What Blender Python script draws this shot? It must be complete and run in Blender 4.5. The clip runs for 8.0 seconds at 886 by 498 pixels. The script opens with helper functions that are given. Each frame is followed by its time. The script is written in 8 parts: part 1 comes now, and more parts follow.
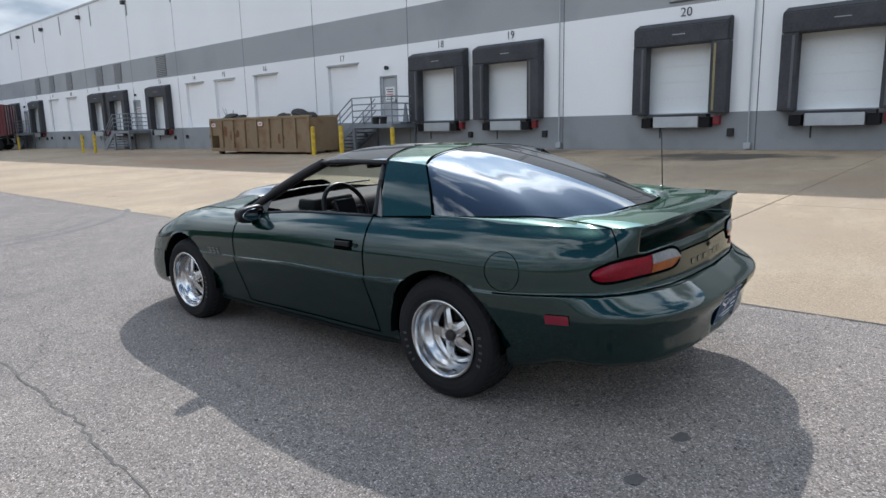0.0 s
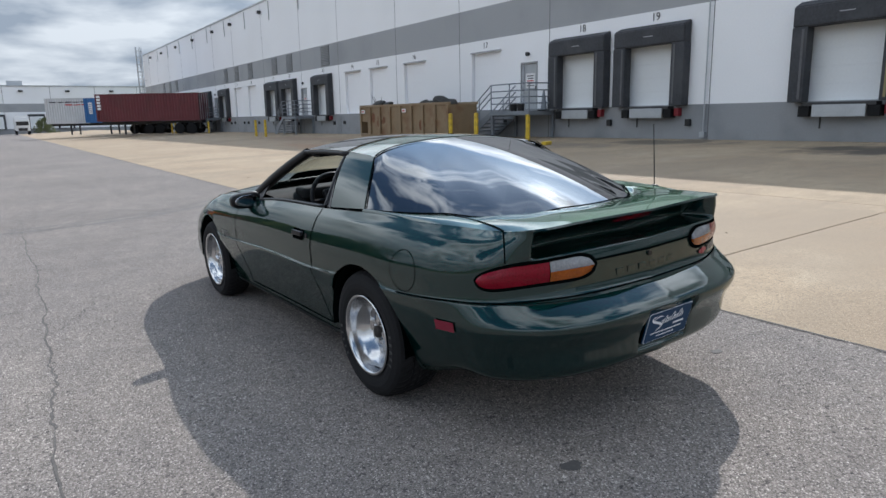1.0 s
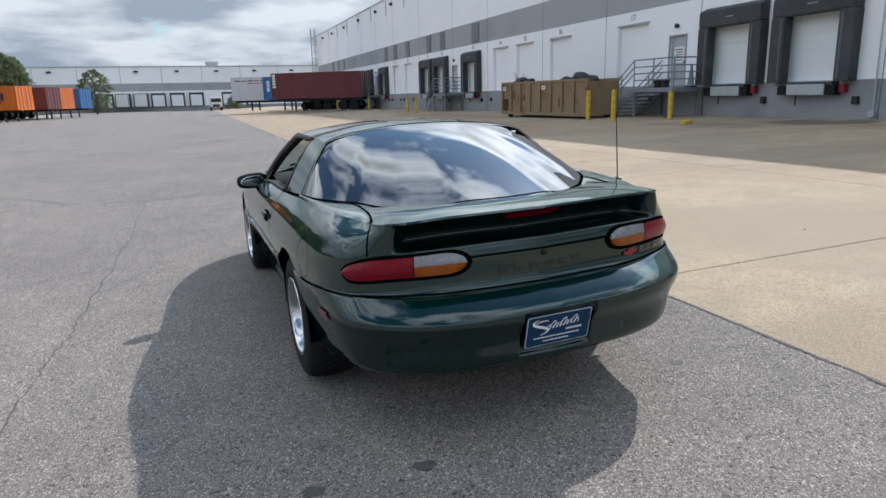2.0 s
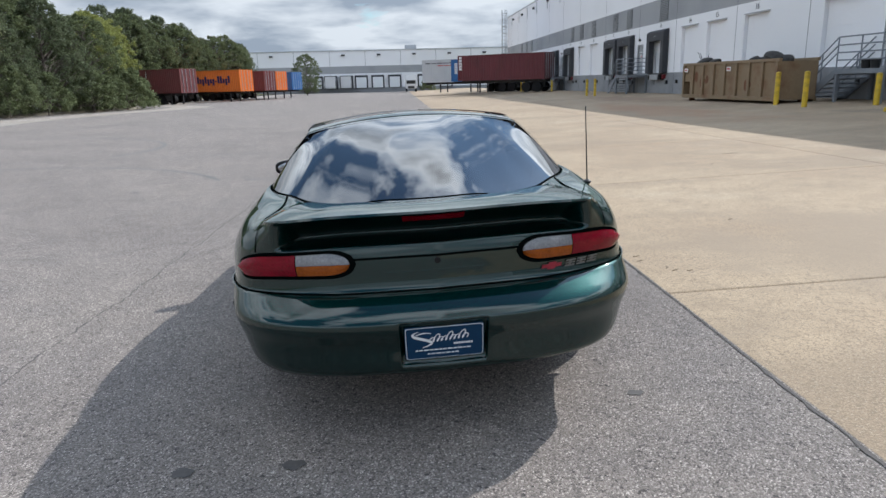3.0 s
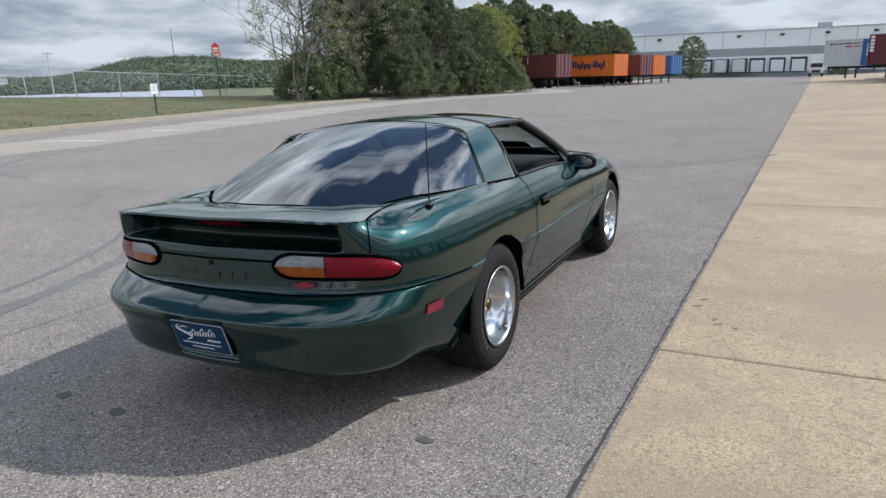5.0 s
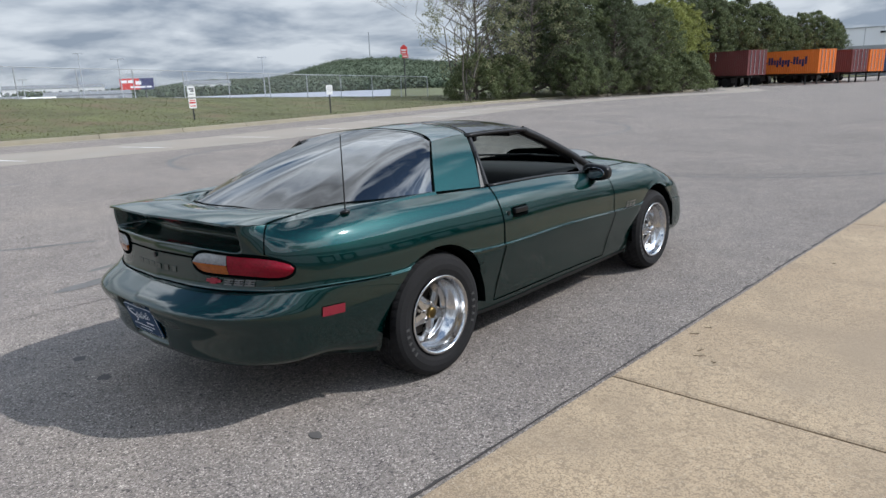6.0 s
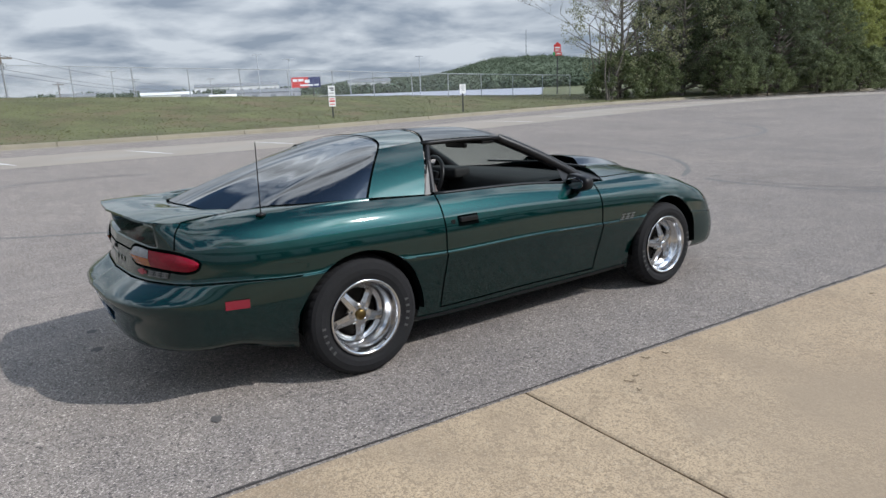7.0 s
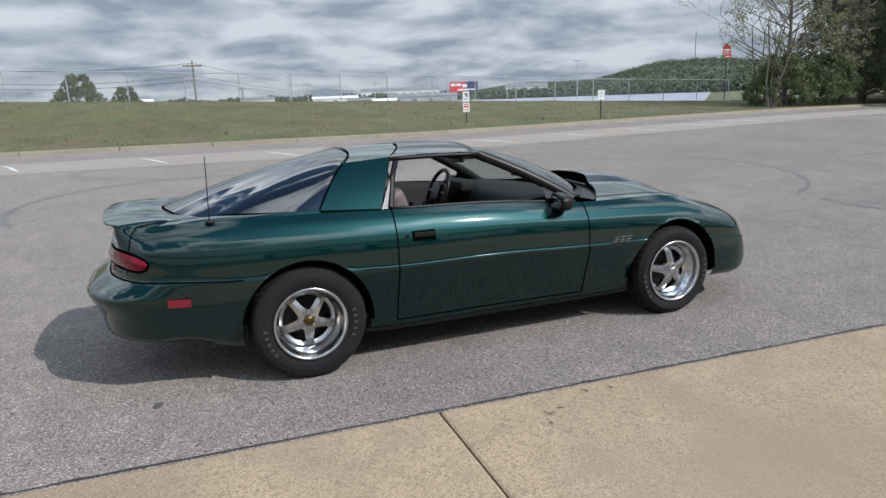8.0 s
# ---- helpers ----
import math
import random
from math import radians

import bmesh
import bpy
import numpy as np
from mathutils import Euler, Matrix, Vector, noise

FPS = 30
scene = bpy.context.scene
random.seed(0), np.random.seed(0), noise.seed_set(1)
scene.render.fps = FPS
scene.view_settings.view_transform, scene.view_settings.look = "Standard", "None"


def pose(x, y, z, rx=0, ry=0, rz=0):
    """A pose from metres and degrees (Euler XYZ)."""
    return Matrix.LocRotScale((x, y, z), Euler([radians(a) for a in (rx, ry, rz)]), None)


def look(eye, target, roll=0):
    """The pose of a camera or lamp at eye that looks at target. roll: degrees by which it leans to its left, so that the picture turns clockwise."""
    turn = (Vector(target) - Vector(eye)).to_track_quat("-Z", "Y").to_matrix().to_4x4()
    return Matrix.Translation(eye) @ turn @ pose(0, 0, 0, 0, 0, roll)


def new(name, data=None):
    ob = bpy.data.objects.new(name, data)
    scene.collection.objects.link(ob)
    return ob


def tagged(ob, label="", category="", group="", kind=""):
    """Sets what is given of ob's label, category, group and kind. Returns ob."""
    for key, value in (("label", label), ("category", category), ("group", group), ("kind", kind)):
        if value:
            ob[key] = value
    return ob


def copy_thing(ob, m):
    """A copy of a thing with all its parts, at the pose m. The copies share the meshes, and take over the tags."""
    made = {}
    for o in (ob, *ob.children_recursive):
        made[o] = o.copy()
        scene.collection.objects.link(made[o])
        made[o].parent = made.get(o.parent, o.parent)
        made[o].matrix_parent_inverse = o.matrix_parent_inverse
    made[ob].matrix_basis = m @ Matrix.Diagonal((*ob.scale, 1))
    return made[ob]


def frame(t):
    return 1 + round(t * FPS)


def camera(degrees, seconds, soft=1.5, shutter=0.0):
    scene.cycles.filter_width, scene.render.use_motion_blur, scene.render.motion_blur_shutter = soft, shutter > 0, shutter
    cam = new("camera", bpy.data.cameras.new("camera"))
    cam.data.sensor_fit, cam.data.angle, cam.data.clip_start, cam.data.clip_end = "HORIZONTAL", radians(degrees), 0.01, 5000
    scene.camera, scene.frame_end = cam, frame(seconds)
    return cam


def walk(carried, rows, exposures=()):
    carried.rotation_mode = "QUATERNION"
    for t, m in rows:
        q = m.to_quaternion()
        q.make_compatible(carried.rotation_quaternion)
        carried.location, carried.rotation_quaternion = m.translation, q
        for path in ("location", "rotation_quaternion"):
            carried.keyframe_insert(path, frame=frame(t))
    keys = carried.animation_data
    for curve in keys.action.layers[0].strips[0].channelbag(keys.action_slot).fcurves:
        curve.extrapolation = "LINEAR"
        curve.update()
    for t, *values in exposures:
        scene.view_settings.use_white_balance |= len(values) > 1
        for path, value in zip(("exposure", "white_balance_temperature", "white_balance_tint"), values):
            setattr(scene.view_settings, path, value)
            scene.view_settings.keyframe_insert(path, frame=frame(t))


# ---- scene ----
cam = camera(67.7, 8.0)
walk(cam, [
    (0, pose(-3.334, -2.258, 1.391, 79.391, 1.263, -47.890)),
    (0.5, pose(-2.895, -2.657, 1.393, 79.239, 1.047, -40.992)),
    (1, pose(-2.364, -2.940, 1.393, 78.550, 1.040, -33.788)),
    (1.5, pose(-1.842, -3.242, 1.413, 77.776, 1.141, -26.965)),
    (3, pose(-0.104, -3.548, 1.457, 75.688, 1.417, -3.522)),
    (3.5, pose(0.508, -3.510, 1.487, 75.369, 1.354, 5.390)),
    (4, pose(1.087, -3.376, 1.490, 75.434, 1.519, 12.634)),
    (4.5, pose(1.663, -3.182, 1.522, 75.173, 1.485, 19.551)),
    (5, pose(2.218, -2.939, 1.528, 75.178, 1.509, 28.686)),
    (6.5, pose(3.617, -1.866, 1.561, 75.751, 2.102, 50.603)),
    (7, pose(3.972, -1.413, 1.571, 75.859, 2.099, 57.119)),
    (7.5, pose(4.224, -0.905, 1.595, 76.173, 2.119, 63.773)),
    (8, pose(4.494, -0.407, 1.604, 76.694, 2.040, 70.444)),
], [(0, 0.24), (0.5, 0.21), (1.0, 0.09), (1.5, 0.11), (2.5, 0.12), (3.5, 0.14), (4.5, 0.09), (5.5, 0.00), (6.5, -0.06), (8, -0.11)])

# ---- light ----
SUN = Vector((0.85, 0.66, 0.98)).normalized()
SUN_EL = math.asin(SUN.z)
SUN_AZ = math.atan2(SUN.x, SUN.y)

world = bpy.data.worlds.new("sky")
scene.world = world
world.use_nodes = True
wn, wl = world.node_tree.nodes, world.node_tree.links
wn.clear()
w_out = wn.new("ShaderNodeOutputWorld")
w_bg = wn.new("ShaderNodeBackground")
w_sky = wn.new("ShaderNodeTexSky")
w_sky.sky_type = "NISHITA"
w_sky.sun_disc = False
w_sky.sun_elevation = SUN_EL
w_sky.sun_rotation = SUN_AZ
w_sky.air_density, w_sky.dust_density, w_sky.ozone_density = 1.0, 0.4, 1.5
w_co = wn.new("ShaderNodeTexCoord")
w_sep = wn.new("ShaderNodeSeparateXYZ")
wl.new(w_co.outputs["Generated"], w_sep.inputs[0])


def w_math(op, a, b=None):
    n = wn.new("ShaderNodeMath")
    n.operation = op
    for i, v in enumerate((a, b)):
        if v is None:
            continue
        if isinstance(v, (int, float)):
            n.inputs[i].default_value = v
        else:
            wl.new(v, n.inputs[i])
    return n.outputs[0]


# a broken cloud deck: the view direction is carried up to a flat layer and textured there
w_h = w_math("ADD", w_math("MAXIMUM", w_sep.outputs[2], 0.0), 0.18)
w_comb = wn.new("ShaderNodeCombineXYZ")
wl.new(w_math("DIVIDE", w_sep.outputs[0], w_h), w_comb.inputs[0])
wl.new(w_math("DIVIDE", w_sep.outputs[1], w_h), w_comb.inputs[1])
w_n1 = wn.new("ShaderNodeTexNoise")
w_n1.inputs["Scale"].default_value = 1.5
w_n1.inputs["Detail"].default_value = 9
w_n1.inputs["Roughness"].default_value = 0.55
w_n1.inputs["Distortion"].default_value = 0.35
wl.new(w_comb.outputs[0], w_n1.inputs["Vector"])
w_n2 = wn.new("ShaderNodeTexNoise")
w_n2.inputs["Scale"].default_value = 1.7
w_n2.inputs["Detail"].default_value = 5
w_n2.inputs["Distortion"].default_value = 0.2
wl.new(w_comb.outputs[0], w_n2.inputs["Vector"])
w_cover = wn.new("ShaderNodeValToRGB")
w_cover.color_ramp.elements[0].position = 0.40
w_cover.color_ramp.elements[1].position = 0.475
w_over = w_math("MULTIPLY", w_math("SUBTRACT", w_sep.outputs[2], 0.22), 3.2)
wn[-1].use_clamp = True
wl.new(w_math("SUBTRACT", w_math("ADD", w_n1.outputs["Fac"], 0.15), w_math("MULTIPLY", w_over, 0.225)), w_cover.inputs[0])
w_shade = wn.new("ShaderNodeValToRGB")
w_shade.color_ramp.elements[0].position = 0.38
w_shade.color_ramp.elements[0].color = (2.75, 3.35, 4.2, 1)
w_shade.color_ramp.elements[1].position = 0.585
w_shade.color_ramp.elements[1].color = (6.15, 6.75, 7.45, 1)
wl.new(w_n2.outputs["Fac"], w_shade.inputs[0])
w_mix = wn.new("ShaderNodeMix")
w_mix.data_type = "RGBA"
# towards the horizon the gaps close in haze
w_low = w_math("SUBTRACT", 1.0, w_math("MULTIPLY", w_sep.outputs[2], 7.0))
wn[-1].use_clamp = True
w_fill = w_math("MAXIMUM", w_cover.outputs[0], w_math("MULTIPLY", w_low, 0.8))
w_blue = wn.new("ShaderNodeMix")
w_blue.data_type = "RGBA"
w_blue.blend_type = "MULTIPLY"
w_blue.inputs[0].default_value = 1.0
w_blue.inputs[7].default_value = (0.84, 1.0, 1.06, 1)
wl.new(w_sky.outputs[0], w_blue.inputs[6])
wl.new(w_fill, w_mix.inputs[0])
wl.new(w_blue.outputs[2], w_mix.inputs[6])
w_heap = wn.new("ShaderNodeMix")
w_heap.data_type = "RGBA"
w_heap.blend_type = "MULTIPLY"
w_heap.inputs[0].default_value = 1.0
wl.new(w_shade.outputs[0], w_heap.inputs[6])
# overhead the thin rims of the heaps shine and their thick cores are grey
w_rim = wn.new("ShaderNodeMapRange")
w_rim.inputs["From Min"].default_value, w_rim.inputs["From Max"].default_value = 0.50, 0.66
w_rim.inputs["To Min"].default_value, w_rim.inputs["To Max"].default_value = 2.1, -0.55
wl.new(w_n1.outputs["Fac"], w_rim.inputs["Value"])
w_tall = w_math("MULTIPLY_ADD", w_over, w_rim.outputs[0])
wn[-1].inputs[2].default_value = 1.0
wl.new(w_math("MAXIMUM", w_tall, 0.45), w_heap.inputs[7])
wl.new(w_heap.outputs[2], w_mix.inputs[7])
# the cloud is brighter towards the sun behind it
w_dot = wn.new("ShaderNodeVectorMath")
w_dot.operation = "DOT_PRODUCT"
w_nrm = wn.new("ShaderNodeVectorMath")
w_nrm.operation = "NORMALIZE"
wl.new(w_co.outputs["Generated"], w_nrm.inputs[0])
wl.new(w_nrm.outputs[0], w_dot.inputs[0])
w_dot.inputs[1].default_value = SUN
w_near = w_math("MAXIMUM", w_dot.outputs["Value"], 0.0)
w_aureole = w_math("MULTIPLY_ADD", w_math("POWER", w_near, 60.0), 1.6)
wn[-1].inputs[2].default_value = 1.0
w_glow = w_math("MULTIPLY_ADD", w_math("POWER", w_near, 7.0), 0.9)
wl.new(w_aureole, wn[-1].inputs[2])
w_lit = wn.new("ShaderNodeMix")
w_lit.data_type = "RGBA"
w_lit.blend_type = "MULTIPLY"
w_lit.inputs[0].default_value = 1.0
wl.new(w_mix.outputs[2], w_lit.inputs[6])
w_veil = w_math("MULTIPLY", w_sep.outputs[2], 3.0)
wn[-1].use_clamp = True
wl.new(w_math("MULTIPLY", w_glow, w_math("MULTIPLY_ADD", w_veil, 0.20)), w_lit.inputs[7])
[x for x in wn if x.bl_idname == "ShaderNodeMath" and x.operation == "MULTIPLY_ADD"][-1].inputs[2].default_value = 0.80
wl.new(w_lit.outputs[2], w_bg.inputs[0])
w_bg.inputs[1].default_value = 0.128
wl.new(w_bg.outputs[0], w_out.inputs[0])

sun_data = bpy.data.lights.new("sun", "SUN")
sun_data.energy = 4.2
sun_data.angle = radians(0.6)
sun_data.color = (1.0, 0.982, 0.968)
sun = new("sun", sun_data)
sun.matrix_world = look(SUN * 60, (0, 0, 0))


# ---- materials ----
def material(name, color, rough=0.6, metal=0.0, vary=0.12, scale=4.0, fine=60.0, bump=0.0, coat=0.0, stain=None, stain_scale=0.6, island=0.0, spec=0.5, per_object=0.0):
    """Principled paint with two scales of noise in its colour, a bump from the finer one and optional stains of another colour."""
    m = bpy.data.materials.new(name)
    m.use_nodes = True
    n, l = m.node_tree.nodes, m.node_tree.links
    b = n["Principled BSDF"]
    b.inputs["Roughness"].default_value = rough
    b.inputs["Metallic"].default_value = metal
    b.inputs["Coat Weight"].default_value = coat
    b.inputs["Coat Roughness"].default_value = 0.04
    b.inputs["Specular IOR Level"].default_value = spec
    co = n.new("ShaderNodeTexCoord")

    def noise_of(s, detail=4.0):
        t = n.new("ShaderNodeTexNoise")
        t.inputs["Scale"].default_value = s
        t.inputs["Detail"].default_value = detail
        l.new(co.outputs["Object"], t.inputs["Vector"])
        return t.outputs["Fac"]

    big, small = noise_of(scale), noise_of(fine, 2.0)
    add = n.new("ShaderNodeMath")
    add.operation = "ADD"
    l.new(big, add.inputs[0])
    l.new(small, add.inputs[1])
    last = add.outputs[0]
    if island or per_object:
        src = n.new("ShaderNodeNewGeometry").outputs["Random Per Island"] if island else n.new("ShaderNodeObjectInfo").outputs["Random"]
        mu = n.new("ShaderNodeMath")
        mu.operation = "MULTIPLY_ADD"
        mu.inputs[1].default_value = (island or per_object) / max(vary, 0.01)
        l.new(src, mu.inputs[0])
        l.new(last, mu.inputs[2])
        last = mu.outputs[0]
    mr = n.new("ShaderNodeMapRange")
    mr.clamp = False
    extra = (island or per_object) / max(vary, 0.01)
    mr.inputs["From Min"].default_value = 0.6
    mr.inputs["From Max"].default_value = 1.4 + extra
    mr.inputs["To Min"].default_value = 1.0 - vary - extra * vary * 0.5
    mr.inputs["To Max"].default_value = 1.0 + vary + extra * vary * 0.5
    l.new(last, mr.inputs["Value"])
    hsv = n.new("ShaderNodeHueSaturation")
    hsv.inputs["Color"].default_value = (*color, 1)
    l.new(mr.outputs[0], hsv.inputs["Value"])
    out = hsv.outputs[0]
    if stain:
        st = noise_of(stain_scale, 6.0)
        ramp = n.new("ShaderNodeValToRGB")
        ramp.color_ramp.elements[0].position = 0.50
        ramp.color_ramp.elements[1].position = 0.72
        l.new(st, ramp.inputs[0])
        mix = n.new("ShaderNodeMix")
        mix.data_type = "RGBA"
        l.new(ramp.outputs[0], mix.inputs[0])
        l.new(out, mix.inputs[6])
        mix.inputs[7].default_value = (*stain, 1)
        out = mix.outputs[2]
    l.new(out, b.inputs["Base Color"])
    if bump:
        bp = n.new("ShaderNodeBump")
        bp.inputs["Strength"].default_value = bump
        bp.inputs["Distance"].default_value = 0.004
        l.new(small, bp.inputs["Height"])
        l.new(bp.outputs[0], b.inputs["Normal"])
    return m


def asphalt_material():
    """Worn pale asphalt: exposed aggregate specks, broad stains and a slight sheen of dust."""
    m = bpy.data.materials.new("asphalt")
    m.use_nodes = True
    n, l = m.node_tree.nodes, m.node_tree.links
    b = n["Principled BSDF"]
    b.inputs["Roughness"].default_value = 0.92
    b.inputs["Diffuse Roughness"].default_value = 0.25
    b.inputs["Specular IOR Level"].default_value = 0.25
    co = n.new("ShaderNodeTexCoord")

    def tex(kind, s, detail=3.0):
        t = n.new(kind)
        t.inputs["Scale"].default_value = s
        if kind == "ShaderNodeTexNoise":
            t.inputs["Detail"].default_value = detail
        l.new(co.outputs["Object"], t.inputs["Vector"])
        return t

    def ramp(src, stops):
        r = n.new("ShaderNodeValToRGB")
        e = r.color_ramp.elements
        e[0].position, e[0].color = stops[0][0], (*stops[0][1], 1)
        e[1].position, e[1].color = stops[-1][0], (*stops[-1][1], 1)
        for p, c in stops[1:-1]:
            k = e.new(p)
            k.color = (*c, 1)
        l.new(src, r.inputs[0])
        return r.outputs[0]

    def mix(fac, a, c, mode="MIX"):
        x = n.new("ShaderNodeMix")
        x.data_type = "RGBA"
        x.blend_type = mode
        for i, v in ((0, fac), (6, a), (7, c)):
            if isinstance(v, float):
                x.inputs[i].default_value = v
            elif isinstance(v, tuple):
                x.inputs[i].default_value = (*v, 1)
            else:
                l.new(v, x.inputs[i])
        return x.outputs[2]

    stones = tex("ShaderNodeTexVoronoi", 145.0)
    cellv = ramp(stones.outputs["Color"], [(0.08, (0.108, 0.096, 0.088)), (0.36, (0.203, 0.179, 0.164)), (0.72, (0.285, 0.253, 0.232)), (0.94, (0.54, 0.486, 0.442))])
    edge = ramp(stones.outputs["Distance"], [(0.30, (1, 1, 1)), (0.75, (0.55, 0.55, 0.55))])
    col = mix(0.75, cellv, edge, "MULTIPLY")
    coarse = tex("ShaderNodeTexNoise", 0.35, 6.0)
    col = mix(0.55, col, ramp(coarse.outputs["Fac"], [(0.3, (0.78, 0.77, 0.77)), (0.5, (1, 1, 1)), (0.75, (1.2, 1.18, 1.13))]), "MULTIPLY")
    mid = tex("ShaderNodeTexNoise", 3.5, 5.0)
    col = mix(0.6, col, ramp(mid.outputs["Fac"], [(0.3, (0.85, 0.85, 0.86)), (0.7, (1.16, 1.15, 1.12))]), "MULTIPLY")
    spot = tex("ShaderNodeTexNoise", 45.0, 2.0)
    col = mix(ramp(spot.outputs["Fac"], [(0.62, (0, 0, 0)), (0.69, (0.8, 0.8, 0.8))]), col, (0.045, 0.042, 0.04))
    l.new(col, b.inputs["Base Color"])
    bp = n.new("ShaderNodeBump")
    bp.inputs["Strength"].default_value = 0.55
    bp.inputs["Distance"].default_value = 0.006
    bp.invert = True
    l.new(stones.outputs["Distance"], bp.inputs["Height"])
    l.new(bp.outputs[0], b.inputs["Normal"])
    return m


def concrete_material():
    """Tan trowelled concrete: cloudy brown patches, swept streaks, pale scuffs and fine dark pits."""
    m = bpy.data.materials.new("concrete")
    m.use_nodes = True
    n, l = m.node_tree.nodes, m.node_tree.links
    b = n["Principled BSDF"]
    b.inputs["Roughness"].default_value = 0.85
    b.inputs["Diffuse Roughness"].default_value = 0.1
    b.inputs["Specular IOR Level"].default_value = 0.3
    co = n.new("ShaderNodeTexCoord")

    def noise_of(s, detail, stretch=(1, 1, 1), distort=0.0):
        mp = n.new("ShaderNodeMapping")
        mp.inputs["Scale"].default_value = stretch
        l.new(co.outputs["Object"], mp.inputs["Vector"])
        t = n.new("ShaderNodeTexNoise")
        t.inputs["Scale"].default_value = s
        t.inputs["Detail"].default_value = detail
        t.inputs["Roughness"].default_value = 0.6
        t.inputs["Distortion"].default_value = distort
        l.new(mp.outputs[0], t.inputs["Vector"])
        return t.outputs["Fac"]

    def layer(below, fac, lo, hi, strength, color):
        mr = n.new("ShaderNodeMapRange")
        mr.interpolation_type = "SMOOTHSTEP"
        mr.inputs["From Min"].default_value, mr.inputs["From Max"].default_value = lo, hi
        mr.inputs["To Max"].default_value = strength
        l.new(fac, mr.inputs["Value"])
        x = n.new("ShaderNodeMix")
        x.data_type = "RGBA"
        l.new(mr.outputs[0], x.inputs[0])
        if isinstance(below, tuple):
            x.inputs[6].default_value = (*below, 1)
        else:
            l.new(below, x.inputs[6])
        x.inputs[7].default_value = (*color, 1)
        return x.outputs[2]

    fine = noise_of(170.0, 2.0)
    c = layer((0.460, 0.352, 0.233), noise_of(0.33, 4.0, (1, 1, 1), 0.4), 0.38, 0.64, 0.7, (0.318, 0.223, 0.143))
    c = layer(c, noise_of(0.55, 5.0, (0.35, 1.0, 1), 0.5), 0.44, 0.64, 0.65, (0.27, 0.205, 0.142))
    c = layer(c, noise_of(1.9, 6.0, (1, 1, 1), 0.4), 0.46, 0.68, 0.55, (0.28, 0.215, 0.148))
    c = layer(c, noise_of(0.8, 4.0, (0.6, 1.0, 1), 0.2), 0.54, 0.74, 0.35, (0.54, 0.465, 0.35))
    c = layer(c, noise_of(0.17, 5.0, (1, 0.6, 1), 0.5), 0.56, 0.72, 0.4, (0.30, 0.185, 0.11))
    c = layer(c, noise_of(125.0, 4.0), 0.43, 0.62, 0.75, (0.18, 0.138, 0.094))
    c = layer(c, noise_of(6.0, 6.0, (1, 1, 1), 0.3), 0.45, 0.66, 0.45, (0.27, 0.205, 0.138))
    c = layer(c, noise_of(42.0, 4.0), 0.50, 0.64, 0.65, (0.19, 0.148, 0.102))
    c = layer(c, noise_of(75.0, 3.0), 0.56, 0.70, 0.45, (0.53, 0.455, 0.345))
    c = layer(c, fine, 0.56, 0.72, 0.6, (0.14, 0.11, 0.08))
    wob = noise_of(0.9, 5.0)
    for cx, cy, rx, ry, strength, color in ((4.2, 1.2, 2.6, 2.4, 0.75, (0.27, 0.21, 0.148)), (14.2, 4.0, 1.5, 2.6, 0.9, (0.06, 0.052, 0.045)), (15.2, 10.6, 1.2, 2.4, 0.8, (0.09, 0.078, 0.065)), (13.4, 13.4, 1.2, 2.6, 0.6, (0.13, 0.11, 0.09)), (9.5, 22.0, 1.6, 9.0, 0.6, (0.30, 0.17, 0.10)), (12.4, 34.0, 2.0, 9.0, 0.6, (0.22, 0.14, 0.095))):
        # worn and stained patches, and darker ones before the docks, their edges broken by noise
        mp = n.new("ShaderNodeMapping")
        mp.vector_type = "TEXTURE"
        mp.inputs["Location"].default_value = (cx, cy, 0)
        mp.inputs["Scale"].default_value = (rx, ry, 1000)
        l.new(co.outputs["Object"], mp.inputs["Vector"])
        ln = n.new("ShaderNodeVectorMath")
        ln.operation = "LENGTH"
        l.new(mp.outputs[0], ln.inputs[0])
        sub = n.new("ShaderNodeMath")
        sub.operation = "MULTIPLY_ADD"
        sub.inputs[1].default_value = 2.2
        l.new(wob, sub.inputs[0])
        neg = n.new("ShaderNodeMath")
        neg.operation = "MULTIPLY"
        neg.inputs[1].default_value = -1.0
        l.new(ln.outputs["Value"], neg.inputs[0])
        l.new(neg.outputs[0], sub.inputs[2])
        c = layer(c, sub.outputs[0], 0.05, 0.75, strength, color)
    l.new(c, b.inputs["Base Color"])
    bp = n.new("ShaderNodeBump")
    bp.inputs["Strength"].default_value = 0.35
    bp.inputs["Distance"].default_value = 0.003
    l.new(fine, bp.inputs["Height"])
    l.new(bp.outputs[0], b.inputs["Normal"])
    return m


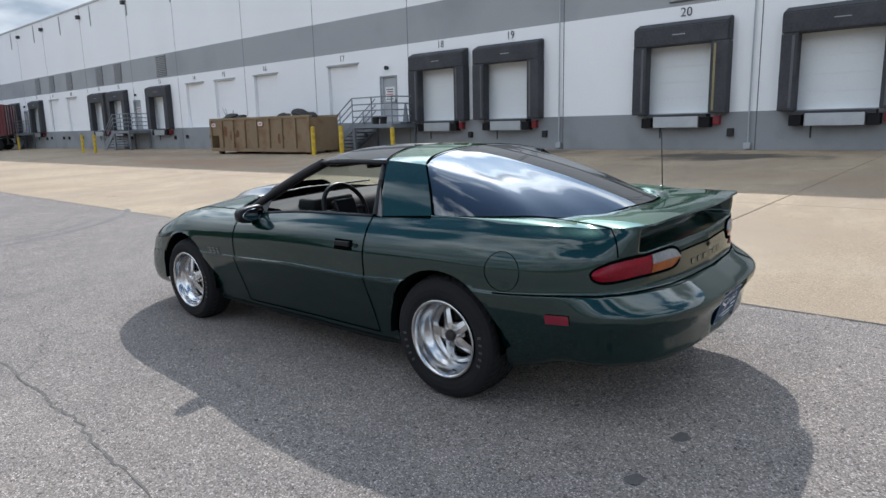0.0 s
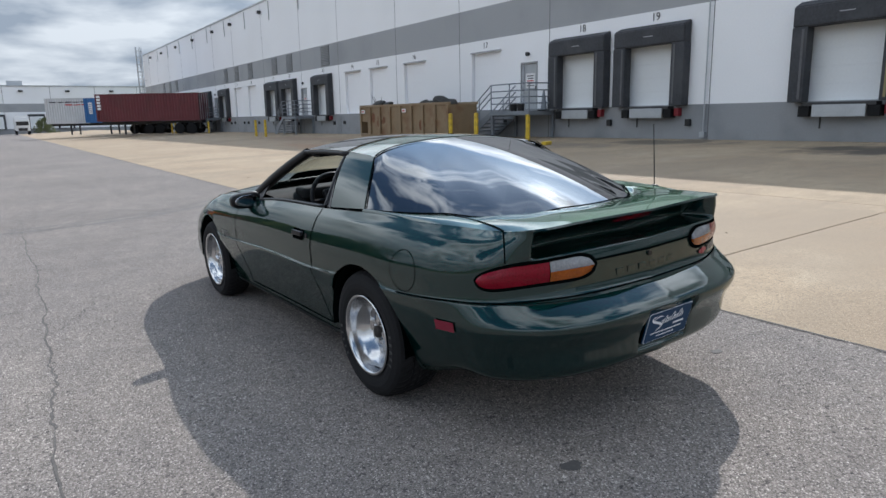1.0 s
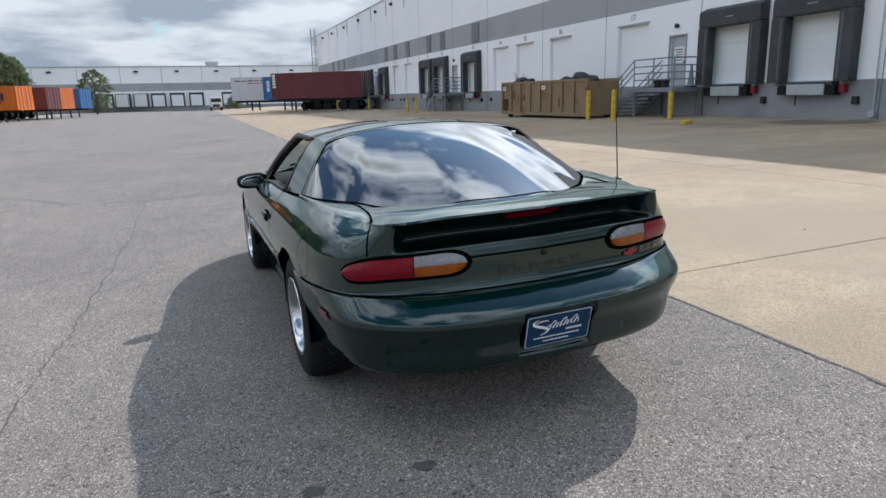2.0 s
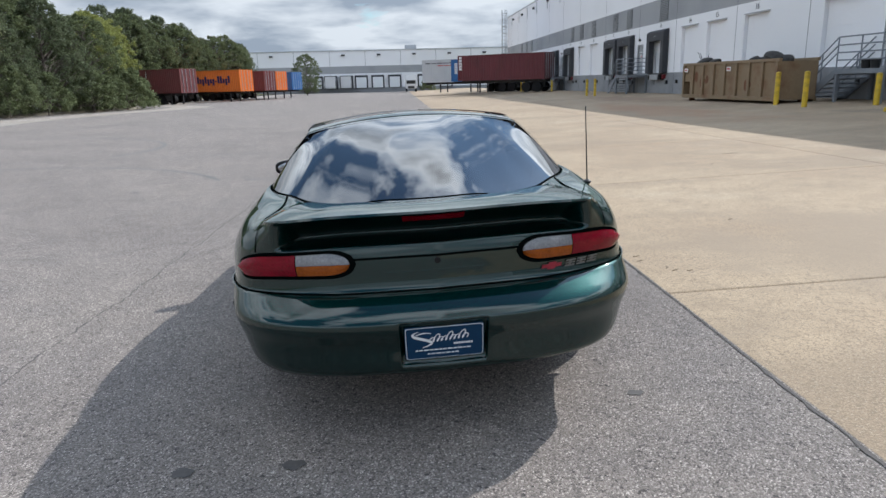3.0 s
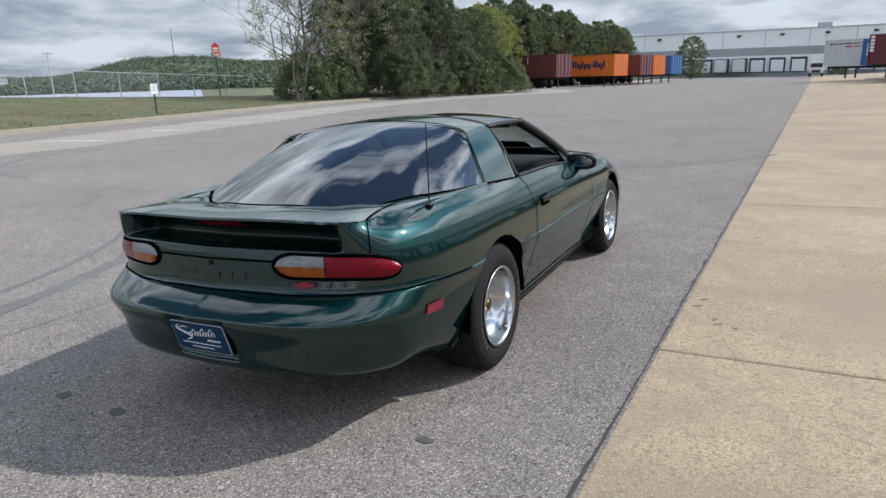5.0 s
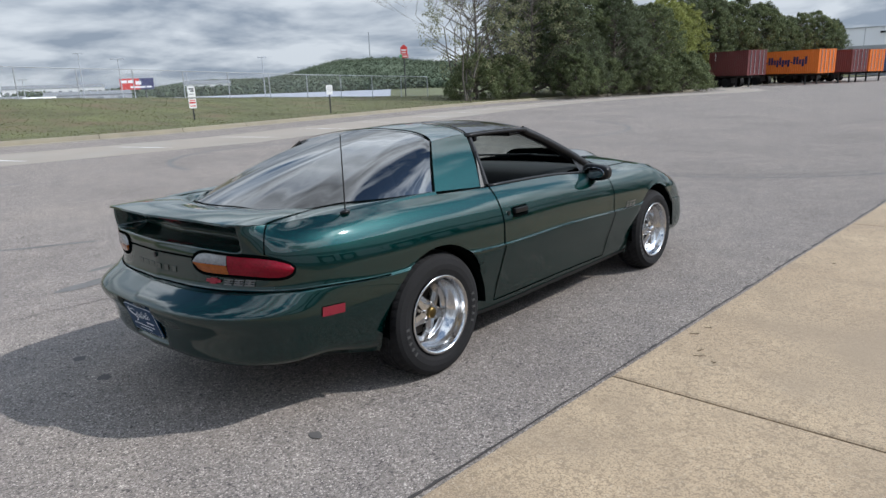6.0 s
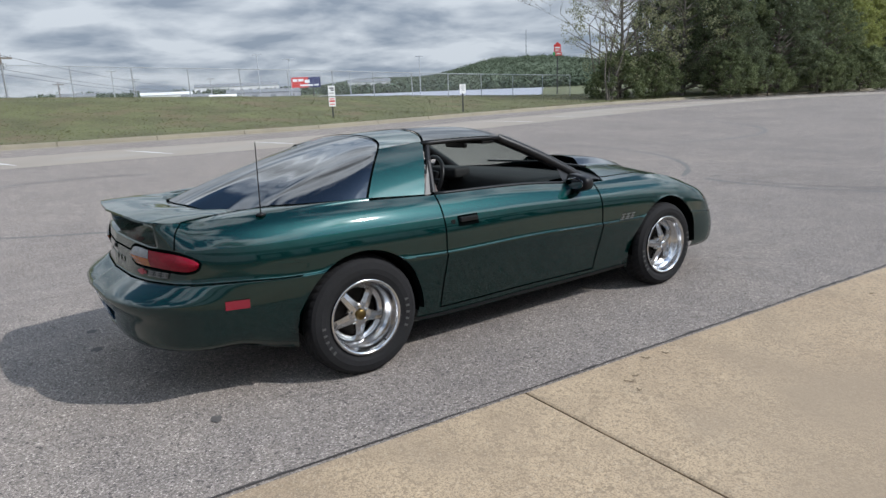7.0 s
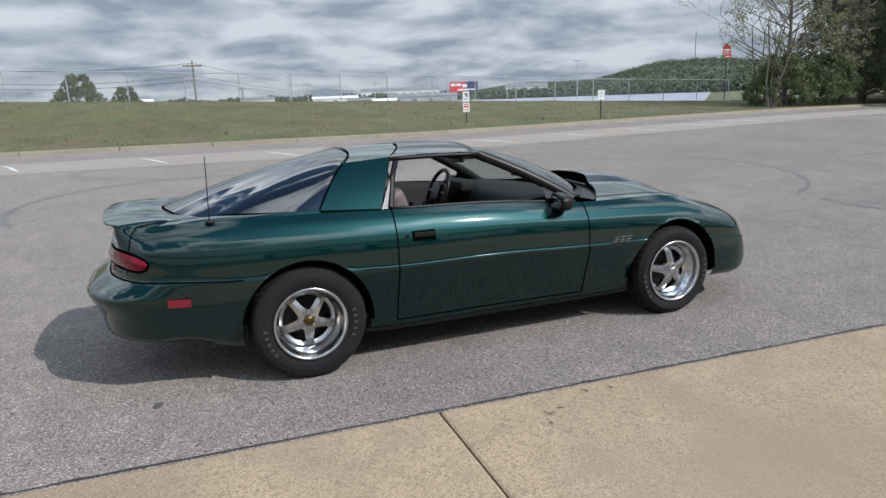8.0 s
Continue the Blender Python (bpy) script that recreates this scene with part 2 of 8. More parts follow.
def glass_material(name, tint=(0.9, 0.95, 0.93), mirror=0.0, opacity=0.0, dark=(0.01, 0.012, 0.014)):
    """Thin pane: clear or tinted see-through with glossy reflection by Fresnel; opacity adds a dark film."""
    m = bpy.data.materials.new(name)
    m.use_nodes = True
    n, l = m.node_tree.nodes, m.node_tree.links
    n.clear()
    out = n.new("ShaderNodeOutputMaterial")
    tr = n.new("ShaderNodeBsdfTransparent")
    tr.inputs[0].default_value = (*tint, 1)
    body = n.new("ShaderNodeBsdfDiffuse")
    body.inputs[0].default_value = (*dark, 1)
    m1 = n.new("ShaderNodeMixShader")
    m1.inputs[0].default_value = opacity
    l.new(tr.outputs[0], m1.inputs[1])
    l.new(body.outputs[0], m1.inputs[2])
    gl = n.new("ShaderNodeBsdfGlossy")
    gl.inputs["Roughness"].default_value = 0.015
    lw = n.new("ShaderNodeLayerWeight")
    lw.inputs["Blend"].default_value = 0.5
    fr = n.new("ShaderNodeMath")
    fr.operation = "POWER"
    fr.inputs[1].default_value = 4.6
    l.new(lw.outputs["Facing"], fr.inputs[0])
    mr = n.new("ShaderNodeMapRange")
    mr.inputs["To Min"].default_value = mirror + 0.04
    l.new(fr.outputs[0], mr.inputs["Value"])
    m2 = n.new("ShaderNodeMixShader")
    l.new(mr.outputs[0], m2.inputs[0])
    l.new(m1.outputs[0], m2.inputs[1])
    l.new(gl.outputs[0], m2.inputs[2])
    l.new(m2.outputs[0], out.inputs[0])
    return m


M = {
    "asphalt": asphalt_material(),
    "concrete": concrete_material(),
    "old_concrete": material("old_concrete", (0.255, 0.222, 0.186), 0.9, vary=0.12, scale=0.5, fine=30.0, bump=0.3, stain=(0.27, 0.25, 0.22), stain_scale=0.3),
    "kerb": material("kerb", (0.21, 0.185, 0.138), 0.9, vary=0.15, scale=1.5, fine=30.0, bump=0.3, stain=(0.24, 0.21, 0.15), stain_scale=0.8),
    "tar": material("tar", (0.036, 0.031, 0.028), 0.75, vary=0.2, scale=3.0, fine=50.0),
    "crack": material("crack", (0.09, 0.082, 0.076), 0.9, vary=0.3, scale=3.0, fine=40.0),
    "oil": material("oil", (0.075, 0.070, 0.066), 0.8, vary=0.3, scale=6.0, fine=60.0),
    "skid": material("skid", (0.122, 0.117, 0.113), 0.9, vary=0.25, scale=2.0, fine=40.0),
    "white_line": material("white_line", (0.62, 0.62, 0.6), 0.85, vary=0.2, scale=3.0, fine=40.0, stain=(0.3, 0.3, 0.29), stain_scale=3.0),
    "grass": material("grass", (0.080, 0.083, 0.030), 0.95, vary=0.5, scale=0.6, fine=9.0, bump=0.6, stain=(0.110, 0.080, 0.042), stain_scale=0.5),
    "blades": material("blades", (0.09, 0.094, 0.034), 0.9, vary=0.25, scale=0.3, fine=3.0, island=0.35),
    "wall_white": material("wall_white", (0.84, 0.842, 0.855), 0.8, vary=0.03, scale=0.25, fine=20.0, bump=0.05, stain=(0.80, 0.802, 0.81), stain_scale=0.12),
    "wall_grey": material("wall_grey", (0.335, 0.343, 0.352), 0.8, vary=0.04, scale=0.3, fine=20.0, bump=0.05, stain=(0.27, 0.28, 0.29), stain_scale=0.25),
    "wall_grey_low": material("wall_grey_low", (0.27, 0.278, 0.29), 0.8, vary=0.06, scale=0.6, fine=20.0, bump=0.05, stain=(0.20, 0.21, 0.22), stain_scale=0.7),
    "joint": material("joint", (0.10, 0.105, 0.11), 0.8, vary=0.1),
    "door_white": material("door_white", (0.72, 0.74, 0.75), 0.55, vary=0.03, scale=1.0, fine=15.0),
    "seal": material("seal", (0.040, 0.042, 0.048), 0.75, vary=0.35, scale=1.5, fine=14.0, bump=0.3, stain=(0.06, 0.062, 0.066), stain_scale=1.2),
    "black": material("black", (0.012, 0.012, 0.013), 0.6, vary=0.2),
    "rubber": material("rubber", (0.009, 0.009, 0.010), 0.85, spec=0.3, vary=0.25, scale=8.0, fine=80.0, bump=0.1),
    "steel": material("steel", (0.30, 0.31, 0.33), 0.5, metal=0.6, vary=0.15, scale=3.0, fine=40.0),
    "galvanised": material("galvanised", (0.42, 0.44, 0.46), 0.5, metal=0.5, vary=0.12, scale=3.0, fine=40.0),
    "rail_grey": material("rail_grey", (0.20, 0.22, 0.245), 0.55, metal=0.2, vary=0.12, scale=3.0, fine=40.0),
    "yellow": material("yellow", (0.62, 0.42, 0.03), 0.55, vary=0.15, scale=4.0, fine=30.0, stain=(0.30, 0.20, 0.04), stain_scale=5.0),
    "ochre": material("ochre", (0.25, 0.21, 0.11), 0.7, vary=0.15, scale=4.0, fine=30.0),
    "strip_grey": material("strip_grey", (0.105, 0.105, 0.11), 0.7, vary=0.2, scale=4.0, fine=30.0),
    "red_lamp": material("red_lamp", (0.20, 0.012, 0.02), 0.35, vary=0.1),
    "tan_steel": material("tan_steel", (0.235, 0.165, 0.095), 0.6, vary=0.14, scale=1.6, fine=25.0, bump=0.1, stain=(0.17, 0.085, 0.04), stain_scale=1.6),
    "rust": material("rust", (0.16, 0.07, 0.035), 0.85, vary=0.3, scale=3.0, fine=25.0),
    "twig": material("twig", (0.16, 0.12, 0.08), 0.9, vary=0.3),
    "debris": material("debris", (0.04, 0.038, 0.036), 0.8, vary=0.4, scale=3.0, fine=25.0),
    "maroon": material("maroon", (0.125, 0.022, 0.028), 0.5, vary=0.10, scale=0.6, fine=20.0, stain=(0.10, 0.022, 0.024), stain_scale=0.7),
    "maroon_far": material("maroon_far", (0.15, 0.035, 0.035), 0.55, vary=0.12, scale=0.8, fine=20.0, stain=(0.13, 0.05, 0.045), stain_scale=0.7),
    "orange": material("orange", (0.72, 0.17, 0.022), 0.5, vary=0.08, scale=0.7, fine=20.0),
    "blue": material("blue", (0.03, 0.14, 0.35), 0.5, vary=0.08, scale=0.7, fine=20.0),
    "trailer_white": material("trailer_white", (0.60, 0.60, 0.60), 0.5, vary=0.06, scale=0.7, fine=20.0),
    "dark_steel": material("dark_steel", (0.03, 0.03, 0.032), 0.6, vary=0.25, scale=2.0, fine=30.0),
    "letter": material("letter", (0.06, 0.06, 0.065), 0.7, vary=0.1),
    "white_paint": material("white_paint", (0.75, 0.75, 0.74), 0.5, vary=0.06),
    "sign_red": material("sign_red", (0.55, 0.035, 0.03), 0.5, vary=0.08),
    "sign_green": material("sign_green", (0.05, 0.30, 0.10), 0.5, vary=0.08),
    "sign_navy": material("sign_navy", (0.02, 0.025, 0.10), 0.5, vary=0.08),
    "wood_pole": material("wood_pole", (0.16, 0.14, 0.12), 0.9, vary=0.2, scale=3.0, fine=25.0),
    "bark": material("bark", (0.12, 0.10, 0.085), 0.95, vary=0.3, scale=4.0, fine=25.0, bump=0.5),
    "bark_pale": material("bark_pale", (0.13, 0.115, 0.10), 0.95, vary=0.25, scale=4.0, fine=25.0, bump=0.4),
    "leaf_dark": material("leaf_dark", (0.054, 0.065, 0.036), 0.8, spec=0.15, vary=0.3, scale=0.35, fine=2.0, island=0.75),
    "leaf_mid": material("leaf_mid", (0.066, 0.079, 0.038), 0.8, spec=0.15, vary=0.3, scale=0.35, fine=2.0, island=0.75),
    "leaf_light": material("leaf_light", (0.115, 0.125, 0.038), 0.8, spec=0.15, vary=0.3, scale=0.35, fine=2.0, island=0.35),
    "leaf_olive": material("leaf_olive", (0.12, 0.125, 0.065), 0.75, vary=0.3, scale=0.35, fine=2.0, island=0.35),
    "far_woods": material("far_woods", (0.060, 0.085, 0.05), 0.9, vary=0.35, scale=0.03, fine=0.25, island=0.35),
    # green of the hill, lightened so that distance haze is in the colour
    "far_hill": material("far_hill", (0.10, 0.125, 0.085), 0.9, vary=0.2, scale=0.02, fine=0.2, island=0.07, spec=0.05),
    "far_ground": material("far_ground", (0.10, 0.11, 0.05), 0.95, vary=0.3, scale=0.01, fine=0.2),
    "pale_lot": material("pale_lot", (0.30, 0.32, 0.37), 0.6, vary=0.06, scale=0.05, fine=2.0),
    "metal_roof": material("metal_roof", (0.16, 0.17, 0.18), 0.6, vary=0.08, scale=0.1, fine=2.0),
    "brick_far": material("brick_far", (0.25, 0.10, 0.07), 0.8, vary=0.15, scale=0.3, fine=3.0),
    "haze_white": material("haze_white", (0.66, 0.67, 0.68), 0.7, vary=0.05, scale=0.1, fine=2.0),
}
for kind in ("leaf_dark", "leaf_mid", "leaf_light", "leaf_olive"):
    # leaves let light through
    nt = M[kind].node_tree
    pb = nt.nodes["Principled BSDF"]
    src = pb.inputs["Base Color"].links[0].from_socket
    tl = nt.nodes.new("ShaderNodeBsdfTranslucent")
    nt.links.new(src, tl.inputs["Color"])
    ad = nt.nodes.new("ShaderNodeAddShader")
    nt.links.new(pb.outputs[0], ad.inputs[0])
    nt.links.new(tl.outputs[0], ad.inputs[1])
    nt.links.new(ad.outputs[0], nt.nodes["Material Output"].inputs["Surface"])
PANE = glass_material("window_pane", (0.25, 0.28, 0.3), opacity=0.6, dark=(0.02, 0.022, 0.025))


# ---- mesh helpers ----
def link(name, mesh, mat, parent=None, label="", smooth=False):
    ob = new(name, mesh)
    if mat is not None and not mesh.materials:
        mesh.materials.append(mat)
    if smooth:
        mesh.polygons.foreach_set("use_smooth", [True] * len(mesh.polygons))
    if parent is not None:
        ob.parent = parent
    if label:
        ob["label"] = label
    return ob


def part(name, bm, mat, parent=None, label="", smooth=False):
    """One mesh object out of a bmesh, under its thing."""
    bmesh.ops.recalc_face_normals(bm, faces=bm.faces[:])
    me = bpy.data.meshes.new(name)
    bm.to_mesh(me)
    bm.free()
    return link(name, me, mat, parent, label, smooth)


def from_lists(name, verts, faces, mat, parent=None, label="", smooth=False):
    me = bpy.data.meshes.new(name)
    me.from_pydata(verts, [], faces)
    me.update()
    return link(name, me, mat, parent, label, smooth)


def thing(name, m=None, label="", category="", group="", kind=""):
    ob = new(name)
    ob.empty_display_size = 0.2
    if m is not None:
        ob.matrix_world = m
    return tagged(ob, label, category, group, kind)


def add_box(bm, lo, hi, bevel=0.0):
    lo, hi = Vector(lo), Vector(hi)
    r = bmesh.ops.create_cube(bm, size=1.0, matrix=Matrix.LocRotScale((lo + hi) / 2, None, hi - lo))
    if bevel:
        edges = list({e for v in r["verts"] for e in v.link_edges})
        bmesh.ops.bevel(bm, geom=edges, offset=bevel, segments=2, affect="EDGES", profile=0.7)
    return bm


def box(lo, hi, bevel=0.0):
    return add_box(bmesh.new(), lo, hi, bevel)


def add_tube(bm, a, b, r, r2=None, seg=8):
    a, b = Vector(a), Vector(b)
    d = b - a
    m = Matrix.Translation((a + b) / 2) @ d.to_track_quat("Z", "Y").to_matrix().to_4x4()
    bmesh.ops.create_cone(bm, cap_ends=True, segments=seg, radius1=r, radius2=r if r2 is None else r2, depth=d.length, matrix=m)
    return bm


def sweep(points, r, seg=8):
    """One smooth pipe through a row of points."""
    bm = bmesh.new()
    rings = []
    n = len(points)
    for i, p in enumerate(points):
        d = (points[min(i + 1, n - 1)] - points[max(i - 1, 0)]).normalized()
        u = d.cross(Vector((0, 0, 1))).normalized()
        w = u.cross(d)
        rings.append([bm.verts.new(p + u * r * math.cos(2 * math.pi * k / seg) + w * r * math.sin(2 * math.pi * k / seg)) for k in range(seg)])
    for a, b in zip(rings[:-1], rings[1:]):
        for k in range(seg):
            bm.faces.new((a[k], a[(k + 1) % seg], b[(k + 1) % seg], b[k]))
    bm.faces.new(rings[0][::-1])
    bm.faces.new(rings[-1])
    return bm


def tube(a, b, r, r2=None, seg=8):
    return add_tube(bmesh.new(), a, b, r, r2, seg)


def text_mesh(name, body, size, m, mat, parent):
    cu = bpy.data.curves.new(name, "FONT")
    cu.body, cu.size, cu.extrude = body, size, 0.004
    cu.align_x, cu.align_y = "CENTER", "CENTER"
    tmp = bpy.data.objects.new(name, cu)
    me = bpy.data.meshes.new_from_object(tmp)
    bpy.data.objects.remove(tmp)
    bpy.data.curves.remove(cu)
    me.materials.clear()
    ob = link(name, me, mat, parent)
    ob.matrix_local = m
    return ob


# ---- the lie of the land ----
SLOPE = math.tan(radians(1.87))
EDGE0, EDGE1 = 1.60, 16.5
KERB_X = -21.0


def smooth01(a, b, v):
    t = min(max((v - a) / (b - a), 0.0), 1.0)
    return t * t * (3 - 2 * t)


def gz(x, y):
    """Height of the paved yard: it climbs to the warehouse, dips in front of the verge and falls gently up the yard."""
    if x >= -3.0:
        base = SLOPE * min(x, EDGE1)
    else:
        base = SLOPE * -3.0 * (1 - smooth01(3.0, 13.0, -x))
    return base - 0.00576 * max(-60.0, min(y, 170.0))


def kerb_x(y):
    """Where the kerb of the verge runs: straight, then swinging out round the trailers."""
    pts = ((8.0, -21.0), (18.0, -23.5), (28.0, -26.0), (34.0, -27.0), (43.0, -27.0), (57.0, -23.4), (62.0, -25.0), (72.0, -32.0))
    if y <= 8.0:
        return KERB_X
    for (y0, x0), (y1, x1) in zip(pts[:-1], pts[1:]):
        if y <= y1:
            return x0 + (x1 - x0) * (y - y0) / (y1 - y0)
    return -32.0


def sheet(name, xs, ys, height, mat, parent=None, label="", kind="", xmap=None):
    verts, faces = [], []
    for y in ys:
        for x in xs:
            px = xmap(x, y) if xmap else x
            verts.append((px, y, height(px, y)))
    n = len(xs)
    for j in range(len(ys) - 1):
        for i in range(n - 1):
            faces.append((j * n + i, j * n + i + 1, (j + 1) * n + i + 1, (j + 1) * n + i))
    ob = from_lists(name, verts, faces, mat, parent, label, smooth=True)
    if kind:
        tagged(ob, kind=kind)
    return ob


def span(a, b, n):
    return [a + (b - a) * i / n for i in range(n + 1)]


# far land, one sheet to the horizon, lower than the yard
def far_height(x, y):
    r = math.hypot(x, y)
    return -2.6 - 3.0 * smooth01(450, 1500, r)


ground = sheet("ground", [-4500, -2000, -900, -500, -300, -200, -140, -100, -70, -45, -20, 0, 40, 90, 200, 500, 1500, 4500],
               [-4500, -1500, -500, -200, -90, -40, 0, 40, 80, 130, 190, 240, 320, 500, 900, 2000, 4500], far_height, M["far_ground"])
tagged(ground, "green low land reaching to the horizon", "ground", kind="structure")

# the asphalt yard
yard_y = sorted(set(span(-60, -8, 10) + span(-8, 20, 28) + span(20, 180, 32)))
asphalt = sheet("asphalt_yard", [0, 0.03, 0.08, 0.14, 0.2, 0.26, 0.32, 0.38, 0.44, 0.5, 0.56, 0.62, 0.68, 0.74, 0.8, 0.86, 0.92, 0.96, 1.0], yard_y,
                lambda x, y: gz(x, y), M["asphalt"], xmap=lambda u, y: kerb_x(y) + u * (EDGE0 + 0.02 - kerb_x(y)))
tagged(asphalt, "worn pale grey asphalt yard with exposed aggregate", "asphalt", kind="structure")


# concrete apron in front of the docks: a bed with slabs on it, recessed joints between
apron = thing("concrete_apron", label="tan concrete apron of large slabs before the docks", category="pavement", kind="structure")
sheet("bed", [EDGE0, 6, 11, EDGE1 + 0.3], yard_y, lambda x, y: gz(x, y) - 0.03, M["tar"], apron)
SLAB_X = [EDGE0, 6.55, 11.5, EDGE1]
SLAB_Y = [0.54 + 4.57 * k for k in range(-11, 36)]


def slab(x0, x1, y0, y1):
    """One slab: a plate with a chamfered rim that follows the slope of the yard."""
    g = 0.006
    xs, ys = (x0 + g, x0 + g + 0.012, x1 - g - 0.012, x1 - g), (y0 + g, y0 + g + 0.012, y1 - g - 0.012, y1 - g)
    verts, faces = [], []
    for j, y in enumerate(ys):
        for i, x in enumerate(xs):
            rim = i in (0, 3) or j in (0, 3)
            verts.append((x, y, gz(x, y) + (-0.006 if rim else 0.0)))
    for j in range(3):
        for i in range(3):
            a = j * 4 + i
            faces.append((a, a + 1, a + 5, a + 4))
    base = len(verts)
    ring = [0, 1, 2, 3, 7, 11, 15, 14, 13, 12, 8, 4]
    for k in ring:
        v = verts[k]
        verts.append((v[0], v[1], v[2] - 0.05))
    for k in range(12):
        faces.append((ring[k], base + k, base + (k + 1) % 12, ring[(k + 1) % 12]))
    return verts, faces


for y0, y1 in zip(SLAB_Y[:-1], SLAB_Y[1:]):
    for x0, x1 in zip(SLAB_X[:-1], SLAB_X[1:]):
        v, f = slab(x0, x1, y0, y1)
        from_lists("slab", v, f, M["concrete"], apron)

# dark crumbled tar line along the edge of the asphalt
rnd = random.Random(5)
v, f = [], []
ys = [-12 + 0.06 * i for i in range(700)] + [30 + 0.8 * i for i in range(180)]
for y in ys:
    w = 0.003 + 0.014 * abs(noise.noise((y * 3.1, 2.0, 0.0))) + 0.018 * rnd.random() ** 3
    s = 0.012 * noise.noise((y * 1.7, 7.0, 0.0))
    for x in (EDGE0 + s - w, EDGE0 + s * 0.3 + 0.004):
        v.append((x, y, gz(x, y) + 0.004))
for k in range(len(ys) - 1):
    f.append((2 * k, 2 * k + 1, 2 * k + 3, 2 * k + 2))
tagged(from_lists("edge_joint", v, f, M["tar"]), "dark crumbled tar joint along the slabs", "joint", kind="structure")


def ribbon(name, pts, width, mat, lift=0.004, ragged=0.0, parent=None, seed=1):
    """A flat strip on the yard along a line of plan points, its edges a little ragged."""
    verts, faces = [], []
    n = len(pts)
    for i, p in enumerate(pts):
        a, b = pts[max(i - 1, 0)], pts[min(i + 1, n - 1)]
        d = Vector((b[0] - a[0], b[1] - a[1], 0)).normalized()
        s = Vector((-d.y, d.x, 0))
        w = width * (1 + ragged * noise.noise((i * 0.9, seed * 3.7, 0.5)))
        if i in (0, n - 1):
            w *= 0.25
        for k in (-0.5, 0.5):
            q = Vector((p[0], p[1], 0)) + s * w * k
            verts.append((q.x, q.y, gz(q.x, q.y) + lift))
        if i:
            faces.append((2 * i - 2, 2 * i - 1, 2 * i + 1, 2 * i))
    return from_lists(name, verts, faces, mat, parent)


def arc(cx, cy, r, a0, a1, n=40, ry=None):
    ry = r if ry is None else ry
    return [(cx + r * math.cos(radians(a0 + (a1 - a0) * i / n)), cy + ry * math.sin(radians(a0 + (a1 - a0) * i / n))) for i in range(n + 1)]


def wander(p, q, n, amp, seed):
    out = []
    for i in range(n + 1):
        t = i / n
        d = Vector((q[0] - p[0], q[1] - p[1]))
        s = Vector((-d.y, d.x)).normalized()
        o = amp * (noise.noise((t * 5, seed, 0)) + 0.30 * noise.noise((t * 31, seed, 3)))
        out.append((p[0] + d.x * t + s.x * o, p[1] + d.y * t + s.y * o))
    return out


# pale strip with stall ticks along the verge
sheet_strip = sheet("pale_strip", [-2.2, -1.1, 0.0, 1.1, 2.2], yard_y, lambda x, y: gz(x, y) + 0.004, M["old_concrete"], xmap=lambda u, y: kerb_x(y) + 5.0 + u * 0.8 + 0.12 * noise.noise((y * 0.4, u, 0)))
tagged(sheet_strip, "pale worn concrete strip beside the verge", "pavement", kind="structure")
for k in range(-3, 18):
    y = 1.6 + 3.55 * k
    x = kerb_x(y) + 5.0
    t = ribbon("stall_tick", [(x - 1.1, y - 0.35), (x - 0.3, y), (x + 0.3, y + 0.2), (x + 1.1, y + 0.5)], 0.10, M["white_line"], 0.009, 0.3, seed=k)
    tagged(t, "faded white stall marking on the pale strip", "marking", "stall markings", "structure")

# cracks and tyre marks on the asphalt
for k, (p, q, n, amp, w) in enumerate([
        ((-2.36, -3.4), (-2.30, 0.6), 110, 0.05, 0.010), ((-2.30, 0.6), (-2.20, 3.0), 90, 0.07, 0.013), ((-2.20, 3.0), (-2.22, 9.5), 120, 0.08, 0.011),
        ((-2.26, 2.2), (-1.75, 3.3), 30, 0.08, 0.009), ((-3.6, 7.2), (1.3, 9.4), 70, 0.10, 0.012), ((-4.6, 2.6), (-2.2, 3.2), 40, 0.12, 0.010)]):
    tagged(ribbon("crack", wander(p, q, n, amp, k + 2.0), w, M["crack"], 0.003, 0.9, seed=k), "dark wandering crack in the asphalt", "crack", "cracks", "structure")
for k, (pts, w) in enumerate([
        (arc(-11.5, 14.8, 4.7, -25, 110, 60), 0.12), (arc(-9.95, 6.8, 3.15, 100, 275, 60), 0.15), (arc(-7.4, 6.2, 4.5, 25, 150, 60), 0.10), (arc(-7.8, -0.6, 3.1, 150, 300, 50, 2.95), 0.11),
        (arc(-13.1, -1.9, 1.55, -20, -185, 40), 0.09), (arc(-8.0, -1.5, 5.15, 8, 62, 50), 0.17), (arc(-8.0, -1.5, 4.75, 14, 48, 40), 0.08),
        (arc(-1.6, 11.5, 3.57, -112, -20, 50), 0.10), (arc(-1.6, 11.5, 3.25, -105, -40, 40), 0.06), (wander((-14, 10.2), (-2.5, 13.5), 50, 0.25, 19.0), 0.06), (wander((-5.6, -1.9), (-4.7, 0.2), 30, 0.04, 15.0), 0.08)]):
    tagged(ribbon("tyre_mark", pts, w, M["skid"], 0.0035, 0.5, seed=20 + k), "faint dark rubber tyre mark on the asphalt", "tyre mark", "tyre marks", "structure")


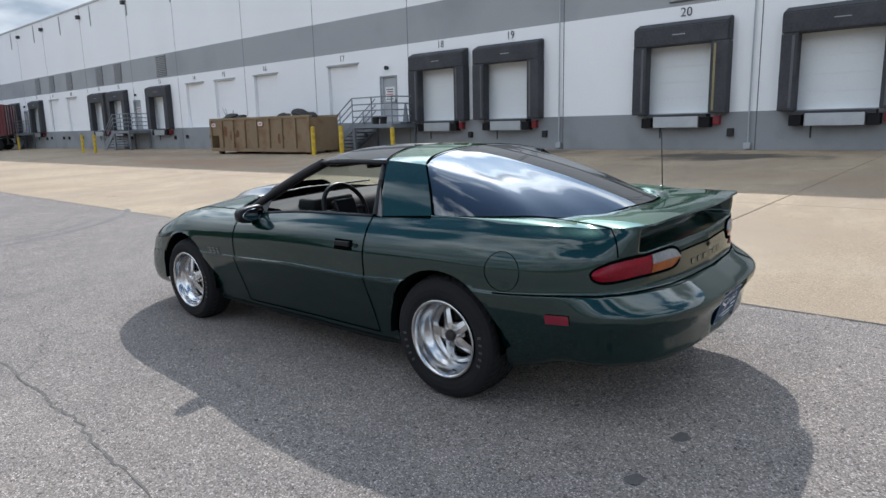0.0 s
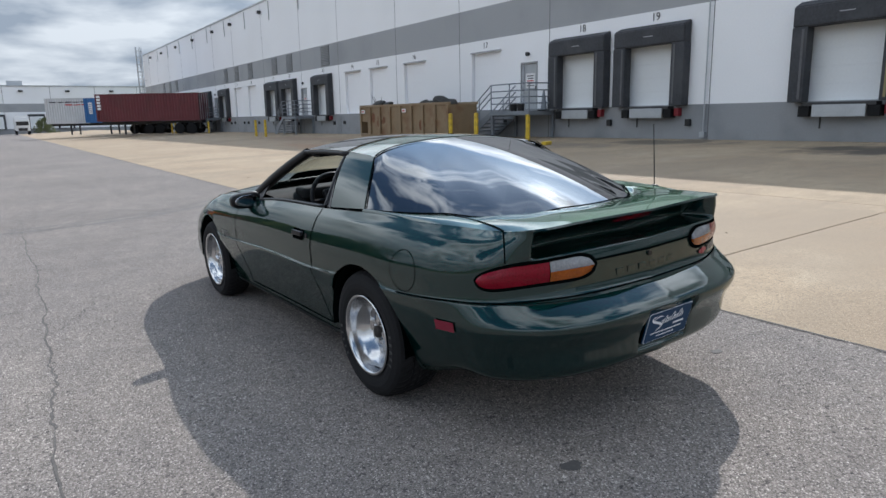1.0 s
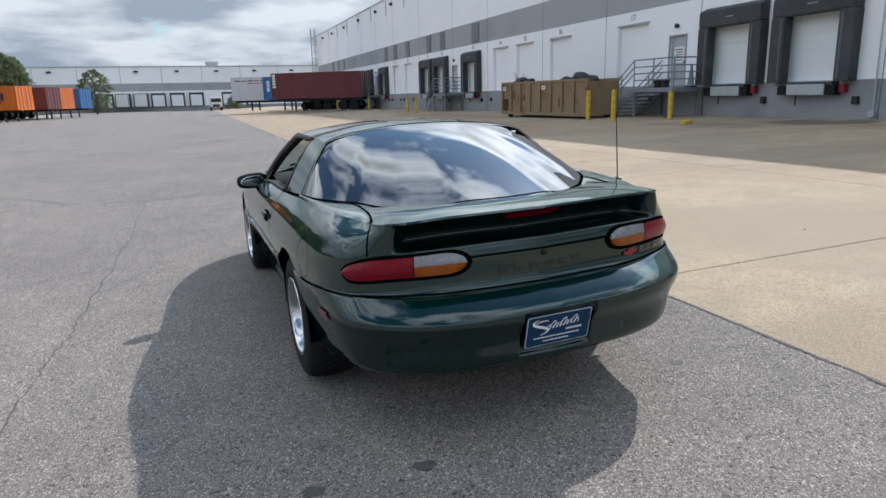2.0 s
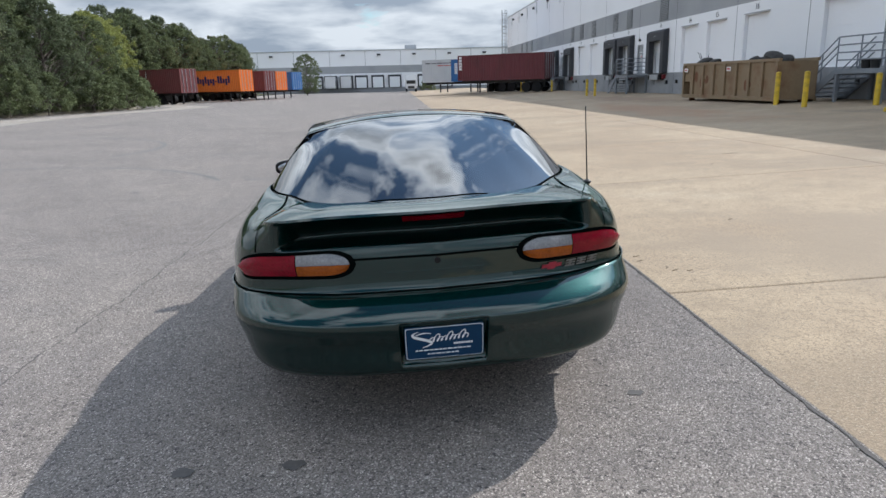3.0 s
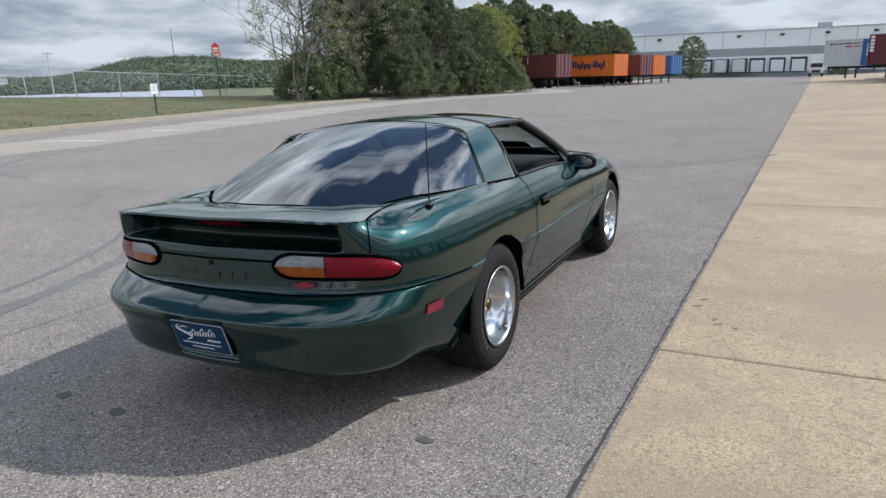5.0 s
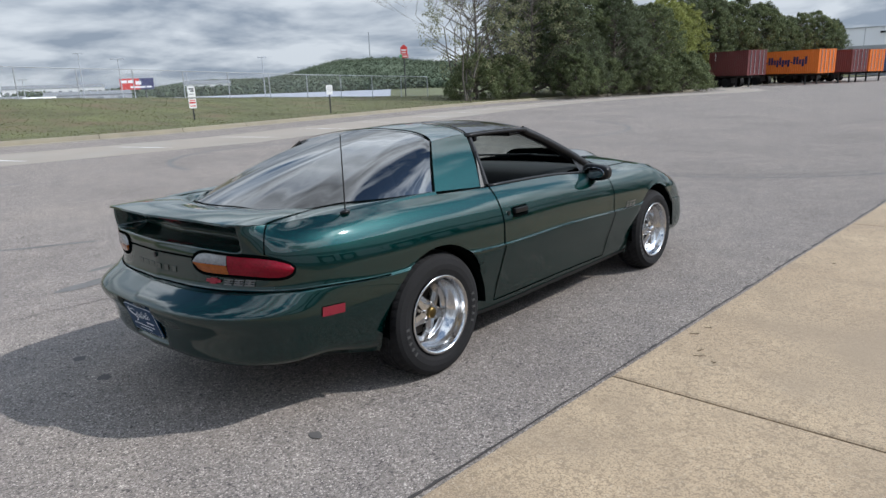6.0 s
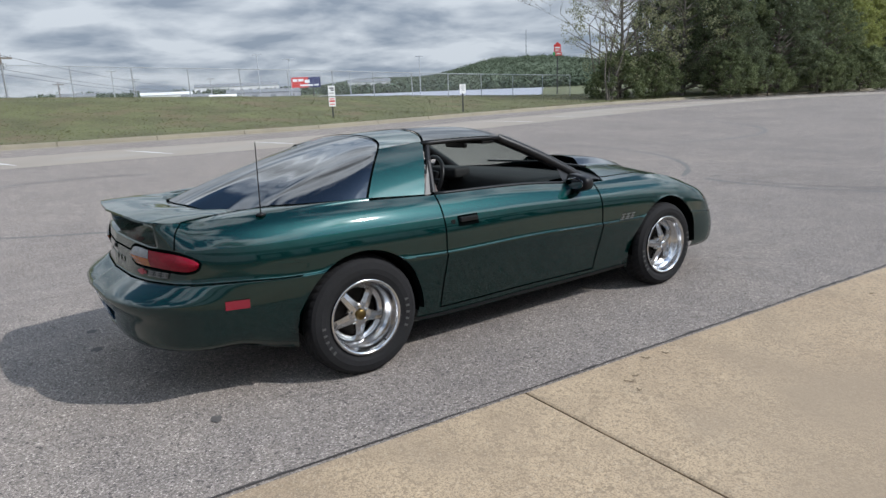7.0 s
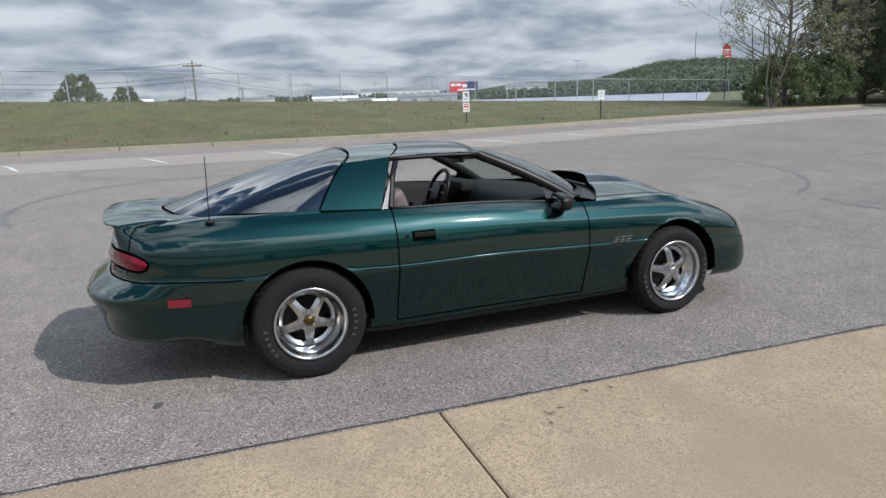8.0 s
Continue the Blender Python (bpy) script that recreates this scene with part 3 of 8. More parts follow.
def blob(name, x, y, r, mat, label, lift=0.004, stretch=1.4):
    v = [(x, y, gz(x, y) + lift)]
    for k in range(30):
        a = 2 * math.pi * k / 30
        rr = r * (1 + 0.35 * noise.noise((math.cos(a) * 1.3 + x, math.sin(a) * 1.3 + y, r)))
        px, py = x + rr * math.cos(a) * stretch, y + rr * math.sin(a)
        v.append((px, py, gz(px, py) + lift))
    tagged(from_lists(name, v, [(0, 1 + k, 1 + (k + 1) % 30) for k in range(30)], mat), label, "stain", "oil stains", "structure")


for x, y, r in ((-0.59, -1.18, 0.035), (-1.03, -1.17, 0.035), (0.92, -0.81, 0.028), (-0.25, -2.1, 0.02)):
    blob("oil_stain", x, y, r, M["oil"], "small dark oil spot on the asphalt")
rnd = random.Random(8)
for k in range(16):
    blob("oil_stain", rnd.uniform(-14, -3), rnd.uniform(4, 26), rnd.uniform(0.03, 0.07), M["oil"], "small dark oil spot on the asphalt")

# litter: twigs and leaves lying on the yard
for k, (x, y, a, s) in enumerate([(1.86, 1.02, 20, 0.08), (1.70, 1.32, 5, 0.07), (1.72, 1.46, -10, 0.06), (1.83, 1.10, 50, 0.05), (1.95, 0.98, -30, 0.05), (5.4, 7.34, -6, 0.36), (2.5, 12.8, 5, 0.32),
                                  (1.05, -2.45, -38, 0.28), (3.02, 2.53, 30, 0.09), (3.9, 1.1, 10, 0.06), (1.9, 3.4, 45, 0.05), (4.6, 6.3, 20, 0.08), (2.7, 5.0, 70, 0.05)]):
    d = Vector((math.cos(radians(a)), math.sin(radians(a)), 0)) * s * 0.4
    p = Vector((x, y, gz(x, y) + 0.006))
    bm = bmesh.new()
    add_tube(bm, p - d, p + d + Vector((0, 0, 0.006)), 0.0028, 0.0012, 5)
    add_tube(bm, p, p + d * 0.6 + Vector((-d.y, d.x, 0)) * 0.7 + Vector((0, 0, 0.008)), 0.003, 0.001, 5)
    tagged(part("twig", bm, M["twig"]), "small dry brown twig lying on the paving", "twig", "litter")

# kerb and grass verge
kerb = thing("kerb", label="weathered concrete kerb along the grass verge", category="kerb", kind="structure")
KY = [-46 + 3.05 * k for k in range(52)]
for y0, y1 in zip(KY[:-1], KY[1:]):
    v, f = [], []
    n = 3
    for j in range(n):
        y = y0 + 0.012 + (y1 - y0 - 0.024) * j / (n - 1)
        x, z = kerb_x(y), gz(kerb_x(y), y)
        for dx, dz in ((0.32, -0.02), (0.30, 0.012), (0.02, 0.02), (-0.02, 0.13), (-0.05, 0.155), (-0.20, 0.16), (-0.20, -0.05)):
            v.append((x + dx, y, z + dz))
    for j in range(n - 1):
        for i in range(6):
            f.append((j * 7 + i, j * 7 + i + 1, j * 7 + 8 + i, j * 7 + 7 + i))
    f.append(tuple(range(7)))
    f.append(tuple(range(14, 21))[::-1])
    from_lists("kerbstone", v, f, M["kerb"], kerb)


def crest(y):
    """Height of the bank's crest at the fence."""
    return min(max(1.58 - 0.036 * y, 0.05), 2.3)


FENCE_X = -38.0


def verge_z(x, y):
    d = kerb_x(y) - 0.2 - x
    base = gz(kerb_x(y), y) + 0.15
    up = smooth01(0.0, 16.0, d) * (crest(y) - base) if d < 17 else (crest(y) - base)
    down = smooth01(17.5, 32.0, d) * (crest(y) + 3.0)
    return base + up - down + 0.05 * noise.noise((x * 0.35, y * 0.35, 0)) * min(1, d)


verge = sheet("grass_verge", span(0, 34, 40), sorted(set(span(-70, 60, 90) + span(60, 175, 30))), verge_z, M["grass"], xmap=lambda u, y: kerb_x(y) - 0.2 - u)
tagged(verge, "mown green and straw grass bank behind the kerb", "grass", kind="structure")
rnd = random.Random(3)
v, f = [], []
for k in range(45000):
    y = rnd.uniform(-24, 44)
    x = kerb_x(y) - 0.15 - 17.5 * rnd.random() ** 1.4
    z = verge_z(x, y) - 0.01
    a, h, w = rnd.uniform(0, math.pi), rnd.uniform(0.012, 0.045), rnd.uniform(0.015, 0.05)
    c, s = math.cos(a) * w, math.sin(a) * w
    b = len(v)
    v += [(x - c, y - s, z), (x + c, y + s, z), (x + rnd.uniform(-0.04, 0.04), y + rnd.uniform(-0.04, 0.04), z + h)]
    f.append((b, b + 1, b + 2))
tagged(from_lists("grass_blades", v, f, M["blades"]), "short tufts of green and straw grass", "grass", kind="stuff")


# ---- the warehouse ----
WX, WALL_Y0, WALL_Y1, ROOF = 16.5, -40.0, 102.0, 10.4
BASE_Z, DOCK_Z, BAND0, BAND1 = -0.8, 1.59, 4.68, 6.1
warehouse = thing("warehouse", label="long white and grey tilt-up concrete warehouse with truck docks", category="warehouse")

SEALED = [0.42, 4.6, 10.9, 14.27, 38.2, 44.4, 47.8, 61.3, 67.5]          # start of each 3 m dock with a black seal
PLAIN = [20.62, 26.8, 30.83, 34.15, 53.7, 57.7]                             # start of each 2.1 m recessed door
PERSON = [18.25, 42.7, 65.6]                                               # start of each 0.95 m personnel door
holes = [(y + 0.42, y + 2.58, DOCK_Z, 3.9) for y in SEALED] + [(y, y + 2.15, DOCK_Z, 4.13) for y in PLAIN] + [(y, y + 0.95, DOCK_Z, 3.45) for y in PERSON]


def wall_sheet(name, y0, y1, z0, z1, mat, cuts):
    """The face of the wall with rectangular openings and their reveals, 0.3 m deep."""
    cuts = [(max(a, y0), min(b, y1), max(c, z0), min(d, z1)) for a, b, c, d in cuts if b > y0 and a < y1 and d > z0 and c < z1]
    ysn = sorted({y0, y1, *[c[0] for c in cuts], *[c[1] for c in cuts]})
    zsn = sorted({z0, z1, *[c[2] for c in cuts], *[c[3] for c in cuts]})
    bm = bmesh.new()
    for a, b in zip(ysn[:-1], ysn[1:]):
        for c, d in zip(zsn[:-1], zsn[1:]):
            my, mz = (a + b) / 2, (c + d) / 2
            if any(h[0] < my < h[1] and h[2] < mz < h[3] for h in cuts):
                continue
            bm.faces.new([bm.verts.new(p) for p in ((WX, a, c), (WX, b, c), (WX, b, d), (WX, a, d))])
    for a, b, c, d in cuts:
        for q in (((WX, a, c), (WX, a, d), (WX + 0.3, a, d), (WX + 0.3, a, c)), ((WX, b, c), (WX, b, d), (WX + 0.3, b, d), (WX + 0.3, b, c)),
                  ((WX, a, d), (WX, b, d), (WX + 0.3, b, d), (WX + 0.3, a, d)), ((WX, a, c), (WX, b, c), (WX + 0.3, b, c), (WX + 0.3, a, c))):
            bm.faces.new([bm.verts.new(p) for p in q])
    bmesh.ops.remove_doubles(bm, verts=bm.verts[:], dist=0.0005)
    me = bpy.data.meshes.new(name)
    bm.to_mesh(me)
    bm.free()
    return link(name, me, mat, warehouse)


wall_sheet("lower_wall", WALL_Y0, WALL_Y1, BASE_Z, DOCK_Z, M["wall_grey_low"], [])
wall_sheet("dock_wall", WALL_Y0, WALL_Y1, DOCK_Z, BAND0, M["wall_white"], holes)
wall_sheet("grey_band", WALL_Y0, WALL_Y1, BAND0, BAND1, M["wall_grey"], [])
wall_sheet("upper_wall", WALL_Y0, WALL_Y1, BAND1, ROOF, M["wall_white"], [])
part("end_wall", box((WX + 0.31, WALL_Y1 - 0.3, BASE_Z), (WX + 60, WALL_Y1, ROOF)), M["wall_white"], warehouse)
part("side_wall", box((WX + 0.31, WALL_Y0, BASE_Z), (WX + 60, WALL_Y0 + 0.3, ROOF)), M["wall_white"], warehouse)
part("roof", box((WX + 0.31, WALL_Y0 + 0.3, ROOF - 0.6), (WX + 60, WALL_Y1 - 0.3, ROOF - 0.3)), M["galvanised"], warehouse)
part("parapet_cap", box((WX - 0.06, WALL_Y0, ROOF + 0.002), (WX + 0.35, WALL_Y1 + 0.05, ROOF + 0.13), 0.01), M["galvanised"], warehouse, "grey metal parapet cap")
for y in (-38.5, -32.0, -25.4, -18.6, -11.8, -4.6, 3.86, 10.13, 17.51, 23.73, 29.79, 37.2, 43.5, 51.4, 59.4, 65.9, 72.5, 79.3, 86.0, 92.7, 98.0):
    part("wall_joint", box((WX - 0.004, y - 0.014, BASE_Z), (WX + 0.02, y + 0.014, ROOF)), M["joint"], warehouse)
# unseen sheet close behind the doors, added to stop sun leaking through their gaps
part("back_wall", box((WX + 0.31, WALL_Y0 + 0.301, BASE_Z), (WX + 0.45, WALL_Y1 - 0.301, ROOF - 0.61)), M["wall_grey"], warehouse)
for y in (4.04, 10.25, -11.5):
    bm = bmesh.new()
    add_tube(bm, (WX - 0.07, y, 0.62), (WX - 0.07, y, ROOF - 0.2), 0.022, seg=10)
    add_box(bm, (WX - 0.14, y - 0.09, 0.55), (WX - 0.003, y + 0.09, 0.72), 0.01)
    part("downspout", bm, M["galvanised"], warehouse)
for k in range(13):
    y = 31.2 + 6.05 * k
    part("scupper", box((WX - 0.05, y - 0.04, ROOF - 1.5), (WX - 0.003, y + 0.04, ROOF - 0.12), 0.01), M["wall_grey"], warehouse)
for y in (34.8, 43.5, 51.3, 59.3, 65.2, 73.0, 81.0, 89.0, 96.0):
    bm = box((WX - 0.25, y - 0.16, ROOF - 0.80), (WX - 0.003, y + 0.16, ROOF - 0.55), 0.03)
    part("wall_lamp", bm, M["dark_steel"], warehouse, "dark wall-mounted floodlight")
for y, w in ((38.55, 1.3), (45.1, 1.15), (48.3, 1.15), (54.2, 1.2), (58.1, 1.1), (61.5, 1.1), (82.0, 1.1), (85.5, 1.1), (89.1, 1.1), (5.3, 1.2)):
    z0, z1 = 4.78, 6.04
    lv = part("louvre", box((WX - 0.02, y, z0), (WX + 0.01, y + w, z1)), M["joint"], warehouse)
    for i in range(12):
        z = z0 + (z1 - z0) * (i + 0.5) / 12
        sl = part("slat", box((-0.045, -w / 2, -0.02), (0.0, w / 2, 0.028)), M["wall_grey"], lv)
        sl.matrix_local = pose(WX - 0.02, y + w / 2, z, 0, 28, 0)


def dock(y, number, w=3.0):
    """A sealed dock: foam seal with a head pad, a sectional door, a leveller with bumpers and red lamp."""
    out = 0.36
    seal = thing("dock_seal")
    seal.parent = warehouse
    seal["label"] = "worn black foam dock seal"
    for a, b in ((y, y + 0.50), (y + 2.42, y + w)):
        part("side_pad", box((WX - out, a, DOCK_Z - 0.03), (WX - 0.003, b, 3.56), 0.04), M["seal"], seal)
    bm = bmesh.new()
    pts = [(WX - 0.003, y, 3.55), (WX - 0.003, y + w, 3.55), (WX - 0.003, y, 4.26), (WX - 0.003, y + w, 4.26), (WX - out, y, 3.55), (WX - out, y + w, 3.55), (WX - out, y + 0.0, 4.10), (WX - out, y + w, 4.10)]
    vs = [bm.verts.new(p) for p in pts]
    for q in ((0, 1, 5, 4), (4, 5, 7, 6), (6, 7, 3, 2), (0, 4, 6, 2), (1, 3, 7, 5), (0, 2, 3, 1)):
        bm.faces.new([vs[i] for i in q])
    bmesh.ops.bevel(bm, geom=bm.edges[:], offset=0.035, segments=2, affect="EDGES")
    part("head_pad", bm, M["seal"], seal)
    for a, bright in ((y + 0.34, number == "20"), (y + 2.50, False)):
        part("guide_strip", box((WX - out - 0.012, a, DOCK_Z + 0.05), (WX - out + 0.005, a + 0.065, 3.50)), M["ochre"] if bright else M["strip_grey"], seal, "faded yellow guide strip" if bright else "dirty grey guide strip")
    part("brand_bar", box((WX - out - 0.006, y + 1.25, 3.83), (WX - out + 0.01, y + 1.63, 3.855)), M["wall_grey"], seal)
    d = thing("dock_door")
    d.parent = warehouse
    for i in range(5):
        z0 = DOCK_Z + 0.002 + i * 0.459
        part("door_panel", box((WX + 0.16, y + 0.43, z0), (WX + 0.21, y + 2.57, z0 + 0.457), 0.003), M["door_white"], d)
    lv = part("dock_leveller", box((WX - 0.30, y + 0.55, DOCK_Z - 0.13), (WX - 0.003, y + 2.45, DOCK_Z - 0.035), 0.01), M["dark_steel"], warehouse)
    part("lip_plate", box((WX - 0.335, y + 0.78, DOCK_Z - 0.42), (WX - 0.303, y + 2.14, DOCK_Z - 0.10), 0.006), M["galvanised"], lv, "bare steel lip plate hanging down")
    for a in (y + 0.46, y + 2.24):
        part("dock_bumper", box((WX - 0.29, a, DOCK_Z - 0.42), (WX - 0.003, a + 0.30, DOCK_Z - 0.132), 0.02), M["rubber"], lv, "black rubber bumper block")
    part("lamp", box((WX - 0.20, y + 0.22, DOCK_Z - 0.36), (WX - 0.003, y + 0.40, DOCK_Z - 0.10), 0.03), M["red_lamp"], lv, "red dock signal lamp")
    part("conduit", tube((WX - 0.02, y + 2.05, 0.85), (WX - 0.02, y + 2.05, DOCK_Z - 0.43), 0.02), M["dark_steel"], lv)
    part("socket_box", box((WX - 0.12, y - 0.16, 0.90), (WX - 0.003, y + 0.02, 1.13), 0.03), M["black"], warehouse, "black rubber hook box")
    if number:
        text_mesh("dock_number", number, 0.36, Matrix.Translation((WX - 0.012, y + w / 2 - 0.04, 4.48)) @ Matrix(((0, 0, -1, 0), (-1, 0, 0, 0), (0, 1, 0, 0), (0, 0, 0, 1))), M["letter"], warehouse)


for y, number in zip(SEALED, ("", "20", "19", "18", "13", "12", "11", "8", "")):
    dock(y, number, 2.84 if y < 8 else 2.94)
for y, number in zip(PLAIN, ("17", "16", "15", "14", "10", "9")):
    d = thing("recessed_door")
    d.parent = warehouse
    for i in range(5):
        z0 = DOCK_Z + 0.002 + i * 0.508
        part("door_panel", box((WX + 0.17, y + 0.005, z0), (WX + 0.22, y + 2.145, z0 + 0.506), 0.003), M["wall_white"], d)
    part("lintel", box((WX - 0.03, y - 0.06, 4.132), (WX - 0.003, y + 2.21, 4.19), 0.006), M["wall_grey"], d)
    for a in (y - 0.5, y + 2.35):
        part("socket_box", box((WX - 0.12, a, 0.95), (WX - 0.003, a + 0.17, 1.16), 0.03), M["black"], warehouse, "black rubber hook box")
    text_mesh("dock_number", number, 0.36, Matrix.Translation((WX - 0.012, y + 1.08, 4.42)) @ Matrix(((0, 0, -1, 0), (-1, 0, 0, 0), (0, 1, 0, 0), (0, 0, 0, 1))), M["letter"], warehouse)
for y in PERSON:
    d = part("personnel_door", box((WX + 0.10, y + 0.02, DOCK_Z + 0.01), (WX + 0.15, y + 0.93, 3.44), 0.005), M["galvanised"], warehouse, "grey steel personnel door")
    bm = bmesh.new()
    for a, b, c, e in ((y - 0.05, y, DOCK_Z, 3.5), (y + 0.95, y + 1.0, DOCK_Z, 3.5), (y, y + 0.95, 3.451, 3.5)):
        add_box(bm, (WX - 0.02, a, c), (WX + 0.02, b, e))
    part("door_frame", bm, M["wall_grey"], d)
    sg = part("notice", box((WX + 0.092, y + 0.22, 2.45), (WX + 0.098, y + 0.78, 3.05)), M["white_paint"], d, "white notice sheet with dark print")
    for i in range(5):
        part("print_bar", box((WX + 0.088, y + 0.29, 2.52 + i * 0.1), (WX + 0.091, y + 0.71 - 0.05 * (i % 2), 2.56 + i * 0.1)), M["sign_red"] if i == 2 else M["letter"], sg)
    part("door_knob", box((WX + 0.03, y + 0.08, 2.40), (WX + 0.098, y + 0.14, 2.52), 0.01), M["dark_steel"], d)
    bm = bmesh.new()
    bmesh.ops.create_cone(bm, cap_ends=True, segments=16, radius1=0.09, radius2=0.075, depth=0.12, matrix=pose(WX - 0.07, y + 0.5, 3.82, 0, 90, 0))
    part("door_lamp", bm, M["dark_steel"], warehouse, "round dark lamp over the door")


def ladder():
    ld = thing("roof_ladder", label="caged steel roof ladder on the warehouse corner", category="ladder")
    x, y = WX - 0.75, WALL_Y1 - 1.2
    for dx in (-0.3, 0.3):
        part("stile", tube((x + dx, y, -0.2), (x + dx, y, ROOF + 1.1), 0.06, seg=6), M["galvanised"], ld)
    for i in range(22):
        part("rung", tube((x - 0.3, y, 0.2 + i * 0.5), (x + 0.3, y, 0.2 + i * 0.5), 0.035, seg=6), M["galvanised"], ld)
    for i in range(10):
        bm = bmesh.new()
        z = 2.4 + i * 0.95
        for a, b in (((x - 0.35, y), (x - 0.35, y - 0.75)), ((x + 0.35, y), (x + 0.35, y - 0.75)), ((x - 0.35, y - 0.75), (x + 0.35, y - 0.75))):
            add_tube(bm, (*a, z), (*b, z), 0.05, seg=6)
        part("cage_hoop", bm, M["galvanised"], ld)
    for dx in (-0.35, 0.0, 0.35):
        part("cage_bar", tube((x + dx, y - 0.75, 2.4), (x + dx, y - 0.75, ROOF + 1.0), 0.035, seg=6), M["galvanised"], ld)
    for z in (1.0, 4.0, 7.0, 9.6):
        part("bracket", tube((x + 0.3, y, z), (WX - 0.003, y, z), 0.04, seg=6), M["galvanised"], ld)


ladder()


def dock_stair(y0, label):
    """Steel stair and platform in front of a personnel door; it climbs towards smaller y."""
    st = thing("dock_stair", label=label, category="stairs", group="dock stairs")
    x0, x1, top = 15.05, 16.44, 1.50
    ya, yb, foot = y0 - 1.45, y0 + 0.95, y0 + 2.6
    g0 = gz(15.5, foot) + 0.002
    part("platform", box((x0, ya, top - 0.16), (x1, yb, top), 0.01), M["rail_grey"], st)
    n = 6
    for i in range(n):
        z = g0 + (top - g0) * (i + 1) / (n + 1)
        y = foot - (foot - yb) * (i + 0.5) / n
        part("tread", box((x0 + 0.05, y - 0.20, z - 0.045), (x1 - 0.05, y + 0.16, z), 0.006), M["rail_grey"], st)
    for x in (x0, x1):
        bm = bmesh.new()
        v = [bm.verts.new(p) for p in ((x, foot + 0.1, g0), (x, foot - 0.25, g0), (x, yb, top - 0.25), (x, yb, top), (x, foot + 0.1, g0 + 0.2))]
        w = [bm.verts.new((p.co.x + 0.05, p.co.y, p.co.z)) for p in v]
        bm.faces.new(v)
        bm.faces.new(w[::-1])
        for i in range(5):
            bm.faces.new((v[i], v[(i + 1) % 5], w[(i + 1) % 5], w[i]))
        part("stringer", bm, M["rail_grey"], st)
    for x, y in ((x0 + 0.06, ya + 0.06), (x0 + 0.06, yb - 0.06), (x1 - 0.06, ya + 0.06), (x1 - 0.06, yb - 0.06)):
        part("leg", box((x - 0.05, y - 0.05, gz(x, y)), (x + 0.05, y + 0.05, top - 0.162)), M["rail_grey"], st)
    r = 0.024
    for k, h in enumerate((0.30, 0.55, 0.80, 1.07)):
        part("guard_rail", tube((x0 + 0.04, ya, top + h), (x0 + 0.04, yb, top + h), r, seg=8), M["rail_grey"], st)
        part("end_rail", tube((x0 + 0.04, ya, top + h), (x1, ya, top + h), r, seg=8), M["rail_grey"], st)
        if k:
            for x in (x0 + 0.04, x1 - 0.04):
                part("stair_rail", tube((x, yb, top + h), (x, foot + 0.05, g0 + h), r, seg=8), M["rail_grey"], st)
    for y in (ya, (ya + yb) / 2, yb):
        part("rail_post", tube((x0 + 0.04, y, top - 0.1), (x0 + 0.04, y, top + 1.08), r, seg=8), M["rail_grey"], st)
    for x in (x0 + 0.04, x1 - 0.04):
        part("rail_post", tube((x, foot + 0.05, g0), (x, foot + 0.05, g0 + 1.08), r, seg=8), M["rail_grey"], st)
        part("rail_post", tube((x, (foot + yb) / 2, (g0 + top) / 2), (x, (foot + yb) / 2, (g0 + top) / 2 + 1.08), r, seg=8), M["rail_grey"], st)


for y in PERSON:
    dock_stair(y + 0.3, "grey steel dock stair with pipe railings")


def bollard(x, y, h, r=0.085):
    b = thing("bollard", Matrix.Translation((x, y, gz(x, y))), "yellow painted steel bollard with scuffed paint", "bollard", "bollards")
    bm = bmesh.new()
    bmesh.ops.create_cone(bm, cap_ends=False, segments=16, radius1=r, radius2=r, depth=h, matrix=Matrix.Translation((0, 0, h / 2)))
    part("post", bm, M["yellow"], b, smooth=True)
    bm = bmesh.new()
    bmesh.ops.create_uvsphere(bm, u_segments=16, v_segments=6, radius=r, matrix=Matrix.Translation((0, 0, h - 0.002)) @ Matrix.Diagonal((1, 1, 0.45, 1)))
    part("cap", bm, M["yellow"], b, smooth=True)


for x, y, h in ((13.15, 19.7, 1.11), (13.0, 17.75, 1.11), (14.6, 16.6, 0.95), (12.9, 43.5, 1.1), (12.9, 41.5, 1.1), (13.4, 72.5, 1.08), (13.4, 70.8, 1.08), (14.9, 63.6, 1.05)):
    bollard(x, y, h)
bm = box((-0.25, -0.09, 0), (0.25, 0.09, 0.12), 0.03)
wc = part("wheel_chock", bm, M["yellow"], None, smooth=False)
wc.matrix_world = pose(13.1, 13.9, gz(13.1, 13.9), 0, 0, 25)
tagged(wc, "yellow rubber wheel chock standing by the docks", "wheel chock")
cone = thing("traffic_cone", Matrix.Translation((15.9, 17.15, 1.503)), "dusty grey traffic cone on the stair platform", "cone")
part("foot", box((-0.17, -0.17, 0), (0.17, 0.17, 0.04), 0.01), M["rubber"], cone)
part("body", tube((0, 0, 0.04), (0, 0, 0.82), 0.13, 0.03, 16), M["rail_grey"], cone)
for y in (17.9, 18.35):
    b = part("bucket", tube((15.35, y, 1.503), (15.35, y, 1.80), 0.13, 0.16, 14), M["black"])
    tagged(b, "black bucket on the stair platform", "bucket", "buckets")


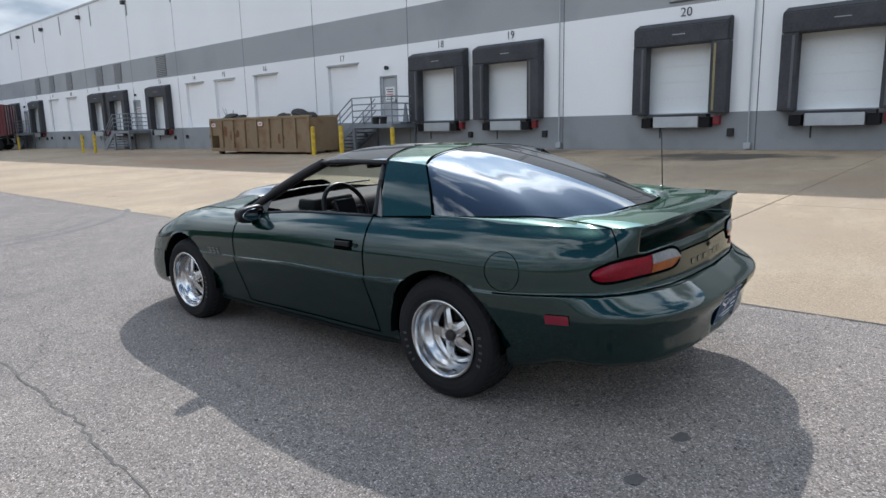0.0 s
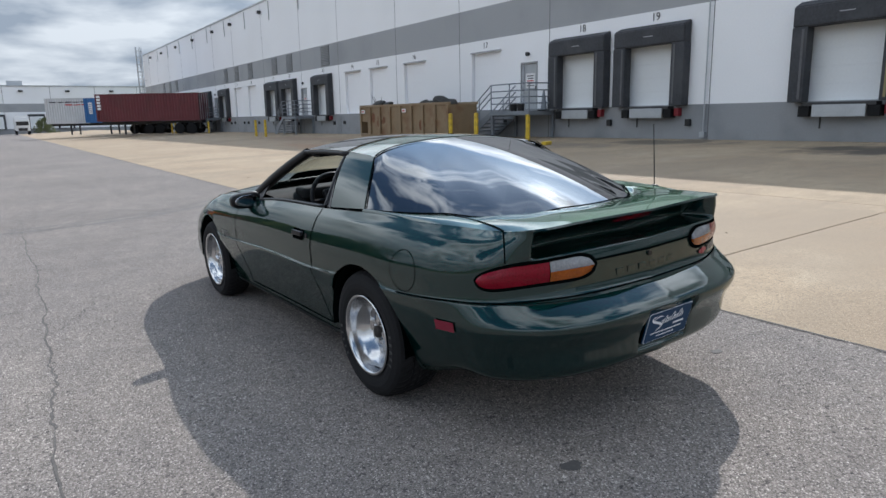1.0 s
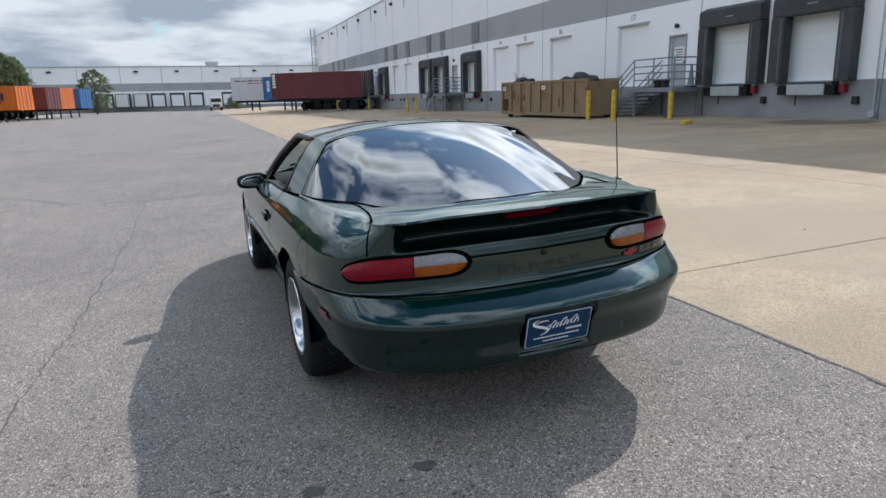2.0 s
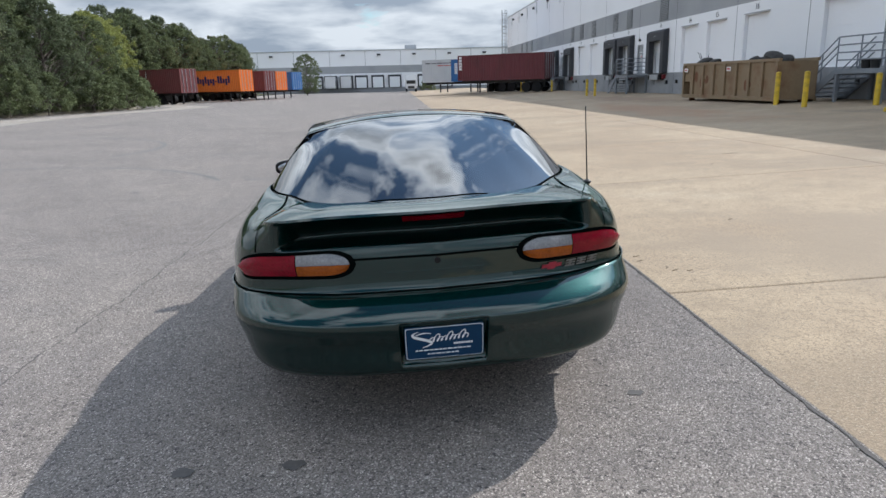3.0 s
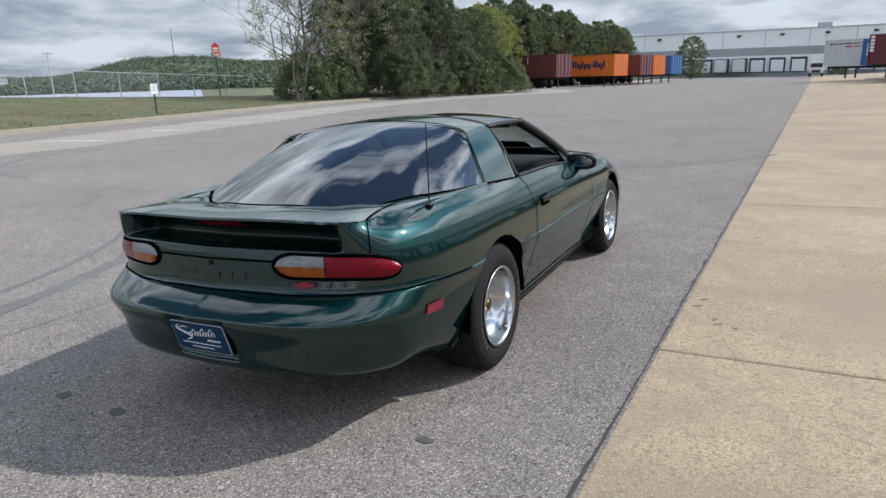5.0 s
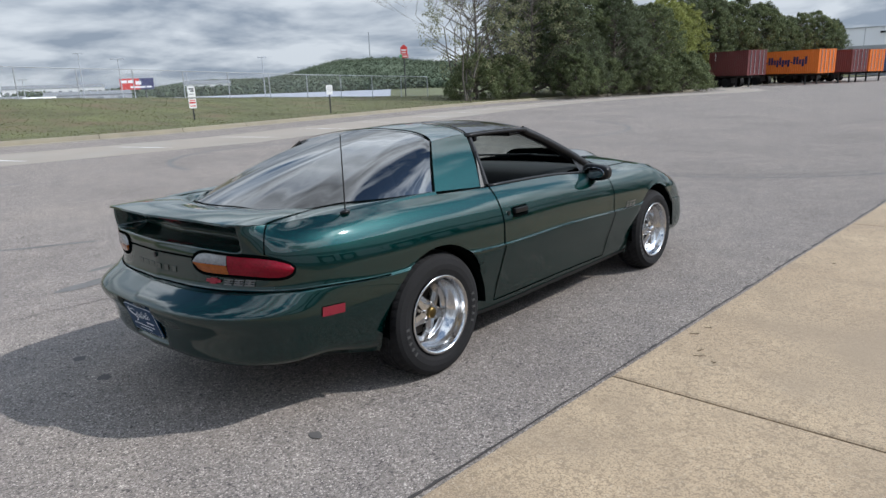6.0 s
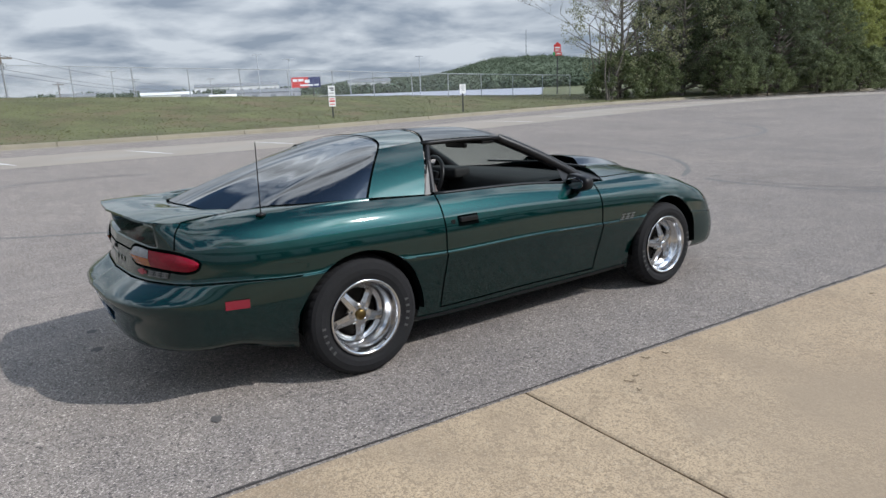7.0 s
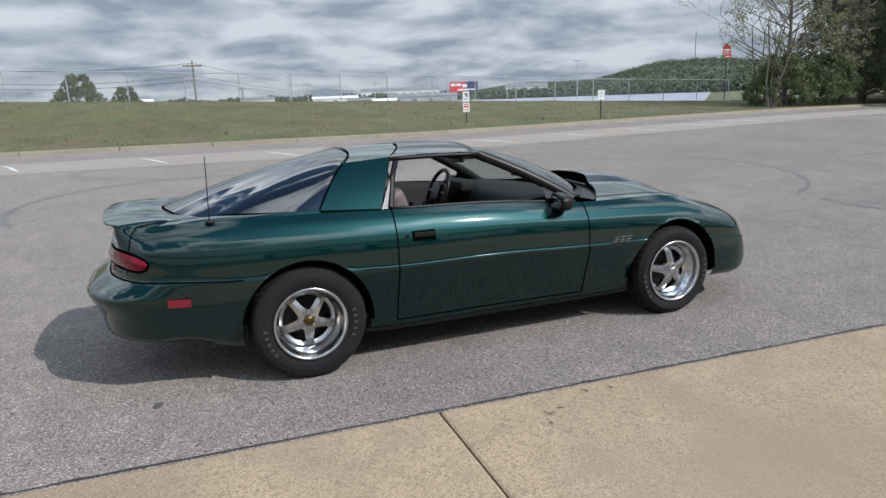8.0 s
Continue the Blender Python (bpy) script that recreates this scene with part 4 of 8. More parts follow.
def dumpster():
    """Roll-off container: sloped ribs on the sides, an end frame, rails and loose waste over the rim."""
    m = Matrix.Translation((13.1, 27.6, gz(13.1, 27.6))) @ Matrix.Rotation(radians(3.2), 4, "Z")
    d = thing("dumpster", m, "long tan roll-off waste container with rust patches", "dumpster")
    L, Wd, h0, h1 = 7.3, 1.5, 0.20, 1.56
    bm = bmesh.new()
    add_box(bm, (0, -L, h0), (0.06, -0.62, h1))
    add_box(bm, (0, -0.618, 0.86), (0.06, -0.10, h1))
    add_box(bm, (0, -0.098, h0), (0.06, 0, h1))
    add_box(bm, (0.062, -0.68, h0 + 0.062), (Wd - 0.062, -0.62, h1 - 0.02))
    add_box(bm, (Wd - 0.06, -L, h0), (Wd, 0, h1))
    add_box(bm, (0.062, -L, h0), (Wd - 0.062, -L + 0.06, h1))
    add_box(bm, (0.062, -0.06, h0), (Wd - 0.062, 0, h1))
    add_box(bm, (0.062, -L + 0.062, h0), (Wd - 0.062, -0.062, h0 + 0.06))
    part("body", bm, M["tan_steel"], d)
    for x in (-0.05, Wd - 0.07):
        part("top_rail", box((x, -L - 0.03, h1), (x + 0.12, 0.03, h1 + 0.11), 0.015), M["tan_steel"], d)
        part("bottom_rail", box((x, -L, h0 - 0.06), (x + 0.12, 0, h0 + 0.10), 0.015), M["tan_steel"], d)
    part("end_rail", box((0.072, -0.07, h1), (Wd - 0.072, 0.03, h1 + 0.11), 0.015), M["tan_steel"], d)
    for i in range(9):
        y = -0.06 - i * (L - 0.14) / 8
        part("rib", box((-0.075, y - 0.07, h0 + 0.10), (-0.002, y + 0.07, h1), 0.02), M["tan_steel"], d)
    for y0, z0, w, hh in ((-1.20, 0.85, 0.30, 0.45), (-1.75, 0.62, 0.45, 0.5), (-2.15, 0.75, 0.3, 0.35), (-5.3, 0.45, 0.5, 0.5)):
        bm = bmesh.new()
        ctr = bm.verts.new((-0.006, y0, z0 + hh / 2))
        ring = [bm.verts.new((-0.006, y0 + 0.5 * w * math.cos(a) * (1 + 0.5 * noise.noise((a, y0, 0))), z0 + hh / 2 + 0.5 * hh * math.sin(a) * (1 + 0.5 * noise.noise((a, y0, 4))))) for a in [k * math.pi / 9 for k in range(18)]]
        for k in range(18):
            bm.faces.new((ctr, ring[k], ring[(k + 1) % 18]))
        part("rust_patch", bm, M["rust"], d)
    for y, z in ((-0.35, 1.36), (-4.0, 1.36)):
        lb = part("label_plate", box((-0.084, y - 0.16, z - 0.08), (-0.076, y + 0.16, z + 0.08)), M["white_paint"], d, "small white sticker")
        part("print_bar", box((-0.088, y - 0.10, z - 0.03), (-0.085, y + 0.10, z + 0.03)), M["sign_red"], lb)
    for x in (0.25, Wd - 0.25):
        for y in (-0.4, -L + 0.4):
            part("roller", tube((x - 0.1, y, 0.10), (x + 0.1, y, 0.10), 0.10, seg=14), M["rust"], d)
    bm = bmesh.new()
    rr = random.Random(4)
    for k, (y, x, s) in enumerate(((-1.0, 0.45, 0.36), (-1.55, 0.6, 0.30), (-3.4, 0.8, 0.16), (-4.7, 0.6, 0.24), (-4.5, 1.0, 0.22), (-5.9, 0.7, 0.36), (-6.3, 0.9, 0.25))):
        mm = Matrix.Translation((x, y, 1.50 + 0.55 * s)) @ Euler((rr.uniform(-.3, .3), rr.uniform(-.3, .3), rr.uniform(-0.4, 0.4))).to_matrix().to_4x4() @ Matrix.Diagonal((s, s * 1.4, s * (0.45 if k < 2 else 0.75), 1))
        lump = bmesh.ops.create_icosphere(bm, subdivisions=2, radius=1.0, matrix=mm)
        for v in lump["verts"]:
            v.co += Vector((0.05, 0.05, 0.05)) * noise.noise(v.co * 4.0)
    add_box(bm, (0.07, -L + 0.07, 0.9), (Wd - 0.07, -0.69, 1.50))
    for a, b in (((0.5, -0.9, 1.4), (0.25, -0.7, 2.15)), ((0.5, -0.9, 1.4), (0.55, -1.15, 2.05)), ((0.42, -0.85, 1.75), (0.2, -1.0, 2.1))):
        add_tube(bm, a, b, 0.02, 0.008, 5)
    w = part("waste_heap", bm, M["debris"])
    w.matrix_world = m
    tagged(w, "heap of dark bagged waste and branches in the dumpster", "waste")


dumpster()


# ---- containers and trailers ----
def corrugated(lo, hi, axis, pitch=0.28, depth=0.045):
    """A corrugated steel side; the ridges stand upright along the long axis."""
    bm = bmesh.new()
    n = max(2, int(abs(hi[axis] - lo[axis]) / pitch))
    prev = None
    for i in range(n * 4 + 1):
        u = i / (n * 4)
        o = (0, depth, depth, 0)[i % 4]
        a = lo[axis] + (hi[axis] - lo[axis]) * u
        p = [0, 0, 0]
        p[axis] = a
        p[1 - axis] = lo[1 - axis] + (o if hi[1 - axis] >= lo[1 - axis] else -o)
        cur = (bm.verts.new((p[0], p[1], lo[2])), bm.verts.new((p[0], p[1], hi[2])))
        if prev:
            bm.faces.new((prev[0], cur[0], cur[1], prev[1]))
        prev = cur
    return bm


def container(m, length, mat, label, height=2.6, legs_near=False, marks=()):
    """A shipping container on a chassis; its door end looks towards -y. Origin on the ground at the middle of the near end."""
    c = thing("container_trailer", m, label, "container", "containers")
    w, z0 = 2.44, 1.25
    z1 = z0 + height
    body = part("body", box((-w / 2 + 0.07, 0.07, z0 + 0.05), (w / 2 - 0.07, length - 0.07, z1 - 0.06)), mat, c)
    part("side_panel", corrugated((-w / 2 + 0.065, 0.16, z0 + 0.14), (-w / 2 - 1, length - 0.16, z1 - 0.10), 1), mat, body)
    part("side_panel", corrugated((w / 2 - 0.065, 0.16, z0 + 0.14), (w / 2 + 1, length - 0.16, z1 - 0.10), 1), mat, body)
    bm = bmesh.new()
    for x in (-w / 2, w / 2 - 0.16):
        for y in (0, length - 0.16):
            add_box(bm, (x, y, z0), (x + 0.16, y + 0.16, z1))
    for x in (-w / 2 + 0.001, w / 2 - 0.101):
        add_box(bm, (x, 0.161, z0), (x + 0.10, length - 0.161, z0 + 0.15))
        add_box(bm, (x, 0.161, z1 - 0.11), (x + 0.10, length - 0.161, z1))
    for y in (0.001, length - 0.101):
        add_box(bm, (-w / 2 + 0.161, y, z0), (w / 2 - 0.161, y + 0.10, z0 + 0.15))
        add_box(bm, (-w / 2 + 0.161, y, z1 - 0.11), (w / 2 - 0.161, y + 0.10, z1))
    part("frame", bm, mat, c)
    for s in (-1, 1):
        leaf = part("door_leaf", box((min(0.015 * s, s * (w / 2 - 0.165)), 0.02, z0 + 0.152), (max(0.015 * s, s * (w / 2 - 0.165)), 0.075, z1 - 0.112)), mat, c)
        for k in (0.30, 0.80):
            part("lock_rod", tube((s * k, -0.01, z0 + 0.08), (s * k, -0.01, z1 - 0.05), 0.03, seg=6), M["galvanised"], leaf, "bare steel lock rod")
        for k in range(4):
            part("door_rib", box((min(s * 0.06, s * 1.0), -0.002, z0 + 0.45 + k * 0.5), (max(s * 0.06, s * 1.0), 0.018, z0 + 0.55 + k * 0.5)), mat, leaf)
    for mk in marks:
        part("mark_bar", box(mk[0], mk[1]), mk[2], c)
    wheel_y, leg_y = ((length - 1.3, length - 2.6), 1.9) if legs_near else ((0.9, 2.1), length - 2.6)
    for x in (-0.5, 0.4):
        part("chassis_beam", box((x, 0.1, z0 - 0.25), (x + 0.12, length - 0.1, z0 - 0.005)), M["dark_steel"], c)
    part("rear_bar", box((-1.1, 0.05, 0.45), (1.1, 0.15, 0.57)) if not legs_near else box((-1.1, length - 0.15, 0.45), (1.1, length - 0.05, 0.57)), M["dark_steel"], c)
    for x in (-0.9, 0.8):
        part("bar_arm", box((x, 0.06 if not legs_near else length - 0.14, 0.57), (x + 0.1, 0.14 if not legs_near else length - 0.06, z0 - 0.005)), M["dark_steel"], c)
        part("landing_leg", box((x, leg_y, 0.0), (x + 0.12, leg_y + 0.15, z0 - 0.005)), M["dark_steel"], c)
    for y in wheel_y:
        for x in (-1.12, 0.62):
            part("wheel", tube((x, y, 0.5), (x + 0.5, y, 0.5), 0.5, seg=20), M["rubber"], c)
        part("axle", tube((-0.9, y, 0.5), (0.9, y, 0.5), 0.07, seg=8), M["dark_steel"], c)
        part("hanger", box((-0.45, y - 0.15, 0.45), (0.45, y + 0.15, z0 - 0.26)), M["dark_steel"], c)
    return c


def bars(x, y0, z0, count, w, h, gap, mat, side=1, heights=(0.75, 1.0), drops=(0.0,)):
    """Plain bars standing for lettering on a side wall."""
    out = []
    for k in range(count):
        a = y0 + k * (w + gap)
        out.append(((min(x, x + 0.02 * side), a, z0 - h * drops[k % len(drops)]), (max(x, x + 0.02 * side), a + w, z0 + h * heights[k % len(heights)]), mat))
    return out


def vbars(x, y, z0, count, w, h, gap, mat, side=-1):
    return [((min(x, x + 0.02 * side), y, z0 + k * (h + gap)), (max(x, x + 0.02 * side), y + w, z0 + k * (h + gap) + h), mat) for k in range(count)]


def place(x, y, yaw):
    return Matrix.Translation((x, y, gz(x, y))) @ Matrix.Rotation(radians(yaw), 4, "Z")


# trailers parked at a slant beside the trees
SLANT = 62
container(place(-23.6, 73.6, SLANT), 6.06, M["maroon_far"], "faded maroon container on a chassis beside the trees", legs_near=True, marks=vbars(-1.2, 5.0, 2.9, 4, 0.12, 0.14, 0.06, M["white_paint"]))
container(place(-19.4, 83.1, SLANT), 12.2, M["orange"], "bright orange container on a chassis with dark lettering bars", legs_near=True, marks=bars(-1.2, 1.6, 2.3, 18, 0.30, 0.85, 0.12, M["sign_navy"], -1, (1.0, 0.62, 0.62, 1.0, 1.0, 0.35, 0.62, 0.62, 0.62), (0, 0.3, 0, 0, 0, -0.2, 0.3, 0, 0.3)))
container(place(-18.0, 91.1, SLANT), 12.2, M["maroon_far"], "faded maroon container on a chassis beside an orange one", legs_near=True)
container(place(-17.3, 96.1, SLANT), 12.2, M["orange"], "orange container partly hidden behind another", legs_near=True)
container(place(-16.0, 102.0, SLANT), 12.2, M["blue"], "blue container with a pale lower edge", legs_near=True)
# trailers slanted into the far docks
container(place(14.93, 65.01, 54), 10.1, M["maroon"], "long dark red container backed towards a dock", height=2.6, marks=vbars(-1.2, 9.6, 2.35, 5, 0.35, 0.22, 0.07, M["white_paint"]))
container(place(14.0, 75.0, 54), 9.0, M["blue"], "blue container backed towards a dock", marks=vbars(-1.2, 8.1, 2.2, 6, 0.4, 0.15, 0.06, M["white_paint"]))
container(place(13.1, 78.8, 54), 12.0, M["trailer_white"], "white box trailer with faint print bars", height=2.8,
          marks=bars(-1.2, 4.4, 3.55, 8, 0.75, 0.12, 0.15, M["letter"], -1) + bars(-1.2, 6.0, 3.25, 4, 0.8, 0.12, 0.15, M["sign_red"], -1))


# ---- the building across the end of the yard ----
def far_building():
    fb = thing("distant_warehouse", label="long white warehouse with a grey band and docks", category="warehouse")
    y, x0, x1, g = 172.0, -75.0, 60.0, -0.85
    top, z1, z2 = g + 10.1, g + 4.6, g + 6.4
    part("lower_wall", box((x0, y, g - 2), (x1, y + 40, z1)), M["wall_white"], fb)
    part("grey_band", box((x0, y - 0.01, z1 + 0.002), (x1, y + 40, z2)), M["wall_grey"], fb)
    part("upper_wall", box((x0, y, z2 + 0.002), (x1, y + 40, top)), M["wall_white"], fb)
    part("plinth", box((x0, y - 0.06, g - 2), (x1, y - 0.005, g + 1.0)), M["wall_grey_low"], fb)
    part("parapet_cap", box((x0 - 0.1, y - 0.15, top + 0.002), (x1 + 0.1, y + 40, top + 0.25)), M["galvanised"], fb)
    part("roof_unit", box((1.2, y + 6, top + 0.252), (4.2, y + 9, top + 1.5)), M["galvanised"], fb)
    part("roof_unit", box((-52, y + 6, top + 0.252), (-49, y + 9, top + 1.4)), M["galvanised"], fb)
    for x in range(-72, 60, 9):
        part("wall_joint", box((x - 0.05, y - 0.012, g), (x + 0.05, y - 0.002, top)), M["wall_grey"], fb)
        part("wall_lamp", box((x + 3, y - 0.5, top - 1.2), (x + 3.9, y - 0.005, top - 0.8), 0.05), M["dark_steel"], fb)
    for k, x in enumerate((-39.4, -35.0, -30.2, -25.9, -21.6, -17.9, -14.0, -10.2, -6.0, -1.7, 5.8, 11.5)):
        sl = part("dock_seal", box((x - 1.65, y - 0.5, g + 0.9), (x + 1.65, y - 0.065, g + 4.1), 0.05), M["seal"], fb)
        part("dock_door", box((x - 1.3, y - 0.56, g + 1.0), (x + 1.3, y - 0.505, g + 3.6)), M["door_white"], sl)
    for k, x in enumerate((-23.0, -17.9, -14.0)):
        part("trailer_back", box((x - 1.25, y - 3.0, g + 1.1), (x + 1.25, y - 0.57, g + 3.9), 0.05), M["trailer_white"], fb, "white trailer end at a dock")


far_building()


def truck(x, y):
    t = thing("white_truck", Matrix.Translation((x, y, gz(x, y))), "small white truck parked far up the yard", "truck")
    part("cab", box((-1.15, 0, 0.7), (1.15, 2.2, 2.7), 0.25), M["trailer_white"], t)
    part("windscreen", box((-0.95, -0.02, 1.7), (0.95, 0.02, 2.4)), M["black"], t)
    part("grille", box((-0.7, -0.05, 0.75), (0.7, 0.02, 1.25)), M["dark_steel"], t)
    part("box_body", box((-1.2, 2.3, 0.9), (1.2, 7.5, 3.4), 0.05), M["trailer_white"], t)
    for yy in (0.9, 5.8):
        for xx in (-1.15, 0.85):
            part("wheel", tube((xx, yy, 0.45), (xx + 0.3, yy, 0.45), 0.45, seg=16), M["rubber"], t)


truck(2.0, 140.0)



# ---- the verge: fence, signs, trees ----
def chain_link_material():
    m = bpy.data.materials.new("chain_link")
    m.use_nodes = True
    n, l = m.node_tree.nodes, m.node_tree.links
    b = n["Principled BSDF"]
    b.inputs["Base Color"].default_value = (0.30, 0.31, 0.32, 1)
    b.inputs["Metallic"].default_value = 0.5
    b.inputs["Roughness"].default_value = 0.5
    b.inputs["Alpha"].default_value = 0.16
    return m


CHAIN = chain_link_material()
fence = thing("chain_link_fence", label="galvanised chain-link fence along the crest of the bank", category="fence")
FY = [-44 + 3.05 * k for k in range(28)]


def fence_z(y):
    return verge_z(FENCE_X, y) - 0.05


for k, y in enumerate(FY):
    lean = 0.05 * noise.noise((k * 1.3, 0.5, 0))
    part("post", tube((FENCE_X, y, fence_z(y)), (FENCE_X + lean, y + lean, fence_z(y) + 1.67), 0.034, seg=8), M["galvanised"], fence)
for a, b in zip(FY[:-1], FY[1:]):
    part("top_rail", tube((FENCE_X, a, fence_z(a) + 1.70), (FENCE_X, b, fence_z(b) + 1.70), 0.024, seg=6), M["galvanised"], fence)
    from_lists("mesh_panel", [(FENCE_X + 0.05, a, fence_z(a)), (FENCE_X + 0.05, b, fence_z(b)), (FENCE_X + 0.05, b, fence_z(b) + 1.68), (FENCE_X + 0.05, a, fence_z(a) + 1.68)], [(0, 1, 2, 3)], CHAIN, fence)


def sign_post(x, y, plates, label):
    z = verge_z(x, y) - 0.02
    s = thing("sign_post", Matrix.Translation((x, y, z)) @ Matrix.Rotation(radians(-18), 4, "Z"), label, "sign", "verge signs")
    bm = box((-0.03, -0.03, 0), (0.03, 0.03, 1.45), 0.006)
    part("post", bm, M["dark_steel"], s)
    for z0, z1, w, mat, marks in plates:
        p = part("plate", box((0.034, -w / 2, z0), (0.042, w / 2, z1), 0.002), mat, s)
        for k, (u, v, hw, hh, mm) in enumerate(marks):
            part("print_bar", box((0.043, u - hw, v - hh), (0.046, u + hw, v + hh)), mm, p)


W_, R_, B_ = M["white_paint"], M["sign_red"], M["letter"]
sign_post(-25.0, 11.2, [(0.98, 1.45, 0.31, W_, [(0.0, 1.34, 0.10, 0.03, B_), (0.03, 1.25, 0.07, 0.03, B_), (0.0, 1.12, 0.10, 0.015, B_)]),
                         (0.52, 0.93, 0.31, W_, [(0.0, 0.86, 0.11, 0.02, R_), (0.0, 0.76, 0.12, 0.035, R_), (0.0, 0.62, 0.11, 0.02, R_)])], "thin dark post with two small white notice plates")
sign_post(-25.0, 18.5, [(0.95, 1.42, 0.33, W_, [(0.0, 1.32, 0.10, 0.012, B_), (0.0, 1.22, 0.11, 0.012, B_), (0.0, 1.12, 0.09, 0.012, B_)])], "thin dark post with one white notice plate")


def limb(bm, a, b, r0, r1, seg=6):
    add_tube(bm, a, b, r0, r1, seg)


def leaf_cloud(rng, centres, radii, per, size):
    """Small leaf blades in clumps, thicker towards each clump's shell and turned outwards and up."""
    verts, faces = [], []
    for c, r in zip(centres, radii):
        for _ in range(per):
            d = Vector((rng.gauss(0, 1), rng.gauss(0, 1), rng.gauss(0, 0.75))).normalized()
            p = c + d * r * rng.uniform(0.45, 1.05)
            n = (d * 0.9 + Vector((rng.gauss(0, 0.5), rng.gauss(0, 0.5), 0.45 + rng.gauss(0, 0.5)))).normalized()
            u = n.cross(Vector((rng.gauss(0, 1), rng.gauss(0, 1), rng.gauss(0, 1)))).normalized()
            w = n.cross(u)
            s = size * rng.uniform(0.6, 1.4)
            b = len(verts)
            verts += [tuple(p - u * s), tuple(p + w * s * 0.5), tuple(p + u * s), tuple(p - w * s * 0.5)]
            faces.append((b, b + 1, b + 2, b + 3))
    return verts, faces


def tree(name, seed, h, spread, shape, leaf, bark, clumps, per, size, bare=0.0):
    """A tree: tapered trunk with limbs and a crown of leaf clumps. shape gives the crown's half width at a share of its height."""
    rng = random.Random(seed)
    t = thing(name)
    bm = bmesh.new()
    pts = [Vector((0, 0, -0.3))]
    for k in range(1, 8):
        pts.append(Vector((rng.uniform(-0.06, 0.06) * k * 0.6, rng.uniform(-0.06, 0.06) * k * 0.6, h * 0.92 * k / 7)))
    r = 0.017 * h
    for k in range(7):
        limb(bm, pts[k], pts[k + 1], r * (1 - k / 7.6), r * (1 - (k + 1) / 7.6), 8)
    centres, radii = [], []
    for k in range(clumps):
        u = rng.uniform(0.06, 1.0) ** 0.85
        a = rng.uniform(0, 2 * math.pi)
        w = spread * shape(u) * (0.40 + 0.68 * math.sqrt(rng.random())) * (1 + 0.22 * noise.noise((3 * math.cos(a) + seed, 3 * math.sin(a), 4 * u)))
        z = h * u
        c = Vector((w * math.cos(a), w * math.sin(a), z + rng.uniform(-0.2, 0.2)))
        centres.append(c)
        radii.append(rng.uniform(0.28, 0.66) * (0.35 + 0.16 * spread) * (1.15 - 0.55 * u))
        if k % 3 == 0:
            zz = max(0.4, z - w * 0.55)
            limb(bm, Vector((0, 0, zz)), c, 0.018 * h * (1 - u * 0.8) * 0.5, 0.012, 5)
    part("trunk", bm, bark, t)
    v, f = leaf_cloud(rng, centres, radii, per, size)
    from_lists("crown", v, f, leaf, t)
    return t


def cone_shape(u):
    return (1 - u) ** 0.55 * min(1.0, 0.55 + u * 3.0) + 0.07


def oval_shape(u):
    return math.sqrt(max(0.02, 1 - (2 * u - 0.95) ** 2)) * 0.9 + 0.05


def bush_shape(u):
    return math.sqrt(max(0.05, 1 - u * u))


kinds = {
    "cedar_a": tree("cedar_tree", 11, 9.6, 3.4, cone_shape, M["leaf_dark"], M["bark"], 400, 78, 0.075),
    "cedar_b": tree("cedar_tree", 12, 8.6, 3.8, cone_shape, M["leaf_dark"], M["bark"], 400, 78, 0.075),
    "cedar_c": tree("cedar_tree", 13, 9.2, 3.3, oval_shape, M["leaf_mid"], M["bark"], 400, 78, 0.076),
    "elm": tree("elm_tree", 14, 8.2, 3.2, oval_shape, M["leaf_light"], M["bark"], 340, 78, 0.082),
    "olive": tree("hackberry_tree", 15, 9.8, 3.6, oval_shape, M["leaf_olive"], M["bark_pale"], 240, 44, 0.06),
    "shrub": tree("shrub", 16, 3.2, 2.2, bush_shape, M["leaf_mid"], M["bark"], 150, 100, 0.065),
}
